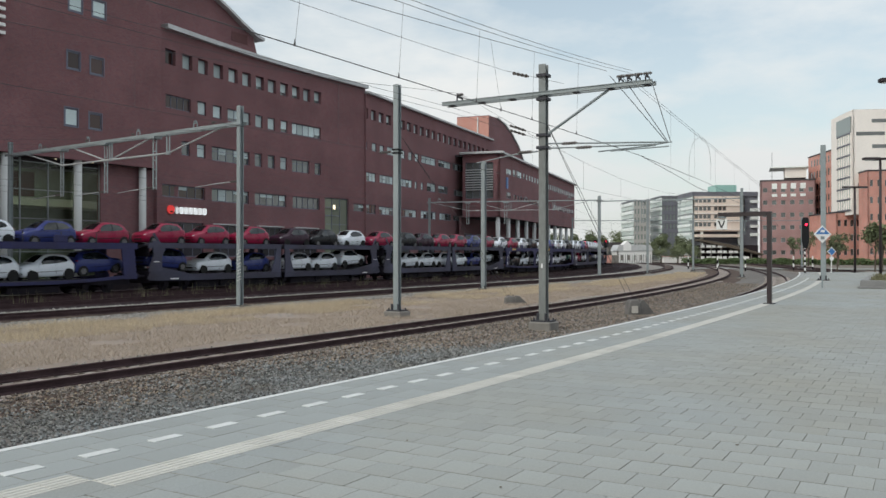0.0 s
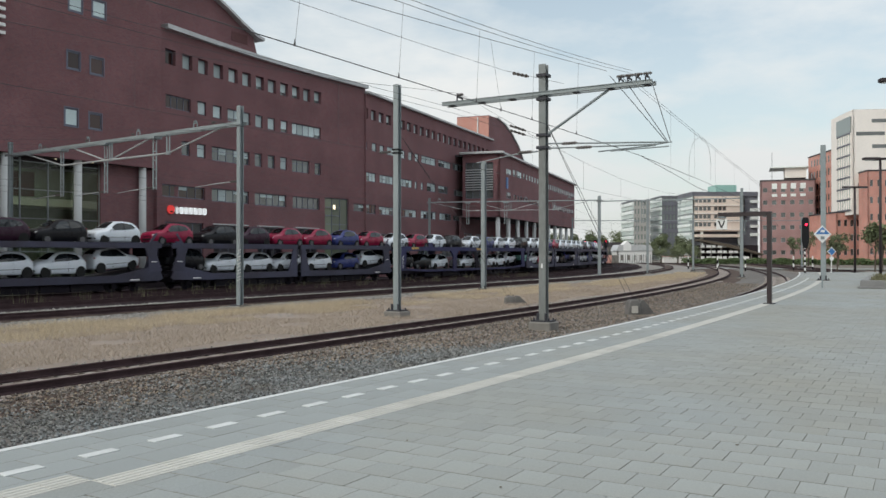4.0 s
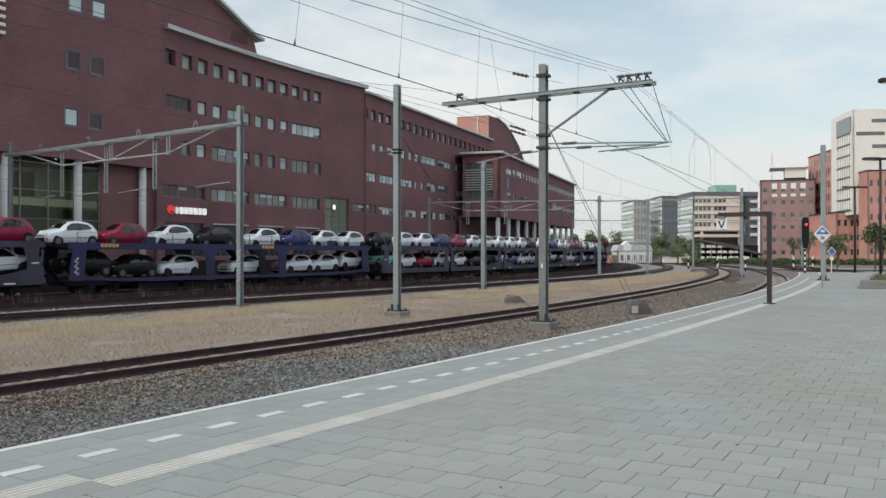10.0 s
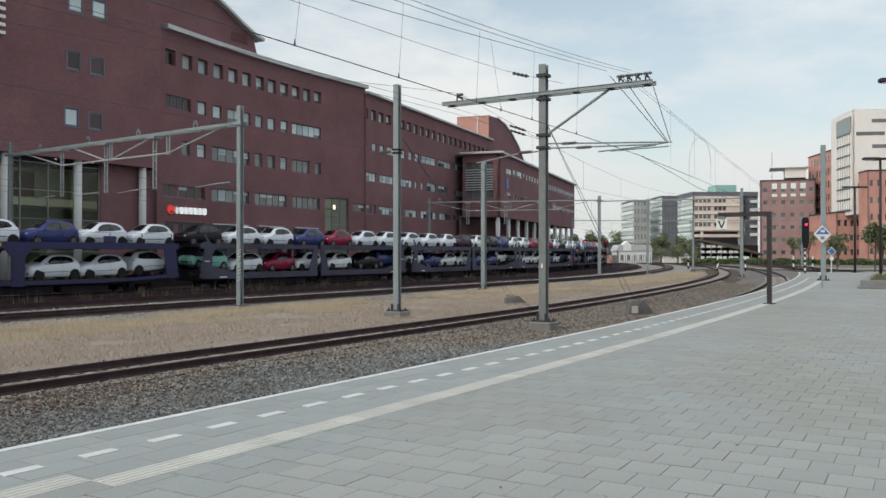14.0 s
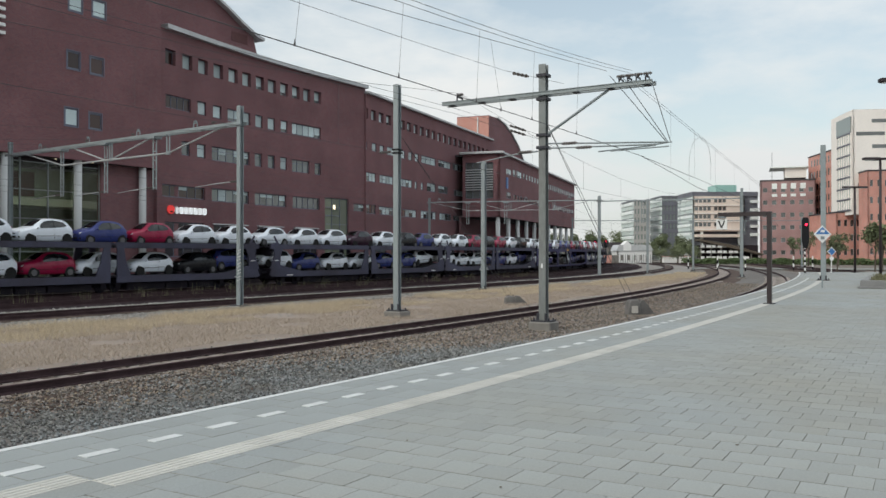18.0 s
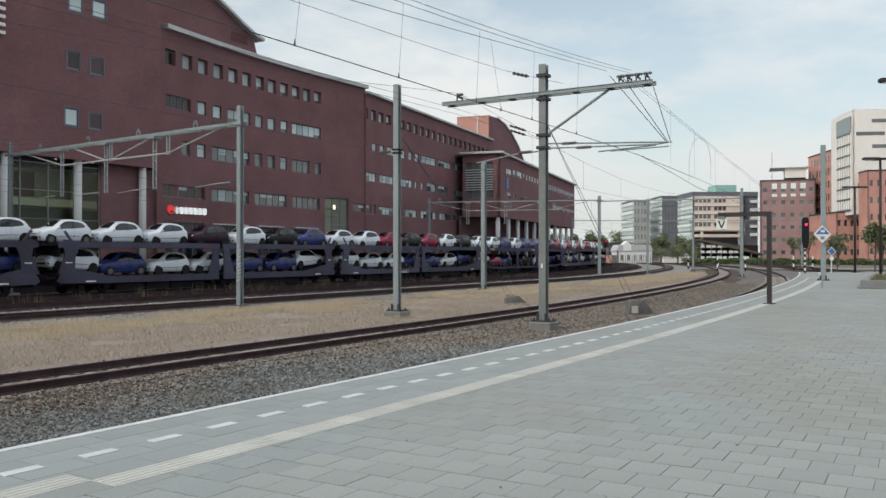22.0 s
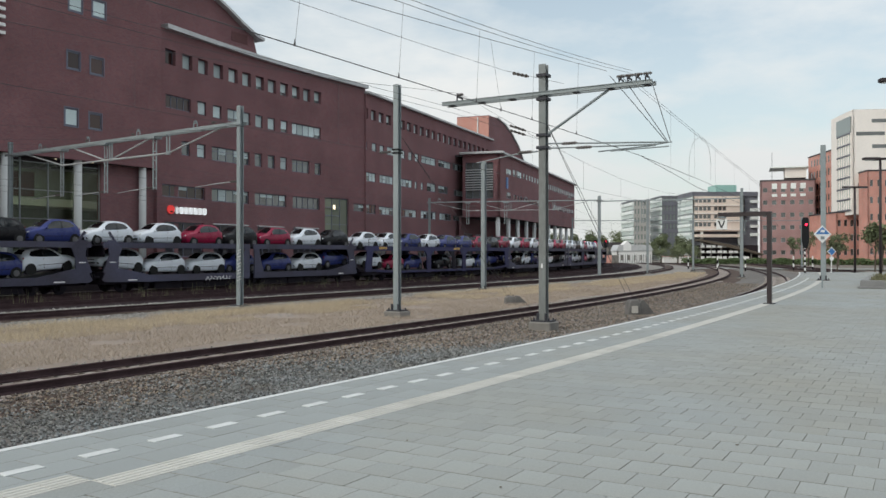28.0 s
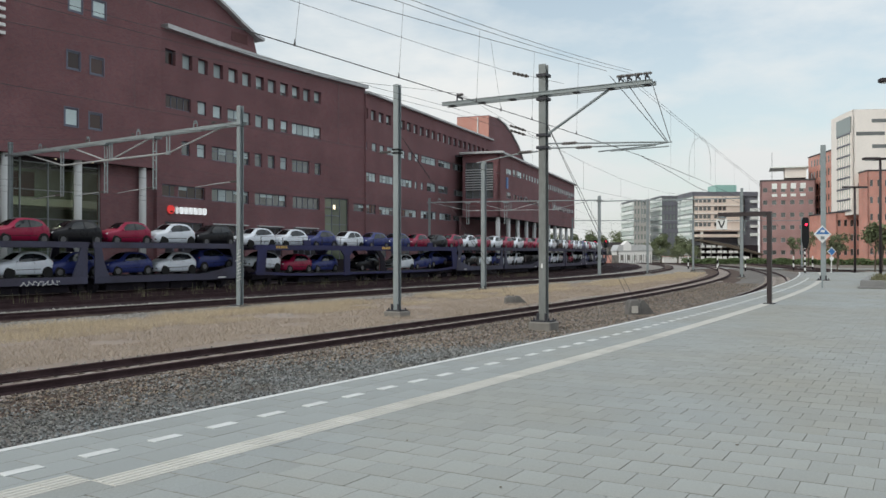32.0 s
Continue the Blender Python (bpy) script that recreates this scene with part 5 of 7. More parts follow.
    part("roof", bm, M["roof"], b, "", w2)
    # block above the roof with an arched top
    w4 = pose(7.26, 137.8, 0, 0, 0, 90 - 22)
    top = [(0, 25.3), (4.0, 25.4), (8.6, 24.85), (12.8, 23.6), (16.6, 21.9), (19.6, 19.8), (21.0, 18.0)]
    bm = bmesh.new()
    prism(bm, [(0, 17)] + top, -0.3, 5.3)
    part("roof_block", bm, M["brick"], b, "brick block with an arched top", w4)
    bm = bmesh.new()
    prism(bm, [(x + 0.02, z + 0.05) for x, z in top[1:]] + [(x + 0.12, z + 0.28) for x, z in top[:0:-1]], -0.5, 5.4)
    part("arched_roof", bm, M["coping"], b, "", w4)
    # Sunlit side of the dark brick block: the sun is in the colour.
    bm = bmesh.new()
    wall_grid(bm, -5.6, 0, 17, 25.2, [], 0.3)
    part("side_wall", bm, M["brick_far"], b, "brick side wall with sunlight put into its orange colour", w4 @ pose(-0.02, -0.3, 0, 0, 0, -90))
    bm = rod(bmesh.new(), (-0.12, 1.6, 20.5), (-0.12, 1.6, 25.0), 0.11, seg=8)
    part("downpipe", bm, M["white"], b, "pale downpipe", w4)

    # third wing on columns
    p1 = [(3.5, 6.4, 14.1, 15.0, 3), (7.42, 9.02, 14.15, 15.2, 1), (9.74, 13.03, 14.2, 15.2, 3)] + row(13.93, 2.02, 6, 1.2, 14.3, 15.22) + row(26.2, 2.02, 3, 1.2, 14.2, 15.15) + row(33.0, 1.9, 14, 1.25, 14.0, 15.05)
    p2 = [(3.5, 6.2, 10.6, 11.55, 3)] + row(8.0, 2.02, 14, 1.2, 10.6, 11.45) + row(38.08, 1.9, 11, 1.3, 10.6, 11.6)
    holes = p1 + p2
    wing(b, w3, 0, 59.7, 7.75, 16.75, holes)
    for x0, x1, z0, z1, n in holes:
        window(b, w3, x0, x1, z0, z1, n, [0.7, 0.9, 0.9] if z0 > 13 or x0 > 37 else [0, 0, 0, 0.5], "frame", depth=0.05, pick=rnd, glass="glass" if z0 > 13 else "brown_glass")
    bm = bmesh.new()
    box(bm, -0.5, 59.9, -0.5, 0.45, 16.75, 17.05, 0.03)
    part("coping", bm, M["coping"], b, "pale metal roof edge", w3)
    bm = bmesh.new()
    box(bm, 0.4, 59.5, 0.45, 16, 16.6, 16.85)
    part("roof", bm, M["roof"], b, "", w3)
    bm = bmesh.new()
    box(bm, 0.4, 59.5, 0.42, 16, 7.75, 7.95)
    part("soffit", bm, M["roof"], b, "", w3)
    bm = bmesh.new()
    wall_grid(bm, 0.5, 59.5, -0.3, 7.75, row(2, 5.8, 10, 4.4, 1.0, 5.5), 0.3)
    part("back_wall", bm, M["brick"], b, "", w3 @ Matrix.Translation((0, 6, 0)))
    for x0, x1, z0, z1, n in row(2, 5.8, 10, 4.4, 1.0, 5.5):
        window(b, w3 @ Matrix.Translation((0, 6, 0)), x0, x1, z0, z1, 3, 0, "frame", depth=0.1, cross=0.6, glass="dim_glass")
        bm = box(bmesh.new(), x0 - 0.2, x1 + 0.2, 2.0, 2.2, z0 - 0.5, z1 + 0.3)
        part("inner_wall", bm, M["lobby"], b, "", w3 @ Matrix.Translation((0, 6, 0)))
    for i in range(11):
        bm = bmesh.new()
        rod(bm, (0.6 + i * 5.85, 0.5, -0.3), (0.6 + i * 5.85, 0.5, 7.75), 0.33, seg=16)
        part("column", bm, M["pillar"], b, "round pale grey column", w3, True)
    bm = bmesh.new()
    box(bm, 3.35, 4.25, -0.12, -0.02, 12.0, 13.65)
    part("blue_sign", bm, M["sign_blue"], b, "blue sign panel", w3)
    # end face of the third wing: louvred stair bay
    ef = w3 @ pose(0, 5.6, 0, 0, 0, -90)
    wing(b, ef, 0, 5.6, 7.75, 16.75, [(0.4, 4.6, 10.4, 15.6)])
    bm = bmesh.new()
    for i in range(9):
        box(bm, 0.4, 4.6, 0.02, 0.22, 11.6 + i * 0.36, 11.72 + i * 0.36)
    part("louvre", bm, M["frame_pale"], b, "pale louvre blades", ef)
    window(b, ef, 0.4, 4.6, 10.4, 15.6, 4, 0, "frame", depth=0.28, cross=0.5)
    bm = bmesh.new()
    box(bm, -0.3, 6.2, -0.7, 0.3, 16.75, 17.07, 0.03)
    part("canopy", bm, M["coping"], b, "pale metal canopy edge", ef)
    # gable end away from the street
    bm = bmesh.new()
    wall_grid(bm, 0, 16, 7.75, 16.75, [], 0.4)
    part("end_wall", bm, M["brick"], b, "", w3 @ pose(59.7, 0, 0, 0, 0, 90))
    # closing walls behind
    bm = bmesh.new()
    wall_grid(bm, -30, 29, -0.3, 21.5, [], 0.4)
    part("rear_wall", bm, M["brick"], b, "", w1 @ Matrix.Translation((0, 14, 0)))
    bm = bmesh.new()
    wall_grid(bm, 0, 43.4, -0.3, 20.8, [], 0.4)
    part("rear_wall", bm, M["brick"], b, "", w2 @ Matrix.Translation((0, 14, 0)))


offices()


# ---------------- masts, portals and overhead wires ----------------
def h_mast(parent, z, w=0.30, base=-0.1, steel="galv"):
    """A rolled steel mast of H section with its foot plate."""
    bm = h_beam(bmesh.new(), 0, 0, base, z, w)
    part("mast", bm, M[steel], parent)
    bm = bmesh.new()
    box(bm, -0.36, 0.36, -0.3, 0.3, base, base + 0.05)
    for sx in (-0.29, 0.29):
        for sy in (-0.2, 0.2):
            rod(bm, (sx, sy, base + 0.05), (sx, sy, base + 0.13), 0.03, seg=6)
    for sx in (-0.16, 0.16):
        bar(bm, (sx, -0.16, base + 0.05), (sx, -0.16, base + 0.3), 0.02, 0.1)
    part("foot_plate", bm, M["dark_steel"], parent)
    bm = bmesh.new()
    box(bm, -0.43, 0.43, -0.4, 0.4, -0.6, base, 0.04)
    part("footing", bm, M["concrete"], parent, "weathered concrete footing")


def mast_at(x, y, z, turn, label="galvanised steel catenary mast beside the tracks", w=0.30, base=-0.1, steel="galv"):
    m = thing("catenary_mast", label, "catenary mast", pose(x, y, 0, 0, 0, turn), "catenary masts")
    h_mast(m, z, w, base, steel)
    return m


def insulator(parent, x, y, z, upright=True):
    bm = bmesh.new()
    if upright:
        rod(bm, (x, y, z), (x, y, z + 0.12), 0.03)
        for k in range(4):
            rod(bm, (x - 0.12 + k * 0.07, y, z + 0.14), (x - 0.09 + k * 0.07, y, z + 0.14), 0.055, seg=10)
        rod(bm, (x - 0.16, y, z + 0.14), (x + 0.16, y, z + 0.14), 0.025)
    else:
        rod(bm, (x - 0.3, y, z), (x + 0.3, y, z), 0.035)
        for k in range(5):
            rod(bm, (x - 0.22 + k * 0.1, y, z), (x - 0.18 + k * 0.1, y, z), 0.06, seg=10)
    part("insulator", bm, M["insulator"], parent)


def near_mast():
    """The tall mast by the platform with a double cross arm; local +x points to the platform."""
    m = mast_at(3.62, 30.08, 9.3, -31.6, "tall weathered grey catenary mast with a long cross arm", 0.265, 0.06, "galv_old")
    for y in (-0.2, 0.2):
        bm = bmesh.new()
        box(bm, -4.15, 4.05, y - 0.04, y + 0.04, 8.165, 8.285)
        box(bm, -4.15, 4.05, y - 0.07, y + 0.07, 8.28, 8.298)
        part("cross_arm", bm, M["galv"], m)
    bm = bmesh.new()
    for i in range(7):
        x = -3.8 + i * 1.27
        box(bm, x - 0.1, x + 0.1, -0.16, 0.16, 8.14, 8.18)
    part("batten", bm, M["dark_steel"], m)
    bm = bmesh.new()
    rod(bm, (0.1, 0, 6.75), (2.45, 0, 8.14), 0.05)
    part("strut", bm, M["galv"], m)
    for x in (-3.5, 2.9, 3.2, 3.5, 3.82):
        bm = bmesh.new()
        for y in (-0.2, 0.2):
            bar(bm, (x, y, 8.3), (x, y, 8.46), 0.04, 0.04)
        bar(bm, (x, -0.2, 8.45), (x, 0.2, 8.45), 0.04, 0.05)
        part("bracket", bm, M["dark_steel"], m)
        insulator(m, x, 0, 8.42)
    for p, q, r in (((0.1, 0, 6.45), (4.5, 0, 6.2), 0.03), ((0.1, 0, 6.28), (4.1, 0, 6.15), 0.028), ((3.8, 0, 6.12), (4.65, 0, 6.2), 0.022),
                    ((2.6, -0.2, 6.00), (4.55, 0, 6.06), 0.022), ((2.0, 0.2, 6.06), (4.1, 0, 6.12), 0.022)):
        bm = rod(bmesh.new(), p, q, r)
        part("registration_arm", bm, M["galv"], m)
    for p, q in (((2.5, 0, 8.62), (4.45, 0, 6.22)), ((2.9, 0, 8.62), (4.5, 0, 6.22)), ((4.0, 0, 8.15), (4.6, 0, 6.2))):
        bm = rod(bmesh.new(), p, q, 0.013, seg=5)
        part("hanger", bm, M["wire"], m)
    insulator(m, 1.0, 0, 6.4, False)
    insulator(m, 1.55, 0, 6.22, False)
    bm = bmesh.new()
    rod(bm, (-0.1, 0, 6.2), (-1.2, 0.1, 6.15), 0.028)
    rod(bm, (-1.2, 0.1, 6.15), (-2.9, 0.3, 5.95), 0.022)
    part("registration_arm", bm, M["galv"], m)
    insulator(m, -0.75, 0.05, 6.2, False)
    for z in (6.3, 6.75, 8.05, 8.9):
        bm = bmesh.new()
        box(bm, -0.2, 0.2, -0.21, 0.21, z - 0.05, z + 0.05)
        part("clamp", bm, M["dark_steel"], m)
    bm = bmesh.new()
    box(bm, -0.03, 0.03, -0.16, -0.135, 1.98, 2.14)
    part("number_plate_blank", bm, M["white"], m, "small white plate")
    return m


def stays(p, block, label):
    """Two stay wires from a mast down to a concrete anchor block."""
    s = thing("stay_wires", label, "stay wire")
    for k in (-0.12, 0.12):
        bm = bmesh.new()
        rod(bm, p, (block[0] + k, block[1] - k * 0.5, block[2]), 0.010, seg=6)
        part("stay", bm, M["wire"], s)


M["far_plate"] = mat("beige_plate", (0.48, 0.45, 0.41), 0.7, 0, 0.15, 4, 30, 0.05)


def anchor_block(x, y, turn, size, plate=False):
    a = thing("anchor_block", "weathered concrete anchor block in the ballast", "concrete block", pose(x, y, -0.3, 0, 0, turn), "anchor blocks")
    bm = bmesh.new()
    prism(bm, [(-0.5, 0), (0.3, 0), (0.22, 0.70), (0.05, 0.80), (-0.28, 0.80), (-0.42, 0.66)], -0.45, 0.30)
    bmesh.ops.bevel(bm, geom=bm.edges[:], offset=0.03, segments=1, affect='EDGES')
    bmesh.ops.scale(bm, vec=size, verts=bm.verts[:])
    part("block", bm, M["old_concrete"], a)
    for y in (-0.30, 0.32):
        bm = bmesh.new()
        prism(bm, [(0.2, 0), (1.25, 0), (1.0, 0.28), (0.48, 0.80), (0.34, 0.80), (0.2, 0.5)], y - 0.08, y + 0.08)
        bmesh.ops.bevel(bm, geom=bm.edges[:], offset=0.015, segments=1, affect='EDGES')
        bmesh.ops.scale(bm, vec=size, verts=bm.verts[:])
        part("fin", bm, M["old_concrete"], a)
    bm = bmesh.new()
    for k in (-0.15, 0.15):
        rod(bm, (k, 0, 0.7), (k - 0.05, 0, 0.9), 0.03)
    bmesh.ops.scale(bm, vec=size, verts=bm.verts[:])
    part("eye_bolt", bm, M["dark_steel"], a)
    if plate:
        bm = bmesh.new()
        box(bm, -0.32, 0.08, -0.50, -0.455, 0.14, 0.50, 0.01)
        bmesh.ops.scale(bm, vec=size, verts=bm.verts[:])
        part("plate", bm, M["far_plate"], a, "pale square plate")


def portal(p, q, z, drops, label, lower=True, top=9.7, slim=1.0):
    """A lattice portal from mast p to mast q; drops are the hanging posts' distances from p."""
    p, q = Vector(p), Vector(q)
    d = (q - p)
    length = d.length
    turn = math.degrees(math.atan2(d.y, d.x))
    g = thing("catenary_portal", label, "catenary portal", pose(p.x, p.y, 0, 0, 0, turn), "catenary portals")
    for x in (0, length):
        bm = bmesh.new()
        h_beam(bm, x, 0, -0.1, top, 0.245)
        part("mast", bm, M["galv"], g)
        bm = bmesh.new()
        box(bm, x - 0.42, x + 0.42, -0.3, 0.3, -0.1, -0.05)
        part("foot_plate", bm, M["dark_steel"], g)
        bm = bmesh.new()
        box(bm, x - 0.5, x + 0.5, -0.45, 0.45, -0.6, -0.1, 0.04)
        part("footing", bm, M["concrete"], g)
    for y in (-0.2, 0.2):
        bm = bmesh.new()
        box(bm, -0.3, length + 0.3, y - 0.035, y + 0.035, z - 0.08 * slim, z + 0.08 * slim)
        part("top_beam", bm, M["galv"], g)
    bm = bmesh.new()
    n = int(length / 0.9)
    for i in range(n):
        x = 0.3 + i * (length - 0.6) / n
        bar(bm, (x, -0.18, z + 0.02), (x + 0.35, 0.18, z + 0.02), 0.05, 0.03)
    part("lacing", bm, M["galv"], g)
    if lower:
        a, b = drops[0] - 1.2, drops[-1] - 0.05
        bm = bmesh.new()
        rod(bm, (a, 0, z - 1.06), (b, 0, z - 1.06), 0.055 * slim)
        part("bottom_chord", bm, M["galv_pale"], g)
        mid = drops[1] - 0.5
        for u, v in (((1.08, z), (a, z - 1.06)), ((drops[0] - 0.1, z), (mid, z - 1.06)), ((drops[-1] - 0.9, z), (mid + 0.55, z - 1.06)), ((drops[-1] + 4.66, z), (b, z - 1.06))):
            bm = bmesh.new()
            rod(bm, (u[0], 0, u[1]), (v[0], 0, v[1]), 0.045 * slim)
            part("diagonal", bm, M["galv_pale"], g)
        for x in (a, mid):
            bm = bmesh.new()
            for sx in (-0.12, 0.12):
                bar(bm, (x + sx, 0, z - 0.05), (x + sx, 0, z - 1.12), 0.05, 0.07)
            box(bm, x - 0.14, x + 0.14, -0.05, 0.05, z - 1.14, z - 0.94)
            part("post", bm, M["galv"], g)
    for x in drops:
        bm = bmesh.new()
        for sx in (-0.14, 0.14):
            bar(bm, (x + sx, 0, z + 0.05), (x + sx, 0, 6.0), 0.05, 0.07)
        for k in range(6):
            bar(bm, (x - 0.14, 0, 6.1 + k * 0.5), (x + 0.14, 0, 6.1 + k * 0.5), 0.04, 0.05)
        box(bm, x - 0.3, x + 0.3, -0.26, 0.26, z - 0.2, z - 0.085)
        part("drop_post", bm, M["galv"], g)
    for x in (3.52, 8.58, 13.64, 19.1) if lower else ():
        bm = bmesh.new()
        for sx in (-0.15, 0.15):
            bar(bm, (x + sx, 0, z + 0.06), (x + sx, 0, z + 0.34), 0.035, 0.05)
        bar(bm, (x - 0.18, 0, z + 0.34), (x + 0.18, 0, z + 0.34), 0.05, 0.04)
        for kk in range(3):
            rod(bm, (x - 0.08 + kk * 0.07, 0, z + 0.43), (x - 0.05 + kk * 0.07, 0, z + 0.43), 0.06, seg=10)
        rod(bm, (x, 0, z + 0.34), (x, 0, z + 0.43), 0.03)
        part("wire_saddle", bm, M["galv"], g)
    for x in [0] + list(drops) if slim == 1.0 else ():
        bm = bmesh.new()
        rod(bm, (x + 0.1, 0, 6.12), (x + 2.1, 0, 6.05), 0.028)
        rod(bm, (x + 2.1, 0, 6.05), (x + 3.5, 0, 5.96), 0.020)
        part("registration_arm", bm, M["galv_pale"], g)
        insulator(g, x + 0.45, 0, 6.11, False)
        insulator(g, x + 2.05, 0, z + 0.1)
    return g


def wire(name, pts, r, label, parent=None):
    """A thin wire along points."""
    bm = tube(bmesh.new(), pts, r)
    if parent is None:
        return tagged(new(name, mesh_of(name, bm, M["wire"])), label, "overhead wire", "overhead wires")
    return part(name, bm, M["wire"], parent)


def catenary(way, centre, spans, label, zc=5.5, zm=6.9, sag=0.9, doubled=True):
    """Contact wire, carrying wire and droppers over one track between supports at the given distances."""
    c = thing("overhead_line", label, "overhead line", None, "overhead lines")
    for s0, s1 in zip(spans, spans[1:]):
        n = 8
        top, low, low2 = [], [], []
        for i in range(n + 1):
            k = i / n
            s = s0 + (s1 - s0) * k
            x, y, _ = way.at(s, centre)
            top.append((x, y, zm - 4 * sag * k * (1 - k)))
            low.append((x, y, zc))
            x, y, _ = way.at(s, centre + 0.05)
            low2.append((x, y, zc))
        wire("carrying_wire", top, 0.0065, "", c)
        wire("contact_wire", low, 0.007, "", c)
        if doubled:
            wire("contact_wire", low2, 0.012, "", c)
        for i in range(1, n):
            wire("dropper", [top[i], low[i]], 0.0038, "", c)
    return c


near_mast()
grass_mast = mast_at(-1.95, 35.6, 9.7, -31.6, "tall galvanised catenary mast in the dry grass", 0.245, 0.06)
for z in (6.78, 6.92):
    bm = box(bmesh.new(), -0.18, 0.18, -0.17, 0.17, z - 0.03, z + 0.03, 0.008)
    part("clamp", bm, M["black"], grass_mast)
insulator(grass_mast, -0.62, 0, 6.85, False)
mast_at(2.95, 60.65, 9.15, -30, "galvanised catenary mast in the dry grass")
mast_at(27.4, 112.0, 9.8, -22, "galvanised catenary mast beside the tracks", 0.28)
mast_at(32.9, 92.0, 9.7, -22, "galvanised catenary mast beside the tracks", 0.28)
mast_at(38.0, 127.0, 8.6, -22, "galvanised catenary mast beside the tracks", 0.28)
mast_at(24.2, 53.2, 9.4, -28, "galvanised catenary mast standing on the platform", 0.30, PLAT + 0.02)
anchor_block(8.62, 37.8, 8, (0.75, 0.8, 0.9), True)
anchor_block(3.65, 44.6, 5, (0.78, 0.8, 0.68))
stays((3.7, 30.2, 7.3), (8.5, 37.75, 0.42), "two thin stay wires from mast to anchor block")
stays((-1.85, 35.75, 7.6), (3.58, 44.55, 0.22), "two thin stay wires from mast to anchor block")
scrawl = thing("mast_graffiti", "faded white paint scrawl on the mast", "graffiti", pose(-10.1, 41.44, 0, 0, 0, -6))
for k in range(5):
    z = 1.15 + k * 0.33
    bm = tube(bmesh.new(), [(-0.10, -0.02, z), (0.09, -0.02, z + 0.08), (-0.08, -0.02, z + 0.16), (0.1, -0.02, z + 0.24)], 0.014)
    part("stroke", bm, M["white"], scrawl)
portal((-10.1, 41.6), (-28.54, 55.13), 8.97, (7.05, 11.75, 16.5), "galvanised lattice portal across the yard tracks", top=9.85)
portal((18.2, 97.0), (-1.64, 101.4), 8.7, (6.5, 11.0, 15.6), "galvanised lattice portal across the yard tracks", top=9.2, slim=0.6)
portal((18.2, 97.6), (32.9, 92.3), 8.6, (5.0, 9.0), "light steel portal over the curve", lower=False, top=9.2, slim=0.6)
portal((24.0, 155.0), (66.5, 155.0), 8.6, (12.0, 22.0, 32.0), "light steel portal near the level crossing", lower=False, top=9.2, slim=0.6)

def edge_wire(parent, name, off, s0, s1, height, r):
    """A wire that follows the platform edge at a given offset; height is a function of the distance."""
    pts = []
    for q in EDGE.steps(s0, s1, 1.5):
        x, y, _ = EDGE.at(q, off)
        pts.append((x, y, height(q)))
    wire(name, pts, r, "", parent)


def dropper(parent, s_top, z_top, s_low, z_low, off, off_low, clip=True):
    """A slack hanger from a carrying wire down to the contact wire, with its clip."""
    xt, yt, _ = EDGE.at(s_top, off)
    xl, yl, _ = EDGE.at(s_low, off_low)
    wire("dropper", [(xt, yt, z_top), (xl, yl, z_low)], 0.0032, "", parent)
    if clip:
        bm = rod(bmesh.new(), (xl, yl, z_low - 0.02), (xl, yl, z_low + 0.09), 0.022, 0.006, seg=6)
        part("clip", bm, M["wire"], parent)


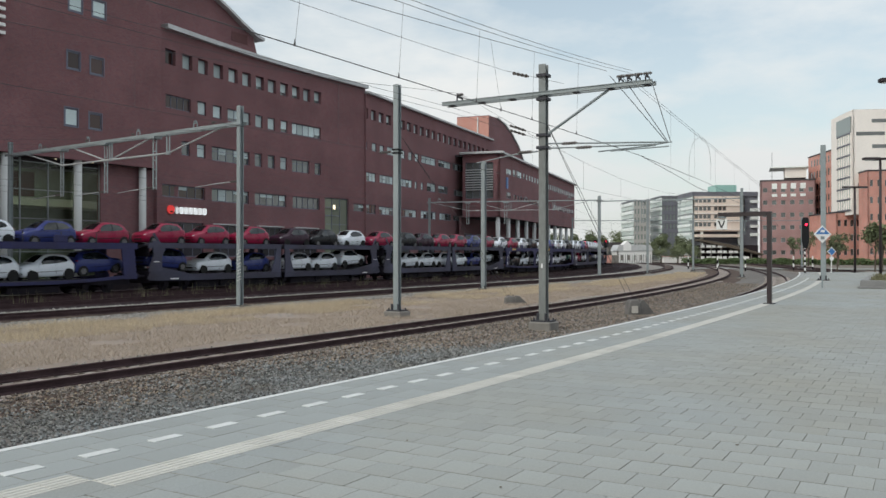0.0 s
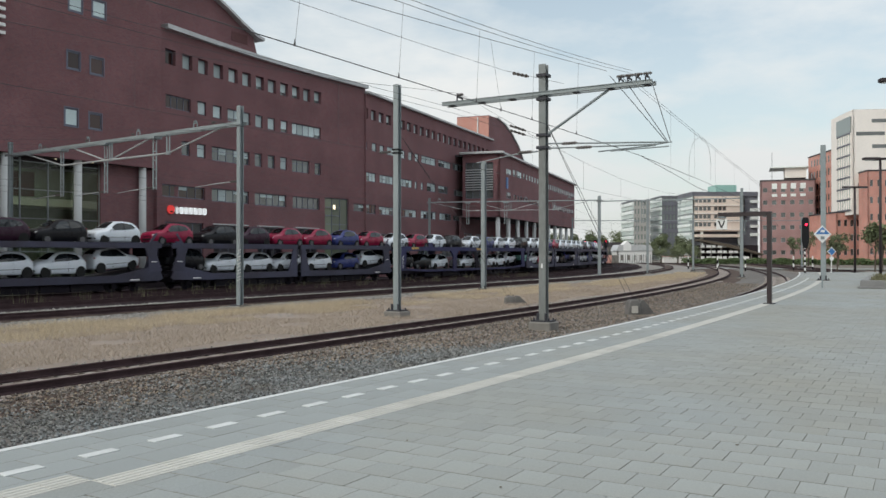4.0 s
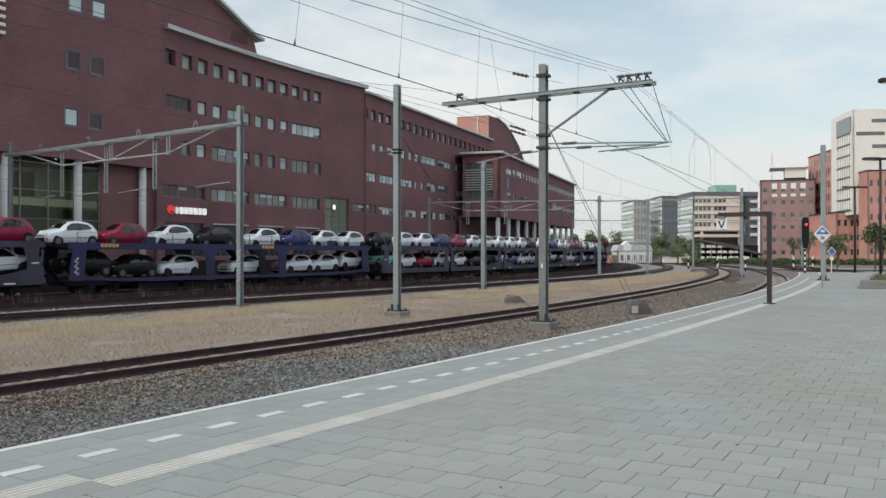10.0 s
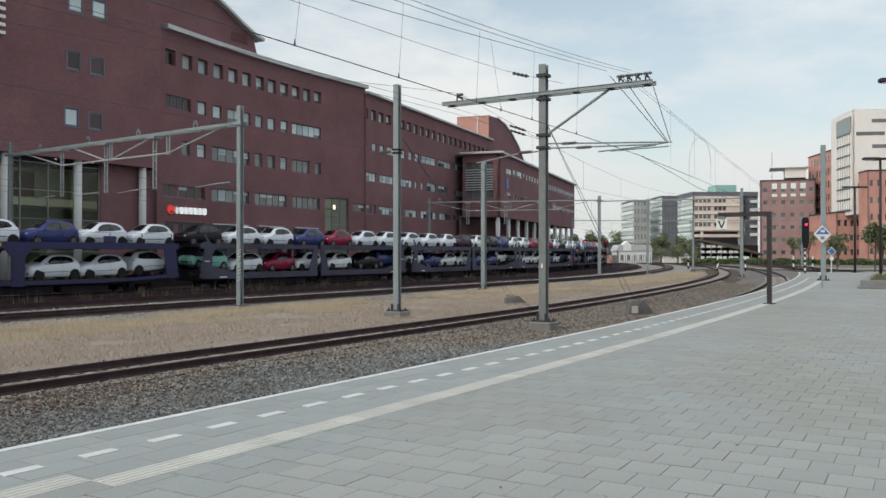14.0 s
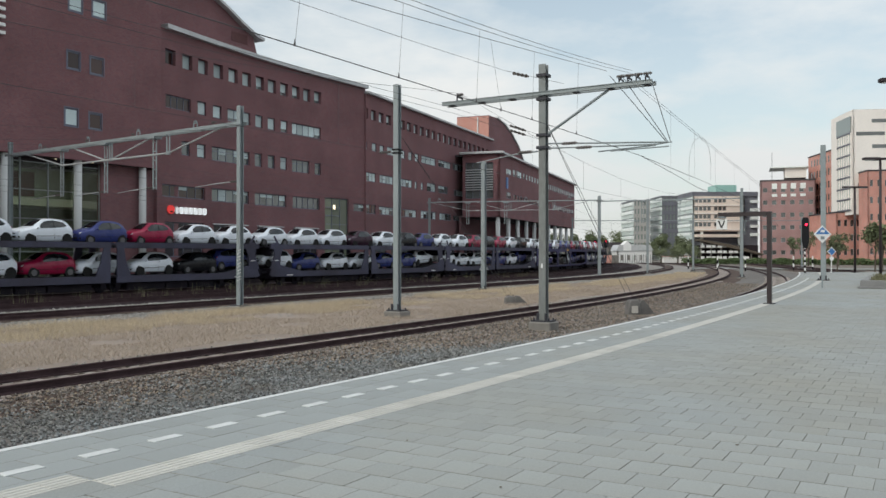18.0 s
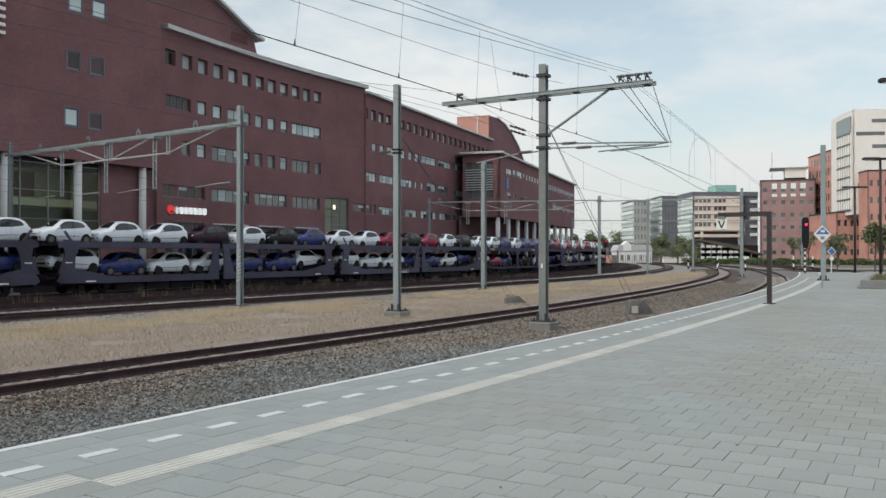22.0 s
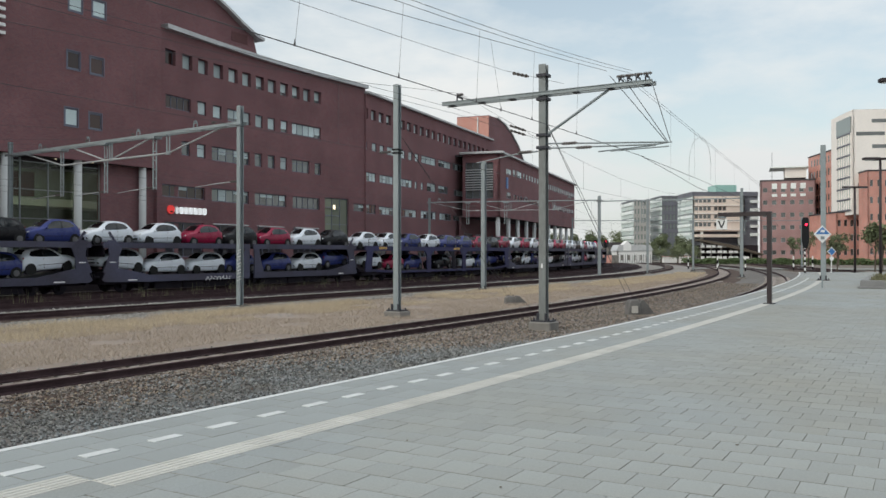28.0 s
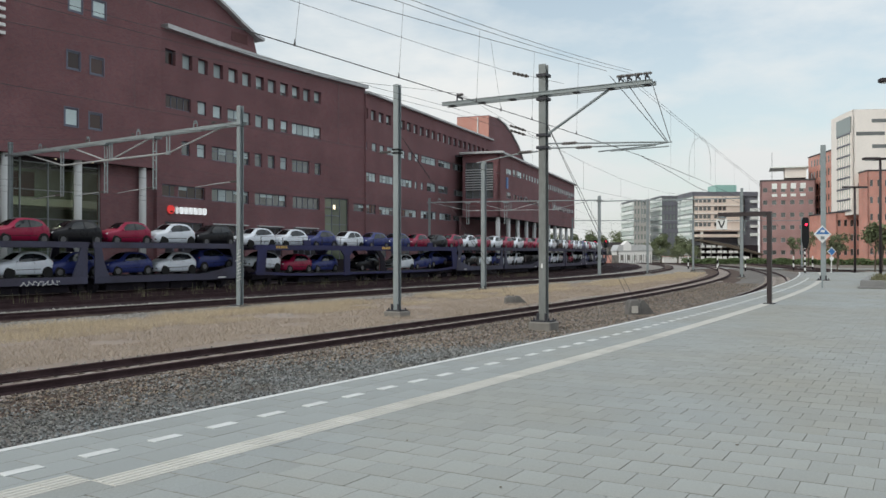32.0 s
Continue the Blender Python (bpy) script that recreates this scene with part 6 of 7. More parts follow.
def platform_line():
    """Two carrying wires and two contact wires over the platform track, tied at the near mast's arm."""
    c = thing("overhead_line", "overhead line of the platform track with slanting droppers", "overhead line", None, "overhead lines")

    def upper_a(q):
        return 6.85 + 0.077 * (q - 7.2) + 0.00095 * (q - 7.2) ** 2

    def upper_b(q):
        return 7.2 + 0.055 * (q - 8.8) + 0.0023 * (q - 8.8) ** 2

    edge_wire(c, "carrying_wire", 1.85, -36, 19.7, upper_a, 0.0065)
    edge_wire(c, "carrying_wire", 1.85, -36, 22.0, upper_b, 0.006)
    edge_wire(c, "carrying_wire", 1.80, -36, 22.0, lambda q: upper_b(q) + 0.09 - 0.0012 * (q - 8.9), 0.006)
    edge_wire(c, "contact_wire", 1.85, -36, 23.5, lambda q: 5.77, 0.0095)
    edge_wire(c, "contact_wire", 1.85, 23.5, 82, lambda q: 5.75 - 0.013 * (q - 23.5), 0.009)
    edge_wire(c, "carrying_wire", 1.85, 22.3, 78, lambda q: 7.0 + 1.15 * ((55 - q) / 32.7) ** 2.2 if q < 55 else 7.0 + 0.0022 * (q - 55) ** 2, 0.0055)
    edge_wire(c, "carrying_wire", 2.12, 22.6, 78, lambda q: 7.1 + 1.15 * ((55 - q) / 32.4) ** 2.0 if q < 55 else 7.1 + 0.0022 * (q - 55) ** 2, 0.006)
    edge_wire(c, "contact_wire", 2.30, 24.6, 80, lambda q: 5.95 - 0.055 * (q - 24.6) if q < 34 else 5.43, 0.010)
    for q in (1.0, 5.9, 8.75, 11.7, 14.5, 17.4):
        top = upper_a(q) if q in (14.5, 17.4, 5.9) else upper_b(q)
        dropper(c, q, top, q - 0.15, 5.78, 1.85, 1.85)
    dropper(c, 12.2, upper_a(12.2), 12.8, 5.78, 1.85, 1.9)
    for q in (27.0, 31.0, 35.5, 41.0, 47.0):
        top = 7.0 + 1.15 * ((55 - q) / 32.7) ** 2.2
        dropper(c, q, top, q, 5.62, 1.85, 1.85, False)
    # anchored wire with a string insulator, ending at the mast's head
    xs = [(EDGE.at(q, 4.2), z) for q, z in ((-14.0, 7.35), (-3.0, 7.2), (3.0, 7.28), (8.2, 7.5), (13.1, 7.64), (17.5, 7.83), (22.2, 8.25))]
    wire("anchor_wire", [(x, y, z) for (x, y, _), z in xs], 0.0055, "", c)
    (x0, y0, _), (x1, y1, _) = EDGE.at(18.2, 4.2), EDGE.at(19.3, 4.2)
    bm = bmesh.new()
    for k in range(4):
        p, q = Vector((x0, y0, 7.87)).lerp(Vector((x1, y1, 7.97)), k / 4), Vector((x0, y0, 7.87)).lerp(Vector((x1, y1, 7.97)), (k + 0.7) / 4)
        rod(bm, p, q, 0.055, 0.03, seg=8)
    part("insulator", bm, M["insulator"], c)
    # two tie wires from the free track's line to the mast
    for drop in (0.0, 0.16):
        ends = [(-11.74, 6.0, 6.72 - drop), (-6.84, 14.0, 6.82 - drop), (-2.0, 22.0, 6.93 - drop), (0.42, 26.0, 7.0 - drop), (3.47, 30.0, 6.76 - drop)]
        wire("tie_wire", ends, 0.0055, "", c)
        p, q = Vector(ends[3]).lerp(Vector(ends[4]), 0.62), Vector(ends[3]).lerp(Vector(ends[4]), 0.82)
        bm = bmesh.new()
        for k in range(4):
            rod(bm, p.lerp(q, k / 4), p.lerp(q, (k + 0.7) / 4), 0.05, 0.03, seg=8)
        part("insulator", bm, M["insulator"], c)
    return c


platform_line()
LINE = catenary(TRACK1, 0.75, (-41, 18.5, 72, 130), "overhead line of the free track", 5.86, 8.6, 1.8, False)
for k, c in enumerate((-0.35, 6.0, 9.8, TRAIN_OFF)):
    catenary(YARD, c, (-45, 10.5, 73, 130), "overhead line of a yard track", 6.1, 8.9, 1.9, False)


# ---------------- far buildings ----------------
def far_block(name, label, x0, x1, y, z0, z1, depth, material, turn=0, rows_=0, cols=0, win=(1.4, 1.5), first=None, base=0.0, panes="glass", roof=True, frame_m="frame_pale"):
    """A plain building with a grid of windows in its front; local x along the front."""
    b = thing(name, label, "building", pose(x0, y, 0, 0, 0, turn))
    L = x1 - x0
    holes = []
    first = z0 + 1.2 if first is None else first
    if rows_:
        ph, pw = (z1 - first - 0.6) / rows_, L / cols
        for j in range(rows_):
            for i in range(cols):
                cx, cz = pw * (i + 0.5), first + ph * (j + 0.45)
                holes.append((round(cx - win[0] / 2, 2), round(cx + win[0] / 2, 2), round(cz - win[1] / 2, 2), round(cz + win[1] / 2, 2), 1))
    bm = bmesh.new()
    wall_grid(bm, 0, L, z0, z1, [h[:4] for h in holes], 0.4)
    part("wall", bm, M[material], b)
    for h in holes:
        window(b, Matrix.Identity(4), *h[:4], 1, 0.0 if panes == "glass" else 0.9, frame_m, depth=0.2)
    bm = bmesh.new()
    wall_grid(bm, 0, depth, z0, z1, [], 0.4)
    part("side_wall", bm, M[material], b, "", pose(0, depth, 0, 0, 0, -90))
    bm = bmesh.new()
    wall_grid(bm, 0, depth, z0, z1, [], 0.4)
    part("side_wall", bm, M[material], b, "", pose(L, 0, 0, 0, 0, 90))
    bm = bmesh.new()
    wall_grid(bm, 0, L, z0, z1, [], 0.4)
    part("rear_wall", bm, M[material], b, "", pose(0, depth - 0.4, 0))
    if roof:
        bm = bmesh.new()
        box(bm, -0.15, L + 0.15, -0.15, depth + 0.1, z1, z1 + 0.35)
        part("roof", bm, M["roof"], b)
    return b


M["far_white"] = mat("warm_white_cladding", (0.86, 0.81, 0.765), 0.7, 0, 0.08, 0.15, 2, 0.02)
M["far_pink"] = mat("pale_sandstone_cladding", (0.76, 0.66, 0.58), 0.75, 0, 0.12, 0.15, 2, 0.02)
M["far_band"] = mat("pale_glazed_band", (0.80, 0.845, 0.83), 0.35, 0.0, 0.08, 0.2, 2, 0)
M["far_mint"] = mat("dull_mint_band", (0.52, 0.60, 0.575), 0.35, 0.0, 0.08, 0.2, 2, 0)
M["far_dark"] = mat("dark_grey_cladding", (0.135, 0.14, 0.165), 0.6, 0, 0.15, 0.2, 2, 0)
M["far_brown"] = mat("grey_brown_cladding", (0.40, 0.39, 0.37), 0.6, 0, 0.15, 0.2, 2, 0)
M["teal"] = mat("teal_glass_panels", (0.30, 0.52, 0.47), 0.4, 0, 0.12, 0.3, 3, 0)
M["far_green"] = glass_mat("greenish_band_glass", (0.24, 0.29, 0.28), 0.15)


def banded(name, label, xc, y, w, depth, z1, floors, front, zb=0.0, cols=5):
    """An office slab seen at its corner: pale banded flank towards the tracks, a darker front with rows of windows."""
    b = thing(name, label, "building", pose(xc, y, 0))
    bm = box(bmesh.new(), 0.25, w, 0.25, depth, zb, z1 - 0.1)
    part("core", bm, M["far_green"], b)
    ph = (z1 - zb) / floors
    for j in range(floors):
        z = zb + ph * j
        bm = box(bmesh.new(), 0, 0.25, 0, depth, z, z + ph * 0.46)
        part("band", bm, M["far_mint"], b)
        bm = box(bmesh.new(), -0.35, 0.24, -0.1, depth, z + ph * 0.46, z + ph * 0.82)
        part("ledge", bm, M["far_band"], b)
        if front:
            bm = box(bmesh.new(), 0.25, w, 0, 0.25, z, z + ph * 0.42)
            part("spandrel", bm, M[front], b)
            for i in range(cols + 1):
                x = 0.25 + (w - 0.25) * i / cols
                bm = box(bmesh.new(), max(0.25, x - 0.32), min(w, x + 0.32), 0.01, 0.25, z + ph * 0.42, z + ph)
                part("pier", bm, M[front], b)
    bm = box(bmesh.new(), -0.2, w + 0.1, -0.12, depth, z1 - 0.1, z1 + 0.3)
    part("roof", bm, M["far_dark"], b)
    return b


def side_glazing(b, y0, y1, z0, z1, floors, cols, x=-0.05):
    """Tall strips of glazing in a building's left flank: dark glass between white fins, dark bands at the floors."""
    ph, pw = (z1 - z0) / floors, (y1 - y0) / cols
    bm = box(bmesh.new(), x - 0.02, x, y0, y1, z0, z1)
    part("glazing", bm, M["far_green"], b, "tall strip of grey-green glazing")
    for j in range(floors + 1):
        bm = box(bmesh.new(), x - 0.25, x - 0.02, y0, y1, z0 + ph * j - 0.22, z0 + ph * j + 0.22)
        part("spandrel", bm, M["far_dark"], b)
    for i in range(cols + 1):
        bm = box(bmesh.new(), x - 0.2, x - 0.021, y0 + pw * i - 0.42, y0 + pw * i + 0.42, z0, z1)
        part("fin", bm, M["far_white"], b)


banded("office_slab", "distant office slab with pale bands and a grey-brown front", 75.1, 330, 6.6, 22, 23.4, 7, "far_brown")
banded("office_slab", "distant office slab with pale bands and a dark front", 86.2, 330, 7.1, 18, 25.0, 7, "far_dark")
so = far_block("sandstone_office", "distant pale sandstone office raised on columns", 78.4, 94.5, 262, 9.5, 20.5, 16, "far_pink", 0, 0, 0, roof=False)
for j in range(5):
    bm = box(bmesh.new(), -0.25, -0.02, 0, 16, 7.0 + j * 2.75, 8.24 + j * 2.75)
    part("band", bm, M["far_mint"], so, "pale glazed band")
    bm = box(bmesh.new(), -0.45, -0.02, 0, 16, 8.25 + j * 2.75, 9.1 + j * 2.75)
    part("ledge", bm, M["far_band"], so)
    bm = box(bmesh.new(), -0.12, -0.02, 0, 16, 9.11 + j * 2.75, 9.75 + j * 2.75)
    part("glazing", bm, M["far_green"], so)
for j in range(4):
    for x0, n in ((0.5, 4), (6.6, 3)):
        for i in range(n):
            bm = box(bmesh.new(), x0 + i * 1.32, x0 + i * 1.32 + 1.0, -0.06, 0.0, 11.0 + j * 2.5, 12.2 + j * 2.5)
            part("window", bm, M["glass"], so)
    bm = box(bmesh.new(), 0.0, 16.1, -0.3, 0.0, 9.9 + j * 2.5, 10.15 + j * 2.5)
    part("ledge", bm, M["far_white"], so)
bm = box(bmesh.new(), 3, 16, 3, 15, -0.4, 9.5)
part("base", bm, M["far_dark"], so, "dark recessed base")
for i in range(2):
    bm = rod(bmesh.new(), (3.0 + i * 11.8, 1.0, -0.4), (3.0 + i * 11.8, 1.0, 9.5), 0.5, seg=12)
    part("column", bm, M["far_band"], so)
bm = box(bmesh.new(), 0.5, 14.5, -1.6, 1.0, 7.6, 8.5)
part("canopy", bm, M["far_pink"], so, "pale projecting canopy")
bm = box(bmesh.new(), -0.3, 20.6, 0.6, 16, 20.5, 21.9)
part("attic", bm, M["far_dark"], so, "dark set-back attic")
bm = box(bmesh.new(), 8.4, 15.0, 4, 12, 21.9, 24.3)
part("plant_room", bm, M["teal"], so, "greenish glass plant room")
bm = box(bmesh.new(), 16.1, 20.6, 1.0, 15, -0.4, 20.5)
part("dark_wing", bm, M["far_dark"], so, "dark grey end wing")
for j in range(5):
    bm = box(bmesh.new(), 18.2, 20.7, 0.3, 1.0, 8.0 + j * 2.6, 8.9 + j * 2.6)
    part("balcony", bm, M["far_band"], so, "pale balcony front")
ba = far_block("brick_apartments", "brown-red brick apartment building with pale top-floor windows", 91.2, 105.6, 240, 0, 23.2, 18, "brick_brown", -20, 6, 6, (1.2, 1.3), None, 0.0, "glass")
for i in range(4):
    for z0, z1 in ((20.9, 22.5), (18.7, 19.5)):
        bm = box(bmesh.new(), 3.0 + i * 2.5, 4.4 + i * 2.5, -0.05, 0.0, z0, z1)
        part("window_panel", bm, M["far_band"], ba, "pale top-floor window")
bm = box(bmesh.new(), 6.5, 12.2, 2, 10, 24.15, 27.0)
part("plant_room", bm, M["far_white"], ba)
bm = box(bmesh.new(), 2.5, 12.8, 1.0, 12, 27.0, 27.3)
part("canopy_roof", bm, M["far_band"], ba)
bm = rod(bmesh.new(), (3.2, 6, 24.1), (3.2, 6, 32.0), 0.08)
part("antenna", bm, M["galv"], ba)
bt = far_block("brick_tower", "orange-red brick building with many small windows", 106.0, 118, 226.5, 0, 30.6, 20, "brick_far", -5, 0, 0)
for j in range(8):
    for i in range(8):
        bm = box(bmesh.new(), -0.06, 0.0, 1.2 + i * 2.2, 2.1 + i * 2.2, 3.2 + j * 3.5, 5.0 + j * 3.5)
        part("window", bm, M["glass"], bt)
wt = far_block("white_tower", "tall warm-white tower with a projecting upper block", 103.0, 125, 210, 12.3, 38.7, 16, "far_white", -7, 0, 0, roof=False)
side_glazing(wt, 1.0, 11.0, 13.5, 33.0, 7, 6)
bm = box(bmesh.new(), -0.3, -0.04, 1.0, 11.2, 33.2, 37.2)
part("louvre_panel", bm, M["far_green"], wt, "grey louvred panel")
for x0, x1, z in ((4.5, 12.5, 35.8), (0.8, 7.6, 32.6), (4.6, 12.5, 29.4), (2.8, 6.6, 26.2), (5.0, 12, 23.0), (1.2, 6.5, 19.8)):
    bm = box(bmesh.new(), x0, x1, -0.04, 0.0, z - 0.45, z + 0.45)
    part("window", bm, M["glass"], wt, "long narrow window")
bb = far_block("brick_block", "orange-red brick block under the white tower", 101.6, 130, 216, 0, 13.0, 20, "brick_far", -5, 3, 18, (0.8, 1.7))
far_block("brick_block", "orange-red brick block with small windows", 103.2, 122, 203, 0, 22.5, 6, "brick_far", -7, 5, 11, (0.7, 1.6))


def ramp():
    """Open parking decks with a sloping ramp roof before the sandstone office."""
    r = thing("parking_ramp", "open parking decks with white parapets under a brown sloping ramp", "parking deck", pose(71.5, 232, -0.34, 0, 0, -6))
    part("back", box(bmesh.new(), 0.3, 17, 6, 6.4, 0, 5.2), M["dark_fill"], r)
    for z, x1 in ((1.3, 13.5), (2.9, 11.0), (4.4, 7.5)):
        part("deck", box(bmesh.new(), 0, x1, 0, 6, z, z + 0.28), M["concrete"], r)
        for k in range(int(x1 / 1.5)):
            part("parapet", box(bmesh.new(), k * 1.5 + 0.05, k * 1.5 + 1.0 + 0.3 * (k % 2), -0.12, 0.0, z + 0.1, z + 0.75), M["white"], r)
    for k in range(6):
        part("column", box(bmesh.new(), k * 2.7, k * 2.7 + 0.3, 0.2, 0.5, 0, 6.3 - k * 0.55), M["concrete"], r)
    bm = bmesh.new()
    prism(bm, [(-0.5, 6.4), (16.8, 2.3), (16.8, 2.7), (9.5, 5.0), (-0.5, 6.9)], -0.5, 6)
    part("ramp_roof", bm, M["bark"], r, "brown sloping ramp roof")


ramp()


# ---------------- furniture of the platform ----------------
def lamp_post(x, y, z, arm, label):
    t = thing("street_lamp", label, "street lamp", pose(x, y, PLAT), "platform lamps")
    z -= PLAT
    bm = rod(bmesh.new(), (0, 0, 0), (0, 0, z), 0.11, 0.085, seg=12)
    part("pole", bm, M["maroon"], t, "", None, True)
    bm = box(bmesh.new(), -0.22, 0.22, -0.22, 0.22, 0, 0.03)
    part("base_plate", bm, M["maroon"], t)
    for s in (-1, 1):
        bm = box(bmesh.new(), min(0, s * arm), max(0, s * arm), -0.16, 0.16, z - 0.02, z + 0.14, 0.03)
        part("lamp_head", bm, M["maroon"], t)
        bm = box(bmesh.new(), min(s * arm * 0.35, s * arm * 0.92), max(s * arm * 0.35, s * arm * 0.92), -0.12, 0.12, z - 0.035, z - 0.02)
        part("diffuser", bm, M["white"], t)


M["maroon"] = mat("dark_maroon_coating", (0.028, 0.018, 0.02), 0.45, 0.1, 0.1, 2, 20, 0)
lamp_post(37.0, 75.1, 8.4, 1.12, "dark double-armed lamp post on the platform")
lamp_post(32.6, 62.3, 9.5, 1.32, "dark double-armed lamp post on the platform")
lamp_post(18.05, 31.9, 9.05, 1.38, "dark double-armed lamp post on the platform")


def sign_gantry():
    """Dark square post with an arm over the edge and a hanging letter sign."""
    g = thing("sign_post", "dark square post with an arm and a white letter sign", "sign post", pose(11.2, 28.69, PLAT, 0, 0, -32.85))
    bm = box(bmesh.new(), -0.075, 0.075, -0.075, 0.075, 0.02, 3.17, 0.012)
    part("post", bm, M["maroon"], g)
    bm = box(bmesh.new(), -0.18, 0.18, -0.16, 0.16, 0, 0.03)
    part("base_plate", bm, M["dark_steel"], g)
    bm = box(bmesh.new(), -1.72, -0.076, -0.075, 0.075, 3.02, 3.17, 0.012)
    part("arm", bm, M["maroon"], g)
    bm = rod(bmesh.new(), (-1.6, 0, 2.98), (-1.6, 0, 3.03), 0.13, seg=14)
    part("hanger", bm, M["galv"], g)
    bm = box(bmesh.new(), -1.79, -1.41, -0.02, 0.02, 2.57, 2.95, 0.01)
    sg = part("sign", bm, M["white"], g, "white square sign with a dark letter V")
    for dx in (-0.5, 0.5):
        bm = bar(bmesh.new(), (-1.6, -0.026, 2.63), (-1.6 + dx * 0.21, -0.026, 2.89), 0.008, 0.042)
        part("letter_stroke", bm, M["black"], sg)


sign_gantry()


def signal(x, y, base, z0, z1, w, label, striped=True):
    s = thing("signal", label, "railway signal", pose(x, y, base), "railway signals")
    z0, z1 = z0 - base, z1 - base
    n = 10 if striped else 1
    for k in range(n):
        bm = rod(bmesh.new(), (0, 0.12, z0 * k / n), (0, 0.12, z0 * (k + 1) / n), 0.07, seg=10)
        part("post_band", bm, M["white"] if k % 2 else M["black"], s)
    bm = bmesh.new()
    r = w / 2
    prism(bm, [(-r * 0.5, z0 - 0.2), (r * 0.5, z0 - 0.2), (r, z0 + 0.4), (r, z1 - 0.25), (r * 0.6, z1), (-r * 0.6, z1), (-r, z1 - 0.25), (-r, z0 + 0.4)], -0.03, 0.03)
    part("back_plate", bm, M["black"], s)
    bm = rod(bmesh.new(), (0, -0.16, z1 - 0.27 * (z1 - z0) + 0.05), (0, -0.03, z1 - 0.27 * (z1 - z0) + 0.05), 0.15, seg=14)
    part("hood", bm, M["black"], s)
    bm = rod(bmesh.new(), (0, -0.19, z1 - 0.27 * (z1 - z0) + 0.05), (0, -0.161, z1 - 0.27 * (z1 - z0) + 0.05), 0.10, seg=14)
    part("lens", bm, M["red_glow"], s, "glowing red lens")


signal(31.6, 72.9, PLAT, 3.15, 5.65, 0.62, "black railway signal showing red on a striped post")
for x, z in ((32.2, 4.0), (34.6, 4.0), (37.0, 4.0)):
    signal(x, 190.0, -0.3, z, z + 1.6, 0.9, "distant black railway signal showing red", False)


def diamond(x, y, z, r, base, label, small=False):
    t = thing("diamond_sign", label, "railway sign", pose(x, y, 0))
    bm = bmesh.new()
    prism(bm, [(0, z - r), (r, z), (0, z + r), (-r, z)], -0.02, 0.02)
    part("board", bm, M["white"], t)
    k = 0.82
    bm = bmesh.new()
    prism(bm, [(-r * k, z), (r * k, z), (0, z + r * k)] if not small else [(0, z - r * k), (r * k, z), (0, z + r * k), (-r * k, z)], -0.035, -0.021)
    part("blue_field", bm, M["sign_blue"], t, "blue field of the sign")
    if small:
        bm = rod(bmesh.new(), (0, 0.06, base), (0, 0.06, z + r), 0.05, seg=8)
        part("post", bm, M["white"], t)
        bm = rod(bmesh.new(), (0, -0.03, z - r - 0.22), (0, 0.0, z - r - 0.22), 0.19, seg=14)
        part("disc", bm, M["white"], t)
    else:
        bm = box(bmesh.new(), -0.12, 0.12, -0.036, -0.0215, z - 0.33, z - 0.13)
        part("bar", bm, M["galv"], t)
        bm = box(bmesh.new(), -0.13, 0.13, -0.05, -0.036, z + 0.12, z + 0.27)
        part("bar", bm, M["white"], t)
        bm = box(bmesh.new(), -0.05, 0.05, 0.021, 0.2, z - 0.3, z + 0.3)
        part("bracket", bm, M["dark_steel"], t)


diamond(23.98, 52.85, 3.72, 0.56, PLAT, "blue and white diamond sign fixed to the mast")
diamond(34.9, 75.1, 2.68, 0.40, PLAT, "small blue diamond sign over a white disc on a post", True)
bm = rod(bmesh.new(), (0, 0, 0), (0, 0, 0.85), 0.04, seg=8)
pk = thing("marker_post", "thin grey marker post on the platform", "post", pose(19.0, 41.9, PLAT))
part("post", bm, M["galv"], pk)


def planter():
    p = thing("planter", "low dark grey stone planter with dry shrubs on the platform", "planter", pose(20.6, 41.3, PLAT, 0, 0, -29))
    for a in ((0, 5.5, 0, 0.35), (0, 5.5, 9.65, 10.0), (0, 0.35, 0.35, 9.65), (5.15, 5.5, 0.35, 9.65)):
        bm = box(bmesh.new(), *a, 0, 0.40, 0.03)
        part("kerb", bm, M["planter"], p)
    bm = box(bmesh.new(), -0.12, 5.62, -0.12, 10.12, 0.0, 0.09, 0.02)
    part("plinth", bm, M["planter"], p)
    bm = box(bmesh.new(), 0.35, 5.15, 0.35, 9.65, 0.05, 0.30)
    part("soil", bm, M["earth"], p)
    rnd = random.Random(3)
    v, f = [], []
    for _ in range(2600):
        x, y = rnd.uniform(0.4, 5.1), rnd.uniform(0.4, 9.6)
        h, a, w = rnd.uniform(0.1, 0.38), rnd.uniform(0, 6.28), rnd.uniform(0.02, 0.05)
        i = len(v)
        v += [(x - w * math.cos(a), y - w * math.sin(a), 0.28), (x + w * math.cos(a), y + w * math.sin(a), 0.28), (x + rnd.uniform(-0.15, 0.15), y + rnd.uniform(-0.15, 0.15), 0.28 + h)]
        f.append((i, i + 1, i + 2))
    sheet("shrubs", v, f, M["weed"], "low dry shrubs", "stuff", "", p)


M["planter"] = mat("dark_stone_planter", (0.20, 0.20, 0.20), 0.8, 0, 0.15, 1.2, 25, 0.15)
planter()


# ---------------- paving of the platform ----------------
def ribbon_tile(s0, s1, o0, o1, z, lip=0.004):
    """Corners of a paver that follows the platform edge."""
    return [(*EDGE.at(s, -o)[:2], z) for s, o in ((s0 + lip, o0 + lip), (s0 + lip, o1 - lip), (s1 - lip, o1 - lip), (s1 - lip, o0 + lip))]


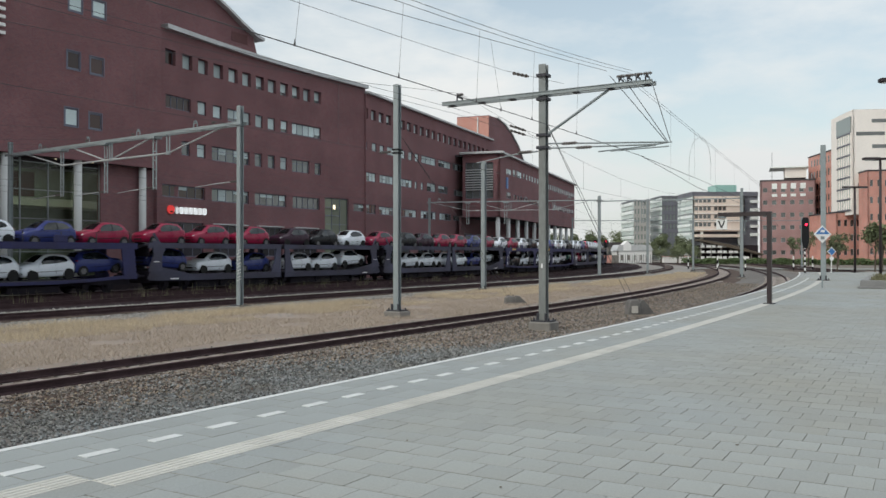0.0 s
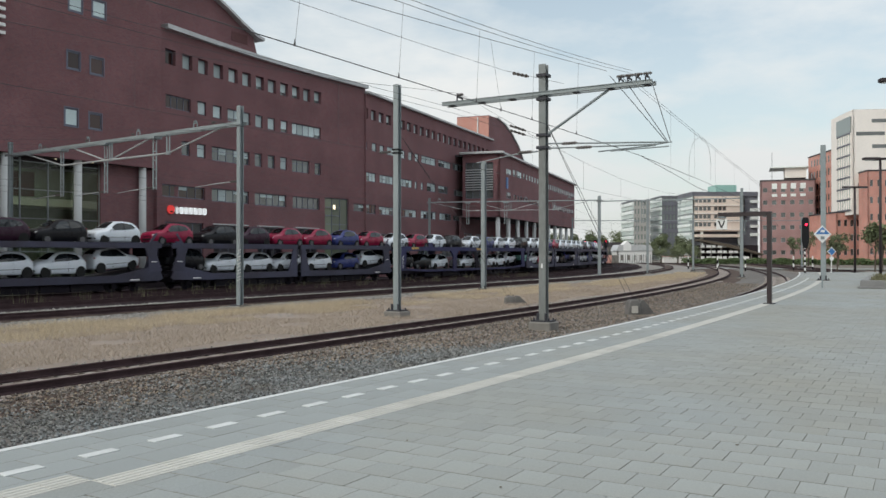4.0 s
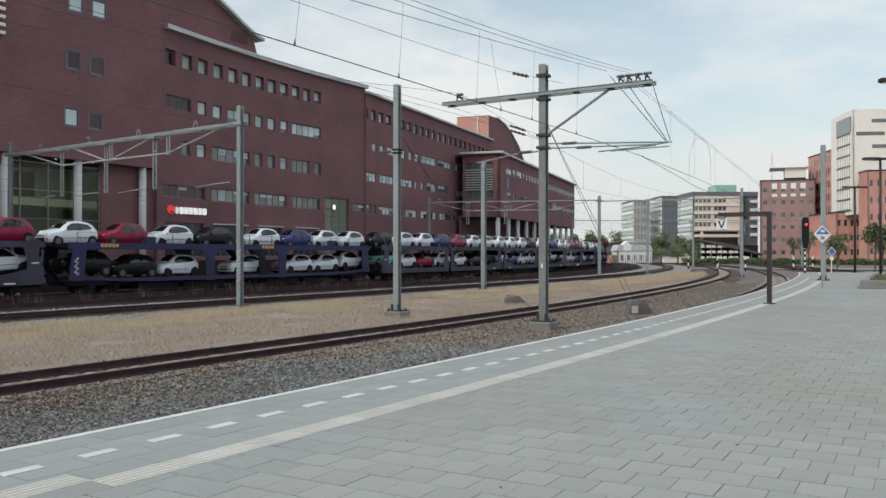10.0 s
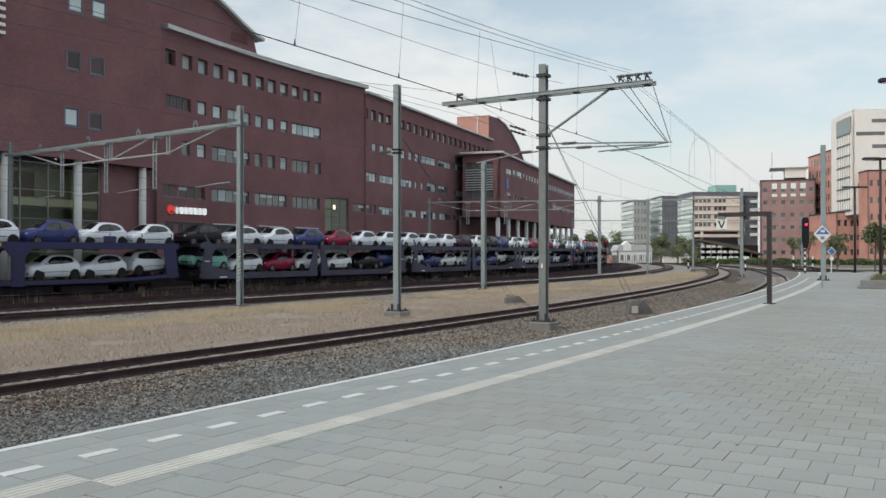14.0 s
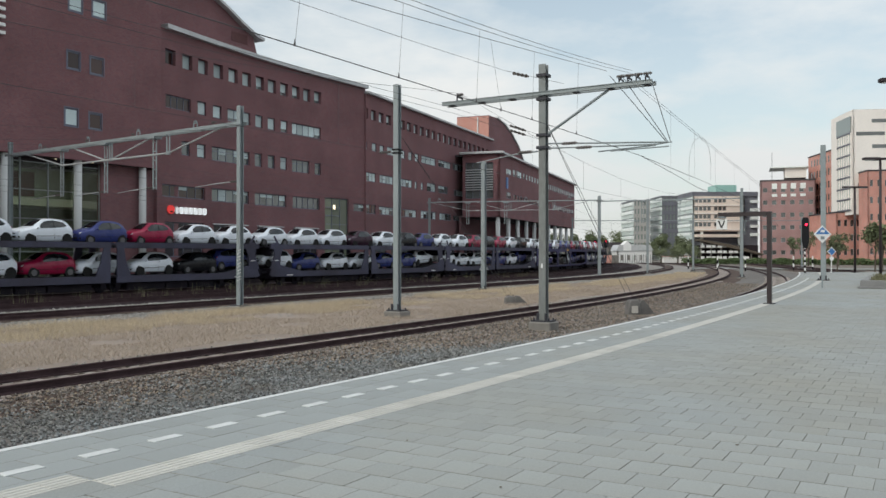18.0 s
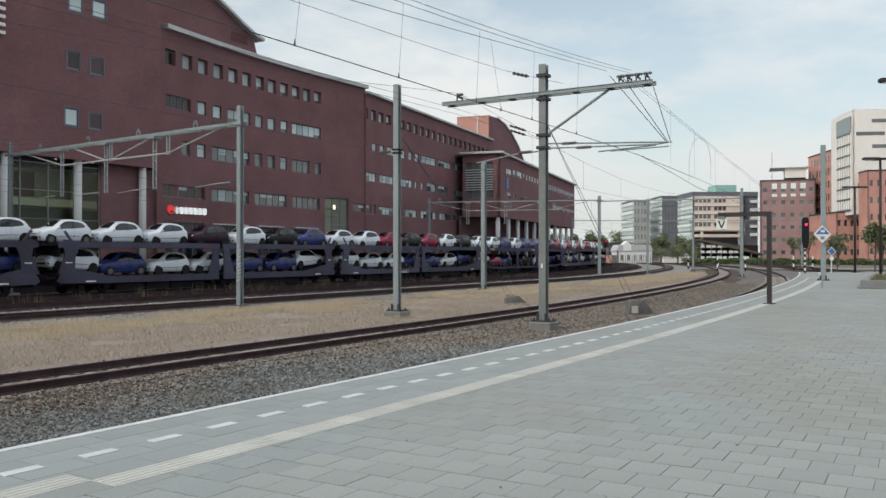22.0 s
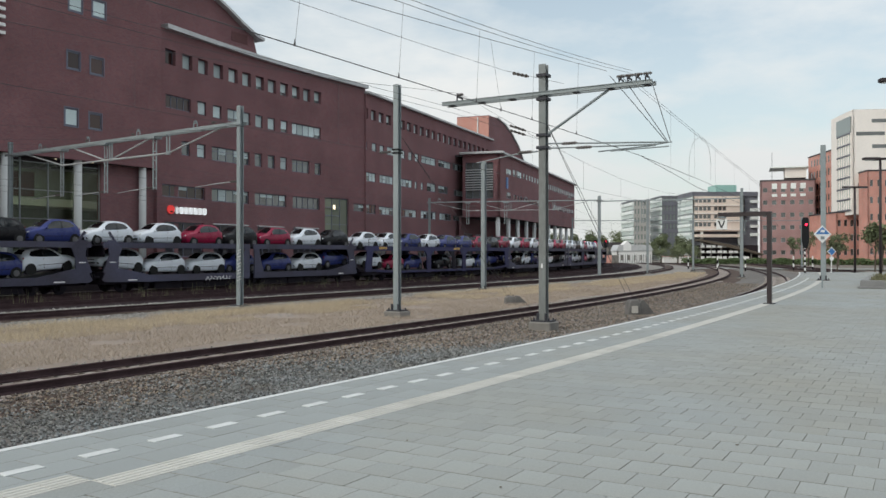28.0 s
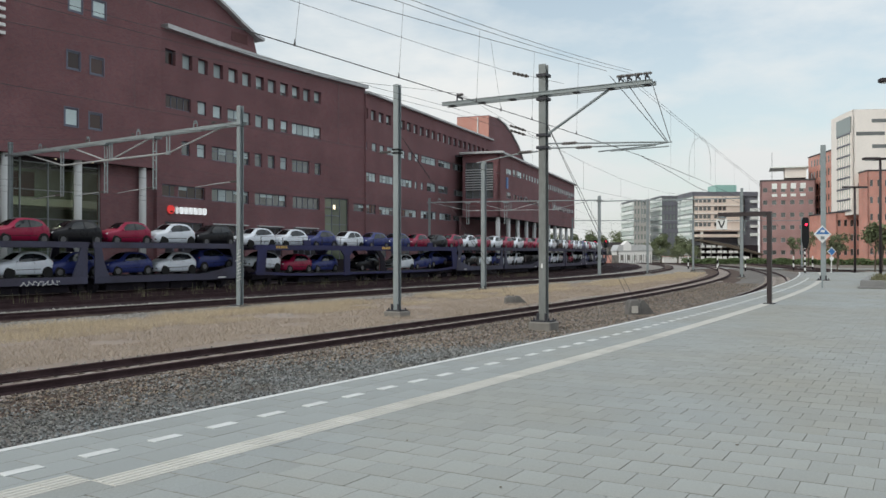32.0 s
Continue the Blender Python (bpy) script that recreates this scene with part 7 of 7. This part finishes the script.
class Pile:
    """Collects many small solids for one mesh."""

    def __init__(self):
        self.v, self.f, self.dirty = [], [], []

    def slab(self, top, drop=0.05, inset=0.003):
        i = len(self.v)
        c = Vector((0, 0, 0))
        for p in top:
            c += Vector(p) / 4
        for p in top:
            q = Vector(p) + (c - Vector(p)).normalized() * inset * 1.4
            self.v.append((q.x, q.y, p[2]))
        for p in top:
            self.v.append((p[0], p[1], p[2] - inset))
        for p in top:
            self.v.append((p[0], p[1], p[2] - drop))
        self.f.append((i + 3, i + 2, i + 1, i))
        self.dirty += [0] + [1] * 8
        for k in range(4):
            a, b = i + k, i + (k + 1) % 4
            self.f.append((a, b, b + 4, a + 4))
            self.f.append((a + 4, b + 4, b + 8, a + 8))

    def build(self, name, material, parent, label="", kind="", sides=None):
        ob = sheet(name, self.v, self.f, material, label, kind, "", parent)
        if sides:
            ob.data.materials.append(sides)
            ob.data.polygons.foreach_set("material_index", self.dirty)
        return ob


def one_slab(name, top, material, parent):
    p = Pile()
    c = Vector((sum(q[0] for q in top) / 4, sum(q[1] for q in top) / 4, top[0][2]))
    p.slab([(q[0] - c.x, q[1] - c.y, q[2] - c.z) for q in top])
    ob = p.build(name, material, parent, sides=M["joint"] if name != "edge_stone" else None)
    ob.location = c
    return ob


def paving():
    rnd = random.Random(21)
    z = PLAT
    # edge stones with their white line
    s = -34.0
    rest = Pile()
    while s < 79.5:
        top = ribbon_tile(s, s + 1.2, -0.06, 0.045, z + 0.006, 0.004)
        if -6 < s < 30:
            one_slab("edge_stone", top, M["white_line"], PLATFORM)
        else:
            rest.slab(top)
        s += 1.2
    rest.build("edge_stones_far", M["white_line"], PLATFORM, "white edge stones", "stuff")
    # slabs between the edge and the ribbed line
    far = Pile()
    for k, (o0, o1) in enumerate(((0.045, 0.42), (0.42, 0.75), (0.75, 1.12), (1.12, 1.50))):
        s = -34.0 + (0.3 if k % 2 else 0.0)
        while s < 79.2:
            top = ribbon_tile(s, s + 0.6, o0, o1, z + rnd.uniform(-0.0012, 0.0012), 0.0016)
            if -5 < s < 7:
                one_slab("slab_tile", top, M["slab"], PLATFORM)
            else:
                far.slab(top)
            s += 0.6
    s = -0.135
    while s > -20:
        far.slab(ribbon_tile(s - 0.6, s, 1.513, 1.807, z, 0.0025))
        s -= 0.6
    # dashed white line
    s = -34.295
    while s < 79:
        top = ribbon_tile(s - 0.164, s + 0.164, 0.735, 0.858, z + 0.008, 0.0)
        if -6 < s < 60:
            p = Pile()
            p.slab(top, 0.009, 0.002)
            p.build("dash", M["worn_dash"], PLATFORM, "worn white dash")
        s += 0.6945
    # ribbed guiding tiles
    s = -33.735
    tact = Pile()
    while s < 79:
        o = 1.21 if s < -0.2 else 1.505
        if -6 < s < 14:
            p = Pile()
            p.slab(ribbon_tile(s, s + 0.3, o, o + 0.30, z + 0.003, 0.0015), 0.05, 0.003)
            for r in range(4):
                a = o + 0.025 + r * 0.07
                p.slab(ribbon_tile(s, s + 0.3, a, a + 0.035, z + 0.008, 0.004), 0.006, 0.003)
            p.build("ribbed_tile", M["tactile"], PLATFORM)
        else:
            tact.slab(ribbon_tile(s, s + 0.3, o, o + 0.30, z + 0.005, 0.0015))
        s += 0.3
    tact.build("ribbed_tiles_far", M["tactile"], PLATFORM, "cream ribbed guiding tiles", "stuff")
    # field of square pavers, laid in half bond
    a = radians(30.05)
    d, n = Vector((math.sin(a), math.cos(a))), Vector((math.cos(a), -math.sin(a)))
    rowd, w = 0.368, 0.325
    made = 0
    for i in range(-62, 225):
        for j in range(-46, 112):
            q = d * (i * rowd) + n * ((j + (0.5 if i % 2 else 0.0) + rnd.uniform(-0.003, 0.003)) * w) + Vector((0.4, 3.0))
            if q.y < -14 or q.y > 81 or q.x > 44 or q.x < -16:
                continue
            off, s = EDGE.offset(q.x, q.y)
            if off > -1.1 or s > 79.3:
                continue
            zz = z + rnd.uniform(-0.0015, 0.0015)
            g, ge = 0.0013, 0.0040
            cs, over = [], 0
            for u, v in ((0, 0), (0, 1), (1, 1), (1, 0)):
                e = q + d * (ge + u * (rowd - 2 * ge)) + n * (g + v * (w - 2 * g))
                eo, es = EDGE.offset(e.x, e.y)
                lim = 1.81
                if eo > -lim:
                    x, y, _ = EDGE.at(es, -lim)
                    e, over = Vector((x, y)), over + 1
                cs.append((e.x, e.y, zz + rnd.uniform(-0.0006, 0.0006)))
            if over == 4 or (Vector(cs[0]) - Vector(cs[1])).length < 0.03 and (Vector(cs[2]) - Vector(cs[3])).length < 0.03:
                continue
            if 4.2 < q.y < 8.0 and abs(q.x) < q.y * 0.545 and made < 300 and off < -2.3:
                one_slab("paver", cs, M["tile"], PLATFORM)
                made += 1
            else:
                far.slab(cs)
    far.build("pavers_far", M["tile"], PLATFORM, "grey concrete pavers", "stuff", M["joint"])


# ---------------- ballast stones, dry grass and weeds ----------------
def stones():
    rng = np.random.default_rng(7)
    base = np.array([(1, 0, 0), (-1, 0, 0), (0, 1, 0), (0, -1, 0), (0, 0, 1), (0, 0, -1)], float)
    tri = np.array([(0, 2, 4), (2, 1, 4), (1, 3, 4), (3, 0, 4), (2, 0, 5), (1, 2, 5), (3, 1, 5), (0, 3, 5)])
    grey, rusty, pale = [], [], []
    for o0, o1, s0, s1, dens in ((-7.2, -0.12, -6, 16, 270), (-6.5, -0.12, 16, 34, 175), (-6.5, -0.12, 34, 70, 60), (1.62, 3.4, -10, 45, 22)):
        k = int((o1 - o0) * (s1 - s0) * dens)
        for o, s in zip(rng.uniform(o0, o1, k), rng.uniform(s0, s1, k)):
            x, y, _ = TRACK1.at(s, o)
            if EDGE.offset(x, y)[0] > 0.1:
                bed = -0.195 if -0.7 < o < 1.5 else -0.25 if o > 0 else -0.225 - 0.04 * min(1.0, max(0.0, (-1.4 - o) / 1.2))
                side = pale if o > 1.5 else rusty if o > -1.75 - 0.30 * max(0.0, s - 9.0) + 1.1 * noise.noise(Vector((x * 0.35, y * 0.35, 4))) + rng.normal(0, 0.55) else grey
                side.append((x, y, bed))
    split, inner, pts = len(grey), len(grey) + len(rusty), grey + rusty + pale
    for o0, o1, s0, s1, dens in ((-4.7, -1.2, -8, 60, 40), (0.55, 4.8, -8, 60, 30), (-1.72, -1.25, -8, 60, 60), (-9.5, -3.9, -8, 60, 5)):
        k = int((o1 - o0) * (s1 - s0) * dens)
        for o, s in zip(rng.uniform(o0, o1, k), rng.uniform(s0, s1, k)):
            x, y, _ = YARD.at(s, o)
            pts.append((x, y, -0.26 if o > -3.9 else -0.175))
    pts = np.array(pts)
    k = len(pts)
    dist = np.linalg.norm(pts[:, :2], axis=1)
    size = rng.uniform(0.016, 0.042, (k, 1, 1)) * np.clip(dist / 18, 0.9, 1.3)[:, None, None]
    jit = base[None] * rng.uniform(0.6, 1.25, (k, 6, 1)) + rng.normal(0, 0.18, (k, 6, 3))
    ang = rng.uniform(0, 6.28, k)
    c, s_ = np.cos(ang), np.sin(ang)
    rot = np.zeros((k, 3, 3))
    rot[:, 0, 0], rot[:, 0, 1], rot[:, 1, 0], rot[:, 1, 1], rot[:, 2, 2] = c, -s_, s_, c, 0.8
    v = np.einsum("kij,knj->kni", rot, jit) * size
    v += pts[:, None, :] + np.stack([np.zeros(k), np.zeros(k), rng.uniform(0.0, 0.03, k)], 1)[:, None, :]
    f = (tri[None] + (np.arange(k) * 6)[:, None, None]).reshape(-1, 3)
    for a, b, m_, label in ((0, split, "stone", "loose blue-grey ballast stones by the platform"), (split, inner, "rusty_stone", "loose rust-stained ballast stones by the rail"), (inner, k, "pale_stone", "loose pale ballast stones between the yard tracks")):
        sheet("ballast_stones", v[a:b].reshape(-1, 3).tolist(), f[:(b - a) * 8].tolist(), M[m_], label, "stuff", "ballast")


def blades(name, pts, height, width, material, label, lean=0.5, seed=1):
    """Many thin blades of grass at the points."""
    rng = np.random.default_rng(seed)
    p = np.array(pts)
    k = len(p)
    a = rng.uniform(0, 6.28, k)
    h = rng.uniform(height[0], height[1], k)
    w = rng.uniform(width[0], width[1], k)
    dx = np.stack([np.cos(a), np.sin(a), np.zeros(k)], 1) * w[:, None]
    tip = np.stack([rng.normal(0, lean, k) * h, rng.normal(0, lean, k) * h, h], 1)
    v = np.stack([p - dx, p + dx, p + tip], 1).reshape(-1, 3)
    f = np.arange(3 * k).reshape(-1, 3)
    sheet(name, v.tolist(), f.tolist(), material, label, "stuff", "grass")


def grass():
    rnd = random.Random(9)
    ss = TRACK1.steps(-40, 106, 2.0)
    v, f = [], []
    for s in ss:
        x0, y0, _ = TRACK1.at(s, 2.3)
        o, t = YARD.offset(x0, y0)
        x1, y1, _ = YARD.at(t, -4.2 if o < -4.25 else o)
        for k in range(5):
            v.append((x0 + (x1 - x0) * k / 4, y0 + (y1 - y0) * k / 4, -0.215 + (0.05 if 1 < k < 4 else 0.0 if k == 1 else -0.06)))
    for i in range(len(ss) - 1):
        for k in range(4):
            a = i * 5 + k
            f.append((a, a + 1, a + 6, a + 5))
    sheet("dry_verge", v, f, M["sand"], "strip of dry yellow grass between the tracks", smooth=True)
    pts = []
    while len(pts) < 300000:
        s, o = -12 + 116 * rnd.random() ** 1.5, 2.3 + 15 * rnd.random() ** 1.1
        x, y, _ = TRACK1.at(s, o)
        if YARD.offset(x, y)[0] > -4.3 + 0.7 * noise.noise(Vector((x * 0.8, y * 0.8, 2))) or o < 3.0 + 1.2 * noise.noise(Vector((x * 0.3, y * 0.3, 5))) or noise.noise(Vector((x * 0.5, y * 0.5, 0))) < -0.34:
            continue
        pts.append((x, y, -0.175 if YARD.offset(x, y)[0] < -5.4 else -0.21))
    blades("dry_grass", pts, (0.03, 0.15), (0.003, 0.007), M["straw"], "dry yellow grass between the tracks", 0.85)
    tall = []
    while len(tall) < 95000:
        s, o = -12 + 110 * rnd.random() ** 1.4, -4.7 - 5.0 * rnd.random() ** 1.3
        x, y, _ = YARD.at(s, o)
        if noise.noise(Vector((x * 0.22, y * 0.22, 8))) < -0.12 or TRACK1.offset(x, y)[0] < 3.2:
            continue
        tall.append((x, y, -0.2))
    blades("tall_dry_grass", tall, (0.10, 0.36), (0.003, 0.006), M["gold_straw"], "taller golden dry grass along the yard tracks", 0.4, 6)
    pts = []
    while len(pts) < 1200:
        s, o = rnd.uniform(-12, 70), rnd.choice([rnd.uniform(7.5, 8.2), rnd.uniform(11.4, 12.1)])
        if noise.noise(Vector((s * 0.6, o, 3))) < 0.12:
            continue
        x, y, _ = YARD.at(s, o)
        pts.append((x, y, -0.22))
    blades("trackside_weeds", pts, (0.2, 0.95), (0.008, 0.018), M["weed"], "tall thin weeds between the yard tracks", 0.10, 4)


# ---------------- trees, hedge and the far side of the line ----------------
def tree(x, y, h, r, label, seed, leaves=1500, low=0.35):
    rnd = random.Random(seed)
    t = thing("tree", label, "tree", pose(x, y, -0.32), "trees beyond the line")
    bm = rod(bmesh.new(), (0, 0, 0), (0.1, 0, h * 0.55), 0.03 * h * 0.7, 0.012 * h, seg=8)
    part("trunk", bm, M["bark"], t)
    clumps = []
    for k in range(9):
        a, e = rnd.uniform(0, 6.28), rnd.uniform(0.45, 1.0)
        q = Vector((math.cos(a) * r * rnd.uniform(0.3, 0.8), math.sin(a) * r * rnd.uniform(0.3, 0.8), h * (low + (0.95 - low) * e)))
        bm = rod(bmesh.new(), (0.05, 0, h * rnd.uniform(0.3, 0.5)), q, 0.012 * h * 0.6, 0.004 * h, seg=5)
        part("limb", bm, M["bark"], t)
        clumps.append((q, r * rnd.uniform(0.35, 0.6)))
    v, f = [], []
    for _ in range(leaves):
        c, cr_ = rnd.choice(clumps)
        d = Vector((rnd.gauss(0, 1), rnd.gauss(0, 1), rnd.gauss(0, 0.8)))
        p = c + d.normalized() * cr_ * rnd.random() ** 0.4
        u = Vector((rnd.gauss(0, 1), rnd.gauss(0, 1), rnd.gauss(0, 1))).normalized() * 0.028 * h
        w = u.cross(Vector((rnd.gauss(0, 1), rnd.gauss(0, 1), rnd.gauss(0, 1)))).normalized() * 0.02 * h
        i = len(v)
        v += [tuple(p - u), tuple(p + w), tuple(p + u), tuple(p - w)]
        f.append((i, i + 1, i + 2, i + 3))
    sheet("crown", v, f, M["green"], "", "", "", t)


for k, (x, y, h, r) in enumerate(((57.5, 232, 5.6, 2.6), (61.5, 236, 8.4, 2.8), (65, 232, 6.4, 2.8), (68.5, 238, 7.6, 2.5), (63, 224, 4.4, 2.4), (58.5, 224, 3.8, 2.2), (67.5, 226, 4.6, 2.2))):
    tree(x, y, h, r, "green broad-leaved tree beyond the tracks", 40 + k, 1500, 0.12)
for k, (x, y, h, r) in enumerate(((78, 186, 6.5, 1.7), (83, 190, 7.6, 1.9), (88, 186, 6.2, 1.8), (57.5, 122, 5.6, 1.6), (62.0, 120, 6.6, 2.0), (65.5, 118, 7.4, 2.2), (52.5, 100, 7.0, 1.8))):
    tree(x, y, h, r, "young light green street tree", 60 + k, 700, 0.25)
for k in range(14):
    tree(32 + k * 3.4, 345 + (k % 3) * 14, 8.5 + (k * 7 % 4), 4.5, "distant dark green tree behind the yard", 80 + k, 1500, 0.15)


def hedge(x0, y0, x1, y1, h, w, label, n):
    rnd = random.Random(17)
    v, f = [], []
    d = Vector((x1 - x0, y1 - y0))
    for _ in range(n):
        k = rnd.random()
        z = rnd.random() ** 0.6 * h * (0.85 + 0.15 * math.sin(k * 60))
        p = Vector((x0 + d.x * k + rnd.uniform(-w, w) / 2, y0 + d.y * k + rnd.uniform(-w, w) / 2, -0.33 + z))
        u = Vector((rnd.gauss(0, 1), rnd.gauss(0, 1), rnd.gauss(0, 1))).normalized() * 0.22
        q = u.cross(Vector((rnd.gauss(0, 1), rnd.gauss(0, 1), rnd.gauss(0, 1)))).normalized() * 0.16
        i = len(v)
        v += [tuple(p - u), tuple(p + q), tuple(p + u), tuple(p - q)]
        f.append((i, i + 1, i + 2, i + 3))
    sheet("hedge", v, f, M["hedge"], label, "stuff", "hedge")


hedge(64, 222, 112, 196, 1.7, 1.6, "clipped green hedge along the far street", 9000)


def hall():
    b = thing("white_hall", "low white-rendered hall with a pitched grey roof", "building", pose(47.5, 228, -0.34))
    bm = wall_grid(bmesh.new(), 0, 9.5, 0, 3.6, row(1.0, 1.7, 5, 0.8, 1.0, 2.4), 0.3)
    part("wall", bm, M["white"], b)
    for k in range(16):
        bm = box(bmesh.new(), k * 0.62, k * 0.62 + 0.10, -1.5, -1.4, 0, 2.6)
        part("fence_pale", bm, M["dark_steel"], b)
    bm = bmesh.new()
    prism(bm, [(-0.3, 3.6), (9.8, 3.6), (9.0, 5.2), (0.5, 5.2)], -0.3, 8)
    part("roof", bm, M["coping"], b)
    bm = bmesh.new()
    prism(bm, [(1.6, 3.6), (3.8, 3.6), (3.8, 5.2), (2.7, 6.3), (1.6, 5.2)], -0.35, 4)
    part("gable", bm, M["white"], b)
    bm = wall_grid(bmesh.new(), 0, 8, 0, 3.6, [], 0.3)
    part("side_wall", bm, M["white"], b, "", pose(0, 8, 0, 0, 0, -90))
    b = thing("painted_wall", "long pale wall with red and orange painted areas", "wall", pose(38, 226, -0.34))
    for i in range(5):
        bm = box(bmesh.new(), i * 1.9, i * 1.9 + 1.88, 0, 0.25, 0, 2.4)
        part("panel", bm, M["brick_far"] if i in (2, 3) else M["concrete"], b)
    b = thing("low_building", "long low pale building behind the yard", "building", pose(30, 268, -0.34))
    for k in range(14):
        bm = box(bmesh.new(), 1 + k * 2.0, 2.3 + k * 2.0, -0.05, 0.0, 2.2, 3.6)
        part("window", bm, M["glass"], b)
    bm = box(bmesh.new(), 0, 30, 0, 10, 0, 5.0)
    part("wall", bm, M["concrete"], b)
    bm = box(bmesh.new(), -0.3, 30.3, -0.3, 10.3, 5.0, 6.4)
    part("roof", bm, M["roof"], b)


hall()
CROSS = Way(50.0, 84.0, 14.0, 200, 400)
ballast_strip("ballast_7", CROSS, -1.8, 6.2, -20, 130, M["rust_ballast"], "rust-stained ballast of the crossing line", -0.24)
for i, c in enumerate((0.5, 4.5)):
    track("track_%d" % (7 + i), CROSS, c, -20, 130, "railway track beyond the platform end")
v, f = YARD.ribbon(128, 142, 3, [(-70, -0.19), (-4, -0.19)])
sheet("road", v, [q[::-1] for q in f], M["joint"], "asphalt of the level crossing")


def bollard(x, y, h, label):
    b = thing("striped_post", label, "post", pose(x, y, -0.3), "striped crossing posts")
    for k in range(4):
        bm = rod(bmesh.new(), (0, 0, h * k / 4), (0, 0, h * (k + 1) / 4), 0.12, seg=8)
        part("band", bm, M["white"] if k % 2 else M["black"], b)


for x, y in ((42, 128), (47, 130), (52, 133), (57, 136), (61, 138), (44, 150), (50, 152)):
    bollard(x, y, 2.4, "black and white striped post at the level crossing")
b = thing("relay_hut", "small white equipment cabinet by the line", "cabinet", pose(66, 250, -0.34))
part("body", box(bmesh.new(), 0, 8, 0, 2, 0, 1.9, 0.03), M["white"], b)
part("roof", box(bmesh.new(), -0.1, 8.1, -0.1, 2.1, 1.9, 2.05), M["brick_far"], b)

wire("jumper", [(11.07 - 0.46 * math.cos(math.pi * k / 12) - 0.05 * math.sin(math.pi * k / 6), 36.0, 5.68 + 1.82 * math.sin(math.pi * k / 12) ** 0.8) for k in range(13)], 0.006, "", LINE)

def litter():
    """A few dry leaves and scraps on the platform."""
    rnd = random.Random(77)
    v, f = [], []
    for _ in range(26):
        y = rnd.uniform(4.5, 22)
        x = y * rnd.uniform(-0.3, 0.5)
        if EDGE.offset(x, y)[0] > -0.5:
            continue
        r, a = rnd.uniform(0.012, 0.03), rnd.uniform(0, 6.28)
        i = len(v)
        for k in range(5):
            b = a + k * 1.2566
            v.append((x + r * math.cos(b) * (1.5 if k == 0 else 0.8), y + r * math.sin(b) * (1.5 if k == 0 else 0.8), PLAT + 0.006 + 0.006 * (k % 2)))
        f.append(tuple(range(i, i + 5)))
    sheet("leaf_litter", v, f, M["bark"], "scattered dry brown leaves on the platform", "stuff", "leaves")


litter()
grass()
stones()
paving()


# ---------------- movement ----------------
def motions():
    for ob, u, z, extra in MOVING:
        if extra == "h":
            rows = [(t, m @ pose(0, 0, 0, 0, 0, 180)) for t, m in rows_for(u, z, 0)]
        elif extra in ("g", "b"):
            rows = rows_for(u, z, 0)
        else:
            rows = rows_for(u, z, extra, 180 if extra >= 4 else 0)
        walk(ob, rows)


motions()
